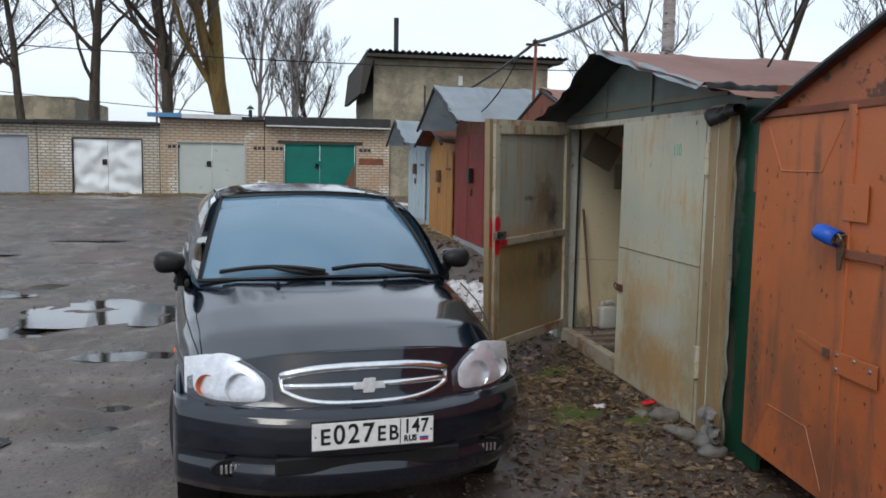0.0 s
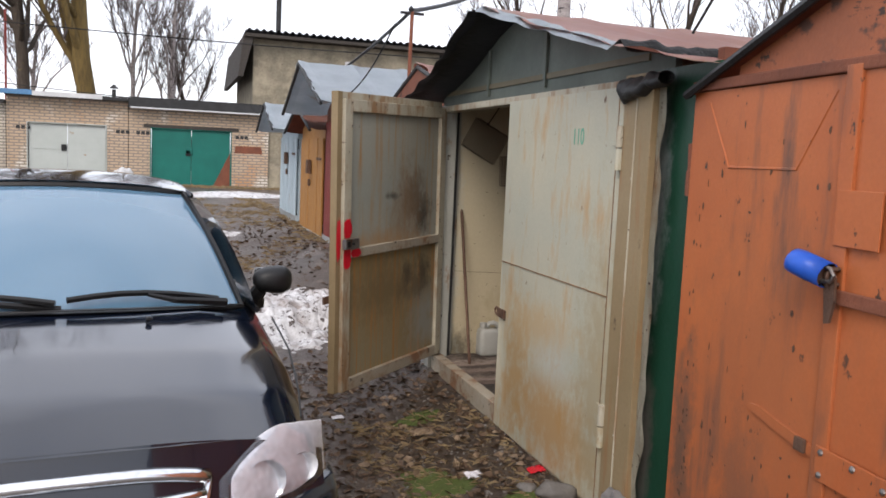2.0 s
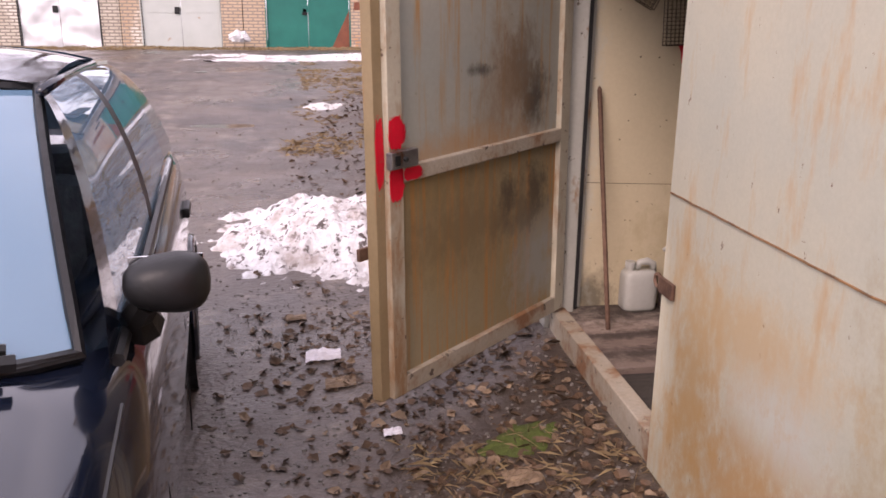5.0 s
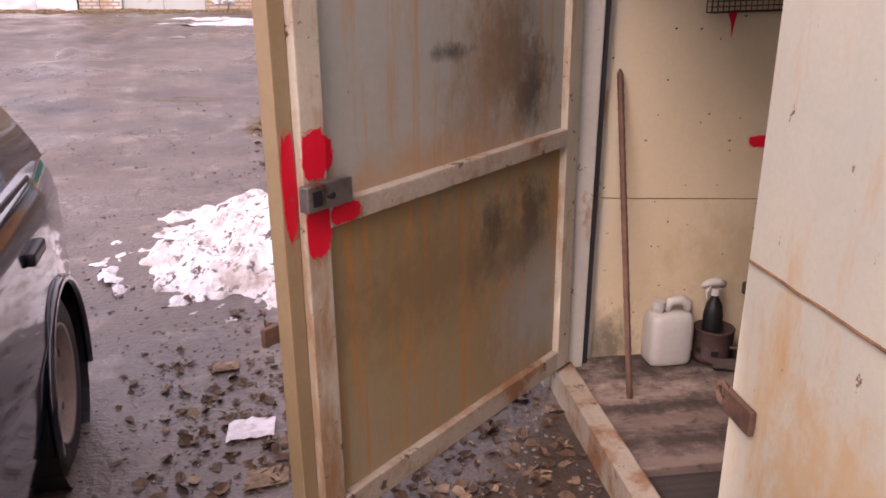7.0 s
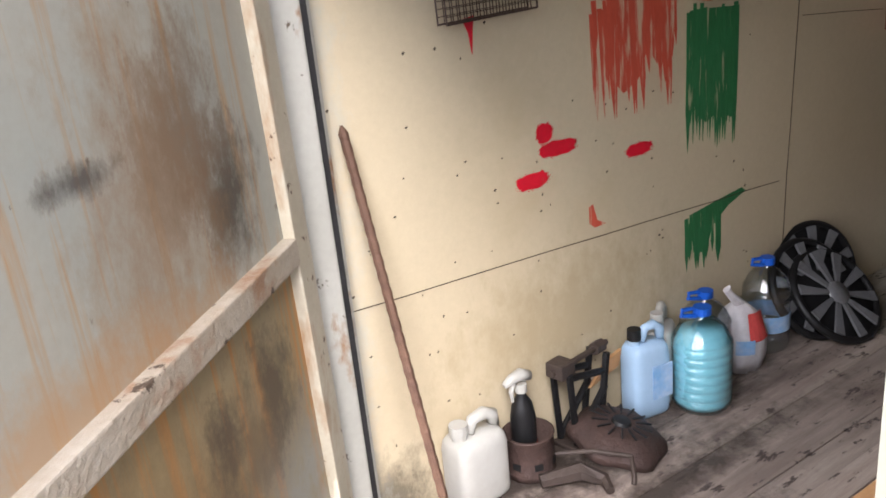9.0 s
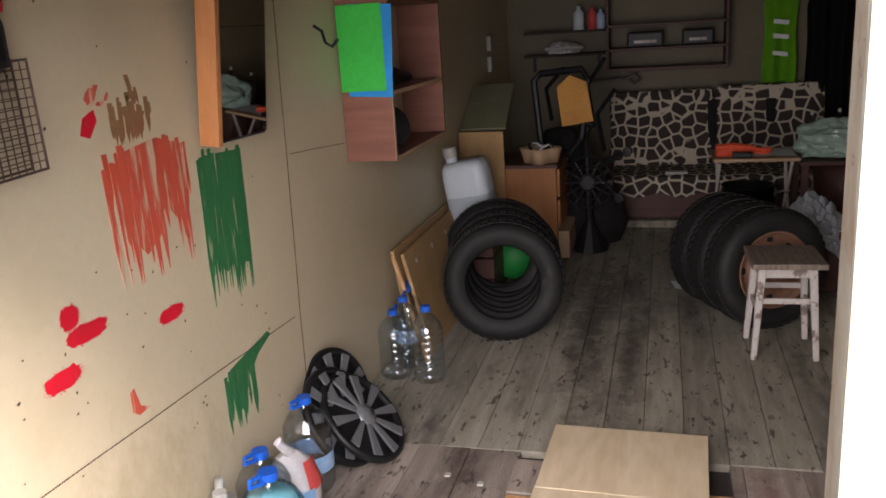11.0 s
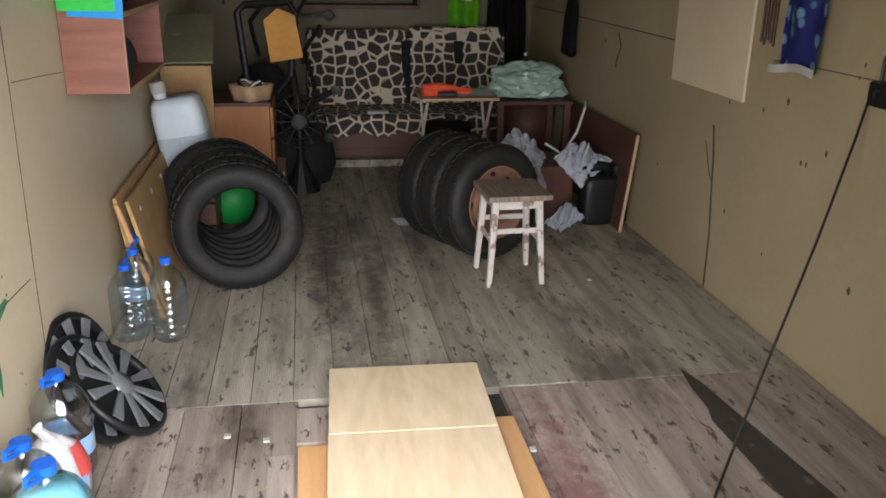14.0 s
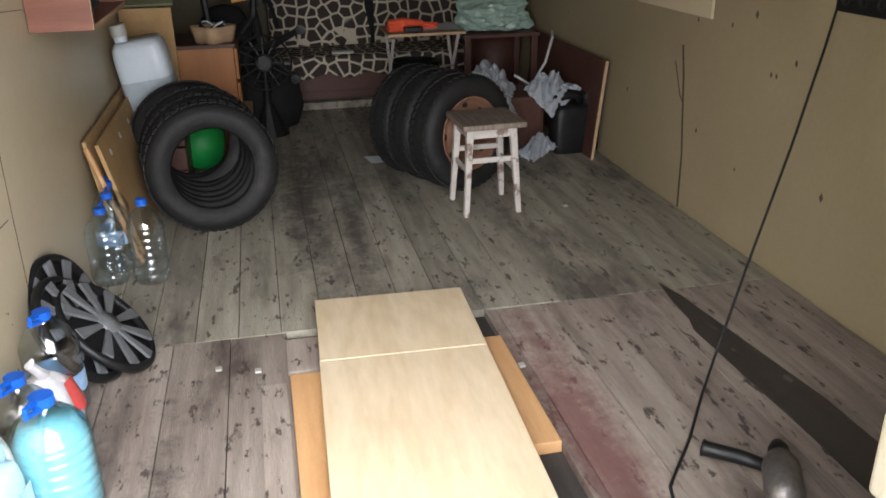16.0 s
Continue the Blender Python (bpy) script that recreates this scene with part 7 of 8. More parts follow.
part("base", box((0.02, 0.0, 0.0), (0.60, 1.53, 0.10), 0.006), "dark_brown", sofa)
part("base_board", box((0.0, 0.02, 0.101), (0.60, 1.51, 0.23), 0.006), "dark_brown", sofa)
part("seat", cushion((-0.06, 0.01, 0.231), (0.52, 1.52, 0.36), 0.02), "giraffe", sofa)
part("backrest", cushion((0.0, 0.01, 0.0), (0.12, 0.76, 0.60), 0.02, pose(0.40, 0, 0.33, 0, 9)), "giraffe", sofa)
part("backrest", cushion((0.0, 0.77, 0.0), (0.12, 1.52, 0.58), 0.02, pose(0.40, 0, 0.33, 0, 9)), "giraffe", sofa)
for y in (0.38, 0.78):
    part("strap", box((0.36, y - 0.035, 0.30), (0.395, y + 0.035, 0.86), 0.01, None, pose(0.02, 0, 0, 0, 6)), "black_cloth", sofa)
part("skirt", sheet(lambda u, v: (-0.066 - 0.01 * math.sin(u * 40), 0.01 + 1.51 * u, 0.30 - 0.08 * v - 0.015 * math.sin(u * 31)), 60, 2), "giraffe", sofa)
tagged(part("floor_batten", box((7.58, 5.59, FLOOR), (7.655, 6.22, FLOOR + 0.05), 0.004), "plank_far"), "worn batten on the floor before the sofa", "batten")
tagged(part("folded_paper", box((7.66, 5.78, FLOOR + 0.362), (7.74, 5.93, FLOOR + 0.378), 0.003), "jug_white"), "folded white paper on the sofa seat", "paper")

# folding table with its litter
tab = thing("folding_table", pose(6.80, 5.18, FLOOR), "folding table with a brown top and white tube legs", "table")
part("tabletop", box((0, 0, 0.585), (0.42, 0.48, 0.603), 0.004), "edge_wood", tab)
for y in (0.04, 0.44):
    part("leg", sweep([(0.04, y, 0.585), (0.42, y + 0.02, 0.0)], 0.010, 8), "white_paint", tab)
    part("leg", sweep([(0.38, y, 0.585), (0.05, y - 0.01, 0.0)], 0.010, 8), "white_paint", tab)
TT = FLOOR + 0.604
gl = thing("work_gloves", pose(6.93, 5.52, TT), "pair of coral rubber work gloves on the table", "gloves")
for k in range(2):
    part("glove", sweep([(0.02 * k, 0.12, 0.015 + 0.02 * k), (0.02, 0.02, 0.02 + 0.02 * k), (0.03, -0.10, 0.015 + 0.02 * k)], [0.03, 0.035, 0.02], 8), "coral", gl)
    for j in range(4):
        part("finger", sweep([(0.03, -0.09, 0.015 + 0.02 * k), (0.0 + 0.02 * j, -0.17 - 0.01 * j, 0.012 + 0.015 * k)], [0.011, 0.008], 6), "coral", gl)
tagged(part("phone_case", box((6.83, 5.44, TT), (6.91, 5.55, TT + 0.03), 0.008), "black"), "black pouch on the folding table", "pouch")
tagged(part("paper_sheets", sheet(lambda u, v: (6.86 + 0.22 * u, 5.20 + 0.25 * v, TT + 0.004 + 0.012 * noise.noise((u * 3, v * 3, 0)) ** 2 + 0.01 * u), 8, 8), "jug_grey"), "crumpled pale papers on the folding table", "paper")
t2 = thing("side_table", pose(6.95, 4.66, FLOOR), "low dark side table in the corner", "table")
part("tabletop", box((0, 0, 0.53), (0.45, 0.50, 0.552), 0.004), "dark_brown", t2)
for x in (0.03, 0.42):
    for y in (0.03, 0.47):
        part("leg", box((x - 0.02, y - 0.02, 0), (x + 0.02, y + 0.02, 0.53), 0.003), "dark_brown", t2)


def crumpled(name, m, size, material, label, category, seed, n=26):
    bm = bmesh.new()
    bmesh.ops.create_icosphere(bm, subdivisions=4, radius=1)
    for v in bm.verts:
        q = v.co.copy()
        k = 1 + 0.35 * noise.noise(q * 1.7 + Vector((seed, 0, 0))) + 0.16 * noise.noise(q * 4.5 + Vector((0, seed, 0))) + 0.06 * noise.noise(q * 10)
        v.co = Vector((q.x * size[0] * k, q.y * size[1] * k, max(-0.55, q.z) * size[2] * k))
    lowest = min(v.co.z for v in bm.verts)
    for v in bm.verts:
        v.co.z -= lowest
    ob = part(name, bm, material, smooth=False)
    ob.matrix_world = m
    return tagged(ob, label, category)


crumpled("plastic_bag", pose(7.12, 4.93, FLOOR + 0.553), (0.15, 0.24, 0.13), "green_bag", "crumpled clear green plastic bag on the side table", "plastic bag", 3)
bottle(pose(7.30, 4.90, FLOOR + 0.553), 0.035, 0.27, "pet", "small clear drink bottle on the side table", 4, False, "bag_red", "jug_white", "drink_bottle")
bottle(pose(7.34, 5.05, FLOOR + 0.553), 0.033, 0.25, "pet", "small clear water bottle on the side table", 4, False, None, "jug_white", "drink_bottle")
bin_ = thing("bin", pose(7.28, 5.42, FLOOR), "black plastic bin under the folding table", "bin")
part("body", lathe([(0.0, 0.0), (0.12, 0.0), (0.16, 0.36), (0.165, 0.36), (0.15, 0.35), (0.0, 0.02)], 28), "black", bin_, smooth=True)
def flat_sack(corners, label, seed, puff=0.05):
    """An empty woven sack: a creased two-sided sheet hung between four corners."""
    a, b, c, d = (Vector(p) for p in corners)

    def face(u, v):
        p = a.lerp(b, u).lerp(d.lerp(c, u), v)
        edge = (1 - (2 * u - 1) ** 2) * (1 - (2 * v - 1) ** 2)
        crease = abs(noise.noise((u * 4 + seed, v * 4, 0))) * 0.11 + 0.05 * noise.noise((u * 9, v * 9 + seed, 2)) + 0.02 * noise.noise((u * 20, v * 20, seed))
        return p + Vector((-0.6, 0.1, 0.8)) * (crease * (0.35 + edge) + puff * edge)
    return tagged(part("sack", solid(sheet(face, 34, 26), 0.006), "sack"), label, "sack")


flat_sack(((6.02, 5.40, 0.60), (6.28, 5.20, 0.67), (6.42, 4.98, 0.47), (6.10, 5.06, 0.34)), "empty white woven sack draped between tyre and box", 8)
flat_sack(((6.22, 5.00, 0.50), (6.38, 4.84, 0.55), (6.18, 4.66, 0.50), (6.10, 4.86, 0.36)), "crumpled white woven sack with pointed corners on a box", 13)
flat_sack(((5.98, 5.10, 0.20), (6.04, 4.95, 0.30), (6.0, 4.86, 0.22), (5.94, 5.02, FLOOR + 0.01)), "small white woven sack by the canister", 21, 0.02)
tagged(part("tool_box", box((6.18, 4.88, FLOOR), (6.55, 5.2, FLOOR + 0.32), 0.02), "dark_brown"), "dark box under the white sacks", "box")
jug("black_canister", pose(6.15, 4.71, FLOOR, 0, 0, 95), 0.28, 0.14, 0.33, "black", "black", "black plastic fuel canister by the brown wall")
tagged(part("white_cable", sweep([(6.55, 4.95, 0.52), (6.52, 4.85, 0.46), (6.48, 4.78, 0.60), (6.60, 4.70, 0.72), (6.72, 4.66, 0.74)], 0.008, 6), "white_board"), "white cable looped over the sacks", "cable")
lp = thing("leaning_panel", pose(5.945, 4.675, FLOOR, 6), "dark brown hardboard panel leaning on the wall", "panel")
part("sheet", box((0, 0, 0), (1.25, 0.008, 0.54), 0.001), "dark_brown", lp)
part("edge", box((-0.012, -0.004, 0), (-0.001, 0.012, 0.54), 0.001), "edge_wood", lp)
bas = thing("basket", pose(7.55, 4.80, FLOOR + 0.0), "dark round basket in the corner", "basket")
part("body", lathe([(0.0, 0.0), (0.17, 0.0), (0.20, 0.52), (0.185, 0.52), (0.0, 0.05)], 24), "dark_brown", bas, smooth=True)
part("rim", lathe([(0.185, 0.52), (0.20, 0.54), (0.215, 0.52), (0.20, 0.50), (0.185, 0.52)], 24), "black", bas)


# hanging clothes and bags
def cloth(name, x, y0, y1, z0, z1, material, label, category, axis="y", folds=3.0, depth=0.05, taper=0.6, seed=0, spread=0.2):
    def f(u, v):
        w = taper + (1 - taper) * min(1.0, v / max(spread, 0.01))
        c = (y0 + y1) / 2
        along = c + (u - 0.5) * (y1 - y0) * w * (1 + 0.10 * noise.noise((v * 3, seed, 0)))
        off = depth * (0.5 + 0.5 * math.sin(u * math.tau * folds + seed)) * (0.4 + 0.6 * v) + 0.03 * noise.noise((u * 3, v * 3, seed))
        z = z1 + (z0 - z1) * v + 0.035 * noise.noise((u * 3.3, seed, 2)) * v
        return (x - off, along, z) if axis == "y" else (along, x + off, z)
    bm = solid(sheet(f, 30, 30), 0.006)
    return tagged(part(name, bm, material, smooth=True), label, category)


vest = cloth("safety_vest", BX - 0.10, 5.03, 5.25, 1.06, 1.78, "hivis", "lime hi-vis vest with silver bands hanging on the wall", "vest", folds=1.5, taper=0.5, seed=1)
for z in (1.25, 1.37, 1.47):
    part("band", sheet(lambda u, v: (BX - 0.175 + 0.01 * u, 5.09 + 0.10 * u, z + 0.03 * v + 0.015 * u), 4, 2), "reflective", vest)
cloth("coat", BX - 0.16, 4.66, 4.98, 0.72, 1.95, "black_cloth", "long black coat hanging in the corner", "coat", folds=2.5, depth=0.10, taper=0.55, seed=4, spread=0.3)
cloth("black_bag", RY + 0.01, 7.1, 7.4, 0.97, 1.72, "black_cloth", "black carrier bag hanging on the brown wall", "bag", "x", 2.0, 0.07, 0.25, 6, 0.8)
tagged(part("plywood_sheet", box((4.97, RY, 1.02), (5.67, RY + 0.012, 1.85), 0.002), "wall_paint"), "pale plywood sheet screwed to the brown wall", "board")


def floral():
    m = bpy.data.materials.new("blue_floral_cloth")
    m.use_nodes = True
    n, l = m.node_tree.nodes, m.node_tree.links
    tc, v, r = n.new("ShaderNodeTexCoord"), n.new("ShaderNodeTexVoronoi"), n.new("ShaderNodeValToRGB")
    v.inputs["Scale"].default_value = 16
    r.color_ramp.elements[0].position, r.color_ramp.elements[1].position = 0.30, 0.42
    r.color_ramp.elements[0].color, r.color_ramp.elements[1].color = (0.22, 0.40, 0.58, 1), (0.025, 0.03, 0.19, 1)
    l.new(tc.outputs["Object"], v.inputs["Vector"])
    l.new(v.outputs["Distance"], r.inputs["Fac"])
    l.new(r.outputs["Color"], n["Principled BSDF"].inputs["Base Color"])
    n["Principled BSDF"].inputs["Roughness"].default_value = 0.6
    return m


M["floral"] = floral()
cloth("floral_bag", RY + 0.006, 4.45, 4.74, 1.195, 1.85, "floral", "blue floral cloth bag hanging on the wall", "bag", "x", 1.5, 0.04, 0.8, 2, 0.6)
part("hem", sheet(lambda u, v: (4.45 + 0.29 * u, RY + 0.052 + 0.004 * math.sin(u * 9), 1.185 + 0.03 * v + 0.01 * math.sin(u * 5)), 10, 2), "jug_white", bpy.data.objects["floral_bag"])
for k in range(5):
    tagged(part("metal_rod", sweep([(4.80 + 0.022 * k, RY + 0.012, 1.26 + 0.01 * (k % 3)), (4.795 + 0.024 * k, RY + 0.01, 1.98)], 0.005, 6), "wire"), "thin rusty rod hanging on the brown wall", "rod", "bundle of rods")
strip = thing("power_strip", pose(3.81, RY, 1.145), "black power strip screwed to the brown wall", "power strip")
part("body", box((0, 0.0, 0), (0.35, 0.045, 0.075), 0.008), "black", strip)
for k in range(4):
    part("socket", lathe([(0.022, 0.0), (0.024, 0.002), (0.018, 0.003), (0.0, -0.006)], 16, None, Matrix.Translation((0.06 + 0.08 * k, 0.0455, 0.038)) @ Matrix.Rotation(radians(-90), 4, "X")), "ink", strip)
tagged(part("power_cable", sweep([(4.17, RY + 0.03, 1.15), (4.13, RY + 0.08, 1.04), (4.0, 4.82, 0.76), (3.84, 5.02, 0.46), (3.70, 5.18, 0.24), (3.60, 5.27, FLOOR + 0.03), (3.44, 5.39, FLOOR + 0.006), (3.27, 5.53, FLOOR + 0.006), (3.05, 5.60, FLOOR + 0.006), (2.98, 5.45, FLOOR + 0.006), (3.08, 5.34, FLOOR + 0.02)], 0.0042, 6), "ink"), "black cable hanging from the power strip to a drill", "cable")
tagged(part("power_cable", sweep([(4.15, RY + 0.012, 1.20), (4.15, RY + 0.012, 1.28), (4.12, RY + 0.012, 1.36), (4.13, RY + 0.012, 1.5), (4.13, RY + 0.012, 1.96)], 0.006, 6), "ink"), "black cable clipped up the brown wall", "cable")
for z in (1.30, 1.48, 1.7):
    part("clip", box((4.115, RY, z), (4.16, RY + 0.02, z + 0.012), 0.003), "jug_white", bpy.data.objects["power_cable.001"])
dl = thing("power_drill", pose(3.20, 5.28, FLOOR + 0.045, 0, 0, -28), "grey power drill with a black side handle on the floor", "drill")
part("body", sweep([(-0.12, 0, 0.01), (-0.09, 0, 0.01), (0.02, 0, 0.012), (0.06, 0, 0.01)], [0.03, 0.045, 0.045, 0.03], 14), "steel", dl, smooth=True)
part("chuck", lathe([(0.0, 0.0), (0.024, 0.0), (0.026, 0.03), (0.018, 0.055), (0.0, 0.06)], 16, None, Matrix.Translation((0.06, 0, 0.01)) @ Matrix.Rotation(radians(90), 4, "Y")), "black", dl)
part("side_handle", sweep([(0.03, 0.03, 0.0), (0.06, 0.09, -0.005), (0.085, 0.17, -0.012), (0.088, 0.18, -0.012)], [0.016, 0.019, 0.02, 0.024], 12), "black", dl, smooth=True)
part("grip", sweep([(-0.10, 0, 0.0), (-0.13, -0.08, -0.02), (-0.14, -0.12, -0.022)], [0.024, 0.022, 0.02], 10), "black", dl)

# shelves on the back wall
sh = thing("wall_shelf", pose(BX - 0.30, 5.50, 1.20), "dark wall cabinet with open shelves full of car parts", "shelf")
part("bottom_board", box((0, 0, 0.0), (0.30, 0.86, 0.025), 0.003), "dark_brown", sh)
for z in (0.15, 0.32):
    part("shelf_board", box((0.0, 0.0, z), (0.30, 0.86, z + 0.018), 0.003), "dark_brown", sh)
for y in (0.0, 0.84):
    part("side_panel", box((0.0, y, 0.026), (0.30, y + 0.02, 0.75), 0.003), "dark_brown", sh)
s2 = thing("wall_shelf", pose(BX - 0.24, 6.38, 1.33), "two rough dark shelves on brackets with bottles", "shelf")
for z in (0.0, 0.17):
    part("shelf_board", box((0, 0, z), (0.24, 0.60, z + 0.018), 0.003), "dark_plank", s2)
for y in (0.05, 0.55):
    part("bracket", box((0.2, y - 0.01, -0.12), (0.24, y + 0.01, 0.0), 0.002), "ink", s2)
for x, y, z, h, r, mm, lab in ((8.15, 6.46, 1.519, 0.16, 0.035, "bag_red", "red oil bottle on the back shelf"), (8.16, 6.56, 1.519, 0.17, 0.04, "jug_grey", "grey oil bottle on the back shelf"), (8.17, 6.40, 1.519, 0.14, 0.032, "label_blue", "blue tin on the back shelf")):
    tagged(part("oil_bottle", lathe([(0.0, 0.0), (r, 0.0), (r, h * 0.72), (r * 0.4, h * 0.86), (r * 0.4, h), (0.0, h)], 16, None, Matrix.Translation((x, y, z))), mm, smooth=True), lab, "bottle")
crumpled("plastic_bag", pose(8.2, 6.68, 1.349), (0.09, 0.13, 0.05), "bag_white", "crumpled clear bag on the back shelf", "plastic bag", 31)
for y, w in ((5.60, 0.22), (5.95, 0.26)):
    rad = thing("car_radio", pose(BX - 0.28, y, 1.37), "black car headlamp unit on the back shelf", "car part")
    part("case", box((0, 0, 0), (0.2, w, 0.11), 0.015), "black", rad)
    part("lens", box((-0.004, 0.05, 0.03), (-0.001, w - 0.05, 0.05), 0.001), "steel", rad)
tagged(part("pipe_with_ring", sweep([(BX - 0.1, 6.60, 1.13), (BX - 0.12, 6.22, 1.14), (BX - 0.12, 6.16, 1.17), (BX - 0.12, 6.12, 1.13), (BX - 0.12, 6.16, 1.10), (BX - 0.12, 6.2, 1.13)], 0.012, 7), "steel"), "steel bar with a ring hung on the back wall", "steel bar")
for z in (1.28, 1.42):
    tagged(part("socket_box", box((7.55, LY - 0.03, z), (7.63, LY, z + 0.10), 0.006), "jug_white"), "white electrical box on the wall", "socket")
tagged(part("paper_scrap", sheet(lambda u, v: (6.18 + 0.14 * u, 5.77 + 0.10 * v + 0.03 * u, FLOOR + 0.004 + 0.006 * noise.noise((u * 4, v * 4, 0)) ** 2), 6, 6), "jug_grey"), "crumpled pale paper on the floor", "paper")
for x, y in ((5.25, 5.07), (4.06, 6.50), (4.10, 6.62), (3.9, 5.70)):
    tagged(part("paper_scrap", box((x, y, FLOOR), (x + 0.022, y + 0.02, FLOOR + 0.008), 0.003), "jug_white"), "small white crumb on the floor boards", "litter")

fan = thing("desk_fan", pose(6.98, 6.40, FLOOR), "black fan with a wire guard among the clutter", "fan")
for r in (0.16, 0.11, 0.05):
    part("guard_ring", sweep([(-0.10, r * math.cos(a), 0.46 + r * math.sin(a)) for a in [k * math.tau / 28 for k in range(28)]], 0.006, 5, None, True), "black", fan)
for k in range(12):
    a = k * math.tau / 12
    part("guard_wire", sweep([(-0.10, 0.03 * math.cos(a), 0.46 + 0.03 * math.sin(a)), (-0.10, 0.16 * math.cos(a), 0.46 + 0.16 * math.sin(a))], 0.004, 4), "black", fan)
part("motor", lathe([(0.0, 0.0), (0.05, 0.0), (0.06, 0.08), (0.0, 0.10)], 18, None, Matrix.Translation((-0.07, 0, 0.46)) @ Matrix.Rotation(radians(90), 4, "Y")), "black", fan)
part("stand", sweep([(0.0, 0, 0.44), (0.02, 0, 0.2), (0.02, 0, 0.0)], [0.025, 0.025, 0.12], 12), "black", fan)
tagged(part("rucksack", lathe([(0.0, 0.0), (0.13, 0.0), (0.17, 0.1), (0.16, 0.32), (0.09, 0.42), (0.0, 0.44)], 24, None, pose(7.35, 6.62, FLOOR + 0.32), lambda a: 1 + 0.12 * math.sin(3 * a + 1) + 0.06 * math.sin(8 * a)), "black_cloth", smooth=True), "black rucksack on top of a dark bag", "rucksack")
tagged(part("dark_bag", lathe([(0.0, 0.0), (0.18, 0.0), (0.21, 0.08), (0.18, 0.28), (0.0, 0.33)], 24, None, pose(7.35, 6.66, FLOOR), lambda a: 1 + 0.1 * math.sin(4 * a)), "black_cloth", smooth=True), "dark cloth bag on the floor by the sofa", "bag")
for k, (y, z, l) in enumerate(((6.30, 0.80, 0.35), (6.36, 0.95, 0.40), (6.62, 1.0, 0.3))):
    tagged(part("steel_tube", sweep([(6.95, y, z), (7.10, y + 0.05, z + l * 0.6), (7.2, y - 0.05, z + l)], 0.014, 7), "black"), "black bicycle tube leaning in the clutter", "tube", "black tubes")


# ---- yard: snow, litter, leaves, grass, stones ----
def heap(name, cx, cy, a, b, h, material, label, category, seed, turn=0.0, n=60):
    """A mound on the ground with an uneven outline."""
    bm = bmesh.new()
    g = {}
    for i in range(n + 1):
        for j in range(n + 1):
            u, v = -1.2 + 2.4 * i / n, -1.2 + 2.4 * j / n
            x = cx + u * a * math.cos(turn) - v * b * math.sin(turn)
            y = cy + u * a * math.sin(turn) + v * b * math.cos(turn)
            d = math.sqrt(u * u + v * v) + 0.28 * noise.noise((u * 2.2, v * 2.2, seed)) + 0.12 * noise.noise((u * 6, v * 6, seed))
            z = h * (1 - smooth_step(0.0, 1.0, d)) + h * 0.20 * noise.noise((u * 7, v * 7, seed + 2)) + h * 0.12 * noise.noise((u * 17, v * 17, seed + 4))
            g[i, j] = (d, bm.verts.new((x, y, ground_z(x, y) + z - 0.012)))
    for i in range(n):
        for j in range(n):
            q = [g[i, j], g[i + 1, j], g[i + 1, j + 1], g[i, j + 1]]
            if min(k[0] for k in q) < 1.0:
                bm.faces.new([k[1] for k in q])
    bmesh.ops.delete(bm, geom=[v for v in bm.verts if not v.link_faces], context="VERTS")
    return tagged(part(name, bm, material, smooth=False), label, category)


heap("snow_heap", 1.42, 9.0, 0.98, 1.15, 0.28, "snow", "melting mound of dirty snow on the mud", "snow", 3, 0.3, 90)
heap("snow_patch", 1.6, 22.6, 3.0, 0.9, 0.10, "snow", "long patch of melting snow before the far garages", "snow", 9, 0.05)
heap("snow_patch", 2.25, 7.75, 0.35, 0.6, 0.10, "snow", "small patch of dirty snow beside the garage", "snow", 12)
heap("snow_patch", 1.35, 15.2, 0.35, 0.28, 0.08, "snow", "small patch of dirty snow on grass", "snow", 17)
heap("snow_patch", -0.6, 23.6, 1.0, 0.35, 0.06, "snow", "thin patch of melting snow", "snow", 23)
M["dry_grass"] = mat("dry_grass", (0.30, 0.225, 0.12), (0.15, 0.10, 0.055), 9, 0.9, bump=0)
M["moss"] = mat("green_moss", (0.075, 0.10, 0.02), (0.05, 0.065, 0.016), 9, 0.9, bump=0.6)
M["leaf_a"] = mat("brown_dead_leaf", (0.12, 0.07, 0.04), (0.05, 0.032, 0.02), 14, 0.65, bump=0.2)
M["leaf_b"] = mat("pale_dead_leaf", (0.26, 0.185, 0.12), (0.12, 0.08, 0.05), 16, 0.7, bump=0.2)
M["stone"] = mat("wet_stone", (0.16, 0.145, 0.13), (0.10, 0.09, 0.08), 9, 0.6, bump=0.4)
M["old_sheet"] = mat("dirty_torn_sheet", (0.40, 0.38, 0.37), (0.27, 0.25, 0.24), 12, 0.6, bump=0.2)
M["paper"] = mat("white_litter", (0.66, 0.64, 0.66), (0.55, 0.53, 0.56), 9, 0.6, bump=0.2)
for cx, cy, r in ((1.76, 5.28, 0.38), (1.95, 6.15, 0.24), (2.1, 4.9, 0.2)):
    heap("moss_patch", cx, cy, r, r * 0.9, 0.025, "moss", "green moss patch on the wet ground", "moss", cx * 7, 0.2, 30)


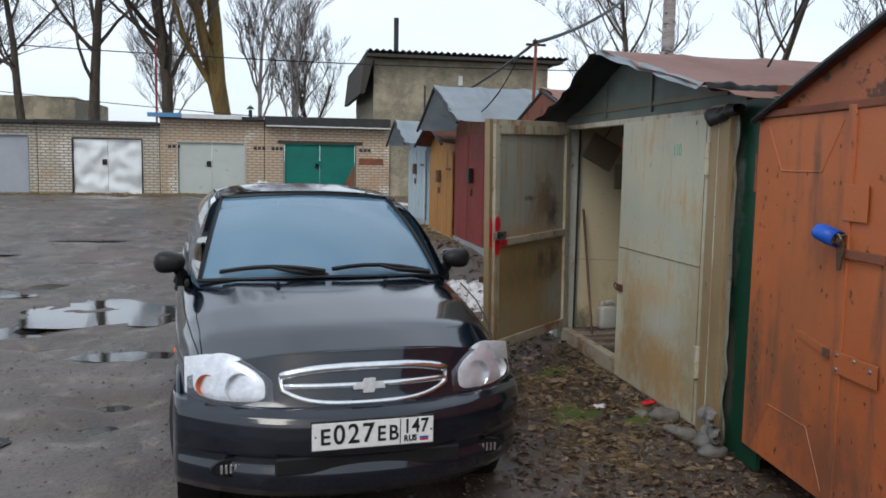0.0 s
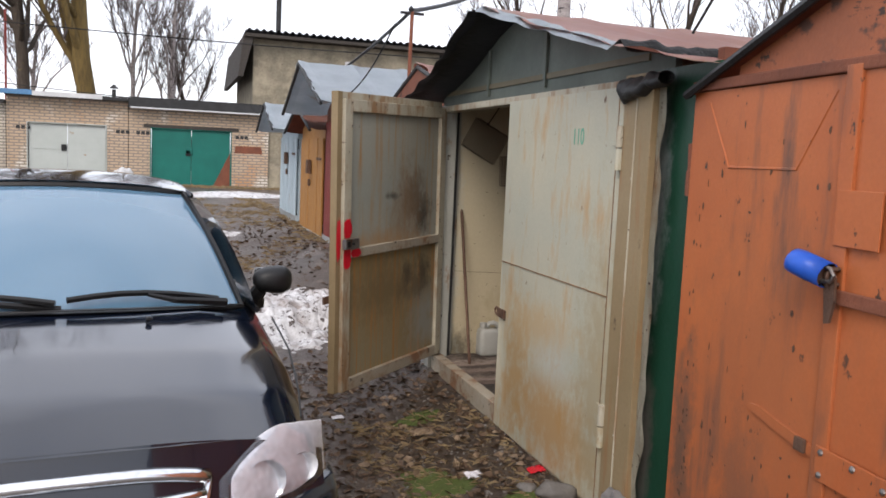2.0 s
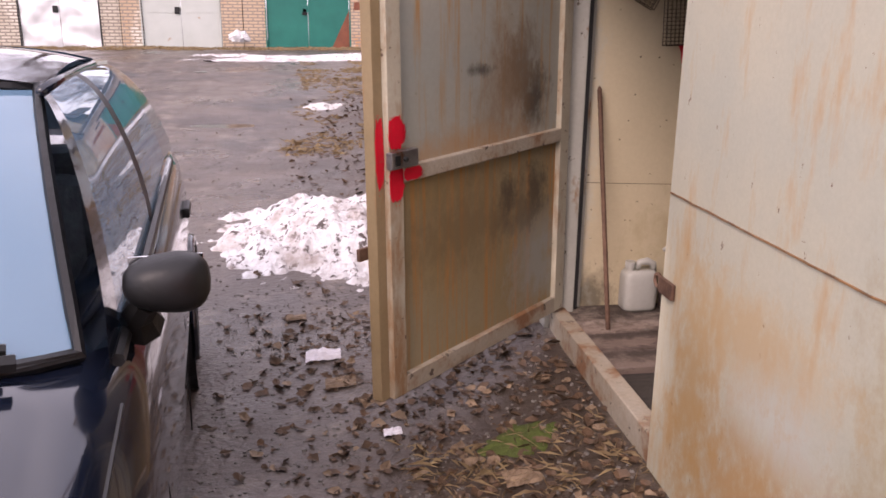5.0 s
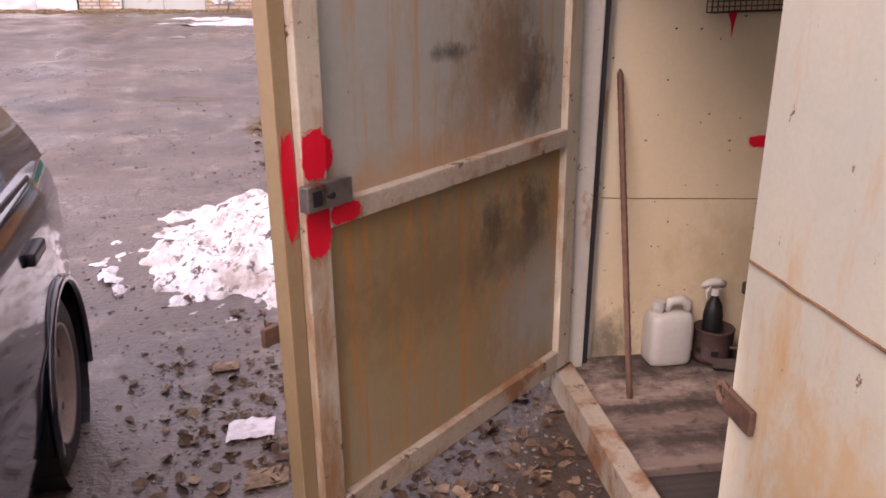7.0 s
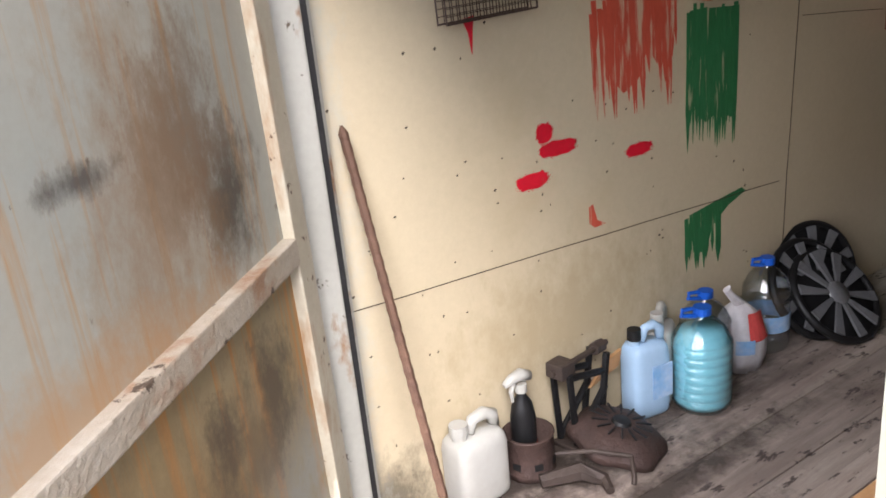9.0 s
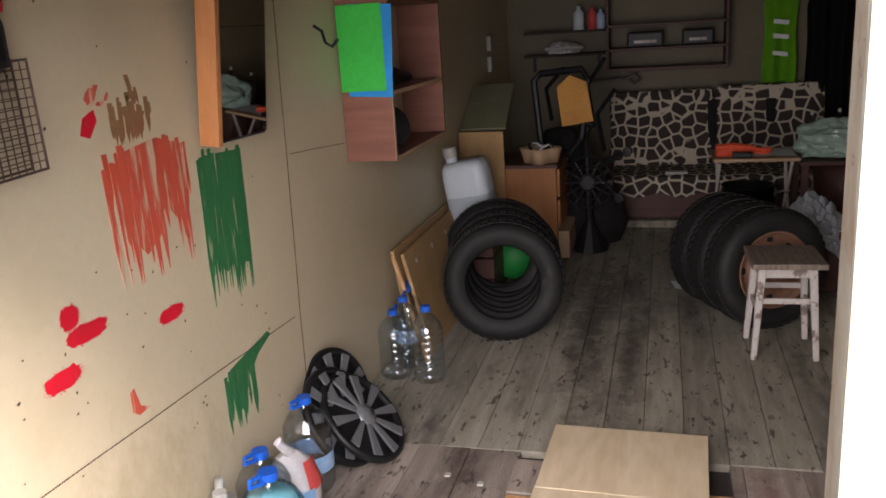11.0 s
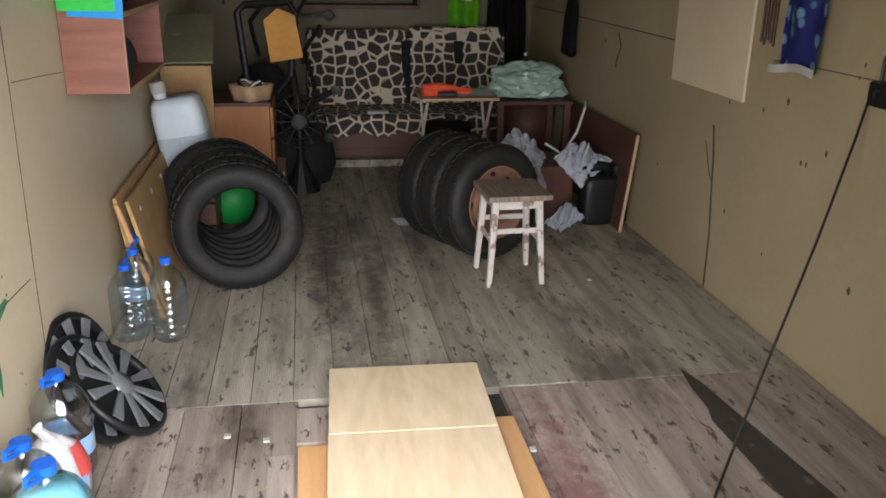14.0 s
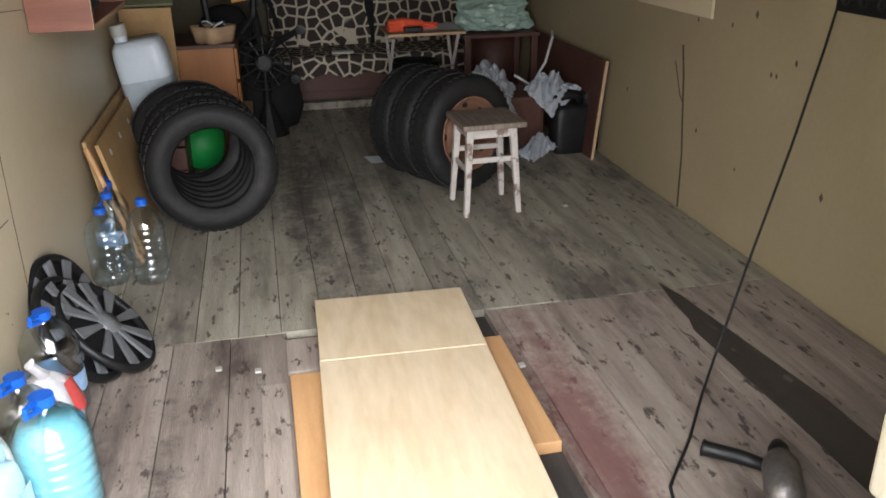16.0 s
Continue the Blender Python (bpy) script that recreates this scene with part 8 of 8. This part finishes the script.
def scatter(name, n, area, size, shape, material, label, category, seed, keep=None):
    """Many small pieces of one kind lying on the ground."""
    r = random.Random(seed)
    verts, faces = [], []
    for k in range(n):
        x, y = r.uniform(area[0], area[1]), r.uniform(area[2], area[3])
        if keep and not keep(x, y, r):
            continue
        s, a = r.uniform(*size), r.uniform(0, math.tau)
        z = ground_z(x, y)
        c, sn = math.cos(a), math.sin(a)
        base = len(verts)
        vs, fs = shape(r)
        for px, py, pz in vs:
            verts.append((x + (px * c - py * sn) * s, y + (px * sn + py * c) * s, z + pz * s))
        faces += [tuple(base + i for i in f) for f in fs]
    me = bpy.data.meshes.new(name)
    me.from_pydata(verts, [], faces)
    me.materials.append(M[material])
    ob = new(name, me)
    return tagged(ob, label, category, kind="stuff")


def leaf_shape(r):
    t, k = r.uniform(0.0, 0.6), r.uniform(-0.3, 0.5)
    n = r.choice((5, 7, 9))
    v = []
    for i in range(n):
        a = i * math.tau / n
        d = r.uniform(0.35, 1.05)
        v.append((d * math.cos(a), d * 0.65 * math.sin(a), 0.08 + t * max(0.0, math.sin(a)) + k * 0.5 * max(0.0, math.cos(a)) + r.uniform(0, 0.15)))
    return v + [(0, 0, 0.06)], [(n, i, (i + 1) % n) for i in range(n)]


def pebble_shape(r):
    h = r.uniform(0.25, 0.6)
    ring = [(math.cos(i * math.tau / 6) * r.uniform(0.7, 1.1), math.sin(i * math.tau / 6) * r.uniform(0.6, 1.0), -0.2) for i in range(6)]
    up = [(x * 0.6, y * 0.6, h) for x, y, z in ring]
    return ring + up, [(i, (i + 1) % 6, 6 + (i + 1) % 6, 6 + i) for i in range(6)] + [tuple(range(6, 12))]


def blade_shape(r):
    v, f = [], []
    for k in range(7):
        a, l, b = r.uniform(0, math.tau), r.uniform(0.3, 1.0), r.uniform(0.4, 1.3)
        i = len(v)
        c, s = math.cos(a), math.sin(a)
        ox, oy = r.uniform(-0.5, 0.5), r.uniform(-0.5, 0.5)
        v += [(ox - 0.016 * s, oy + 0.016 * c, 0), (ox + 0.016 * s, oy - 0.016 * c, 0), (ox + c * b * 0.5, oy + s * b * 0.5, l * 0.30), (ox + c * b, oy + s * b, l * 0.12 + 0.2 * r.random())]
        f += [(i, i + 1, i + 2), (i + 1, i + 3, i + 2)]
    return v, f


def near_front(x, y, r):
    return r.random() < smooth_step(0.6, 1.7, x) and not (x > 2.30 and 4.4 < y)


scatter("dead_leaves", 3600, (0.7, 2.5, 3.4, 7.6), (0.010, 0.040), leaf_shape, "leaf_a", "brown dead leaves on the wet ground", "leaves", 1, near_front)
scatter("dead_leaves", 900, (0.7, 2.5, 3.4, 7.6), (0.008, 0.045), leaf_shape, "leaf_b", "pale dead leaves on the wet ground", "leaves", 2, near_front)
scatter("dead_leaves", 1300, (0.8, 2.4, 7.6, 16.0), (0.02, 0.055), leaf_shape, "leaf_a", "brown dead leaves along the sheds", "leaves", 3, lambda x, y, r: r.random() < smooth_step(0.7, 2.0, x))
scatter("gravel", 9000, (-5.0, 2.3, 1.5, 12.0), (0.004, 0.013), pebble_shape, "stone", "fine wet gravel in the mud", "gravel", 4)
scatter("gravel", 2600, (0.8, 2.3, 3.2, 8.0), (0.004, 0.013), pebble_shape, "stone", "fine wet gravel before the garage", "gravel", 5)
scatter("mud_clods", 2000, (-6.0, 1.2, 2.0, 16.0), (0.005, 0.021), pebble_shape, "mud", "small clods of wet mud", "mud", 6)
scatter("dry_grass", 260, (1.5, 2.3, 4.2, 6.2), (0.04, 0.09), blade_shape, "dry_grass", "flattened dry grass before the garage", "grass", 7, near_front)
scatter("dry_grass", 1600, (0.9, 2.5, 12.0, 21.5), (0.05, 0.14), blade_shape, "dry_grass", "dry grass tufts along the sheds", "grass", 8, lambda x, y, r: noise.noise((x * 1.3, y * 0.7, 4)) + 0.5 * (x - 1.7) > r.uniform(-0.2, 0.4))
scatter("dry_grass", 900, (-8, 4, 26.0, 27.3), (0.06, 0.2), blade_shape, "dry_grass", "dry grass at the foot of the brick garages", "grass", 9)


def rock(m, s, label, seed):
    bm = bmesh.new()
    bmesh.ops.create_icosphere(bm, subdivisions=3, radius=1)
    for v in bm.verts:
        v.co *= 1 + 0.25 * noise.noise(v.co * 1.5 + Vector((seed, 0, 0)))
        v.co = Vector((v.co.x * s[0], v.co.y * s[1], v.co.z * s[2]))
    ob = part("rock", bm, "stone", smooth=True)
    ob.matrix_world = m
    return tagged(ob, label, "rock", "rocks by the door post")


for x, y, s in ((2.22, 4.83, 0.09), (2.20, 4.52, 0.07), (2.28, 4.40, 0.10), (2.16, 4.62, 0.05), (2.25, 4.30, 0.08), (2.13, 4.95, 0.05)):
    rock(pose(x, y, ground_z(x, y) + s * 0.2, 0, 0, x * 400), (s, s * 0.8, s * 0.55), "grey wet rock by the door post", x * 9)


def litter(x, y, s, material, label, seed):
    z = ground_z(x, y) + 0.008
    bm = sheet(lambda u, v: (x + (u - 0.5) * s, y + (v - 0.5) * s * 0.8 + 0.2 * s * u, z + 0.2 * s * abs(noise.noise((u * 3 + seed, v * 3, 0)))), 8, 8)
    return tagged(part("litter", bm, material), label, "litter")


litter(1.98, 5.24, 0.10, "paper", "crumpled white paper on moss", 1)
litter(2.25, 5.12, 0.09, "red_spray", "torn red wrapper on the ground", 2)
litter(1.50, 6.30, 0.07, "paper", "small crumpled white paper by the door", 3)
litter(1.25, 7.05, 0.16, "paper", "flattened pale plastic scrap on mud", 4)
litter(1.12, 7.55, 0.10, "leaf_b", "pale wet scrap on mud", 5)
litter(1.32, 6.75, 0.13, "leaf_b", "pale wet cardboard scrap on mud", 6)
litter(1.9, 5.9, 0.13, "leaf_b", "large pale maple leaf on the ground", 7)
for x, y, z, h in ((2.27, 4.36, 0.20, 0.09), (2.28, 4.33, 0.11, 0.09)):
    bm = solid(sheet(lambda u, v: (x - 0.05 * math.sin(u * 3) + 0.04 * noise.noise((u * 3, v * 2, 1)), y + 0.16 * (v - 0.5) + 0.03 * noise.noise((u * 3, 2, v)), z + h * (u - 0.5) + 0.03 * noise.noise((u * 4, v * 4, 0))), 12, 10), 0.002)
    tagged(part("torn_sheet", bm, "old_sheet"), "torn white plastic sheet by the door post", "litter")


# ---- trees ----
def tree(name, x, y, z0, h, r0, seed, trunk_m, twig_m, label, spread=0.68, levels=4, limbs=12, fork=0.0):
    rr = random.Random(seed)
    th = thing(name, pose(x, y, z0), label, "tree")
    wood, twigs = bmesh.new(), bmesh.new()

    def grow(p, d, length, rad, level):
        n = 5 if level < 2 else 4
        pts, q, dd = [p], p.copy(), d.copy()
        for i in range(n):
            dd = (dd + Vector((rr.uniform(-1, 1), rr.uniform(-1, 1), rr.uniform(-0.4, 0.9))) * (0.10 if level == 0 else 0.20)).normalized()
            q = q + dd * length / n
            pts.append(q.copy())
        radii = [max(0.006, rad * (1 - 0.62 * i / n)) for i in range(n + 1)]
        sweep(pts, radii, 9 if level == 0 else (6 if level == 1 else 3), wood if level < 2 else twigs, False, False)
        if level >= levels:
            return
        kids = limbs if level == 0 else (6 if level < 3 else 5)
        for k in range(kids):
            f = rr.uniform(0.30 if level == 0 else 0.2, 1.0)
            i = min(n - 1, int(f * n))
            at = pts[i].lerp(pts[i + 1], f * n - i)
            axis = Vector((rr.uniform(-1, 1), rr.uniform(-1, 1), rr.uniform(-0.1, 0.5))).normalized()
            nd = (dd * (1 - spread) + axis * spread + Vector((0, 0, 0.08 if level == 0 else 0.16))).normalized()
            grow(at, nd, length * rr.uniform(0.34, 0.56), max(0.008, radii[i] * rr.uniform(0.35, 0.6)), level + 1)

    grow(Vector((0, 0, -0.2)), Vector((0, 0, 1)), h * 0.8, r0, 0)
    if fork:
        grow(Vector((0, 0, h * 0.12)), Vector((fork, 0, 1)).normalized(), h * 0.7, r0 * 0.75, 0)
    part("trunk", wood, trunk_m, th, smooth=True)
    crown = part("crown", twigs, twig_m, th)
    crown["kind"] = "stuff"
    return th


tree("tree", -10.0, 36, 0.4, 12, 0.20, 1, "bark", "twig", "bare dark tree behind the brick garages")
tree("tree", -7.75, 36, 0.4, 14, 0.26, 2, "bark", "twig", "tall bare dark tree with lopped limbs")
tree("tree", -4.5, 36, 0.4, 14, 0.28, 3, "bark", "twig", "tall bare dark tree behind the pale garage")
tree("tree", -2.25, 36, 0.4, 14, 0.42, 4, "moss_bark", "twig", "thick mossy forked tree trunk without leaves", 0.5, 4, 10, -0.16)
tree("tree", 0.35, 42, 0.4, 10.0, 0.16, 5, "birch", "twig", "bare birch with a fine reddish crown", 0.42, 4, 13)
tree("tree", -1.3, 44, 0.4, 10.5, 0.15, 6, "birch", "twig", "bare pale birch far behind the garages", 0.38, 4, 13)
tree("tree", 1.5, 45, 0.4, 8.5, 0.14, 7, "bark", "twig", "small bare tree far behind the garages", 0.45, 4, 12)
tree("tree", -12.5, 38, 0.4, 12, 0.22, 8, "bark", "twig", "bare dark tree at the yard corner")
tree("tree", 14.5, 24, 0.4, 9.5, 0.16, 9, "bark", "twig", "bare bushy tree behind the sheds", 0.5, 4, 12)
tree("tree", 18.0, 23, 0.4, 9.0, 0.16, 10, "bark", "twig", "bare grey tree behind the sheds", 0.5, 4, 12)
tree("tree", 12.0, 28, 0.4, 9.0, 0.15, 12, "bark", "twig", "bare thin tree beyond the storehouse", 0.5, 4, 12)
tree("tree", -6.0, 48, 0.4, 9.5, 0.14, 14, "birch", "twig", "distant bare birch behind the garages", 0.42, 4, 12)

# ---- poles and cables ----
pl = thing("utility_pole", pose(6.6, 14.2, 0.3), "grey wooden utility pole behind the sheds", "pole")
part("shaft", sweep([(0, 0, 0), (0, 0, 8.2)], [0.12, 0.09], 10), "birch", pl)
pipe_pole = thing("cable_mast", pose(2.61, 9.05, 2.25), "thin rusty pipe mast on a shed roof", "mast")
part("pipe", sweep([(0, 0, -0.2), (0.01, 0, 0.62)], 0.018, 8), "rust", pipe_pole)
part("cross_bar", sweep([(-0.10, 0, 0.60), (0.12, 0, 0.60)], 0.014, 6), "dark_tin", pipe_pole)
part("insulator", lathe([(0.02, 0), (0.03, 0.03), (0.0, 0.06)], 10, None, Matrix.Translation((0, 0, 0.61))), "dark_tin", pipe_pole)


def wire(a, b, sag, r, label, n=16):
    a, b = Vector(a), Vector(b)
    pts = []
    for k in range(n + 1):
        t = k / n
        p = a.lerp(b, t)
        p.z -= sag * 4 * t * (1 - t)
        pts.append(p)
    return tagged(part("overhead_cable", sweep(pts, r, 5), "ink"), label, "cable")


wire((2.61, 9.05, 2.87), (6.55, 14.1, 5.3), 0.25, 0.022, "thick black overhead cable from mast to pole")
wire((2.61, 9.05, 2.87), (2.95, 17.2, 2.75), 0.10, 0.018, "thick black overhead cable along the sheds")
wire((6.6, 14.2, 5.3), (4.2, 1.0, 4.6), 0.3, 0.022, "thick black overhead cable over the garages")
wire((-16, 25, 4.9), (14, 25, 4.6), 0.35, 0.016, "thin wire stretched across the yard")
wire((-16, 33, 4.4), (2.0, 30, 2.9), 0.15, 0.014, "thin wire over the far garages")
wire((2.55, 9.4, 2.80), (2.3, 10.6, 2.15), 0.12, 0.008, "loose thin wire hanging from the mast")
wire((3.0, 5.2, 2.22), (3.2, 4.4, 3.7), 0.1, 0.008, "thin wire rising from the red roof")
vp = thing("vent_pipe", pose(2.75, 17.0, 1.9), "thin rusty vent pipe on a shed", "pipe")
part("pipe", sweep([(0, 0, -0.3), (0, 0, 1.2)], 0.02, 8), "dark_tin", vp)
mast = thing("red_mast", pose(-4.3, 30.5, 2.5), "thin dark red mast on the brick garages", "mast")
part("pipe", sweep([(0, 0, 0), (0, 0, 3.0)], 0.035, 8), "red_paint", mast)
crumpled("sack", pose(-0.72, FY - 0.55, GZ + 0.14, 0, 0, 20), (0.26, 0.20, 0.18), "white_board", "lumpy white sack lying by the brick garages", "sack", 21)
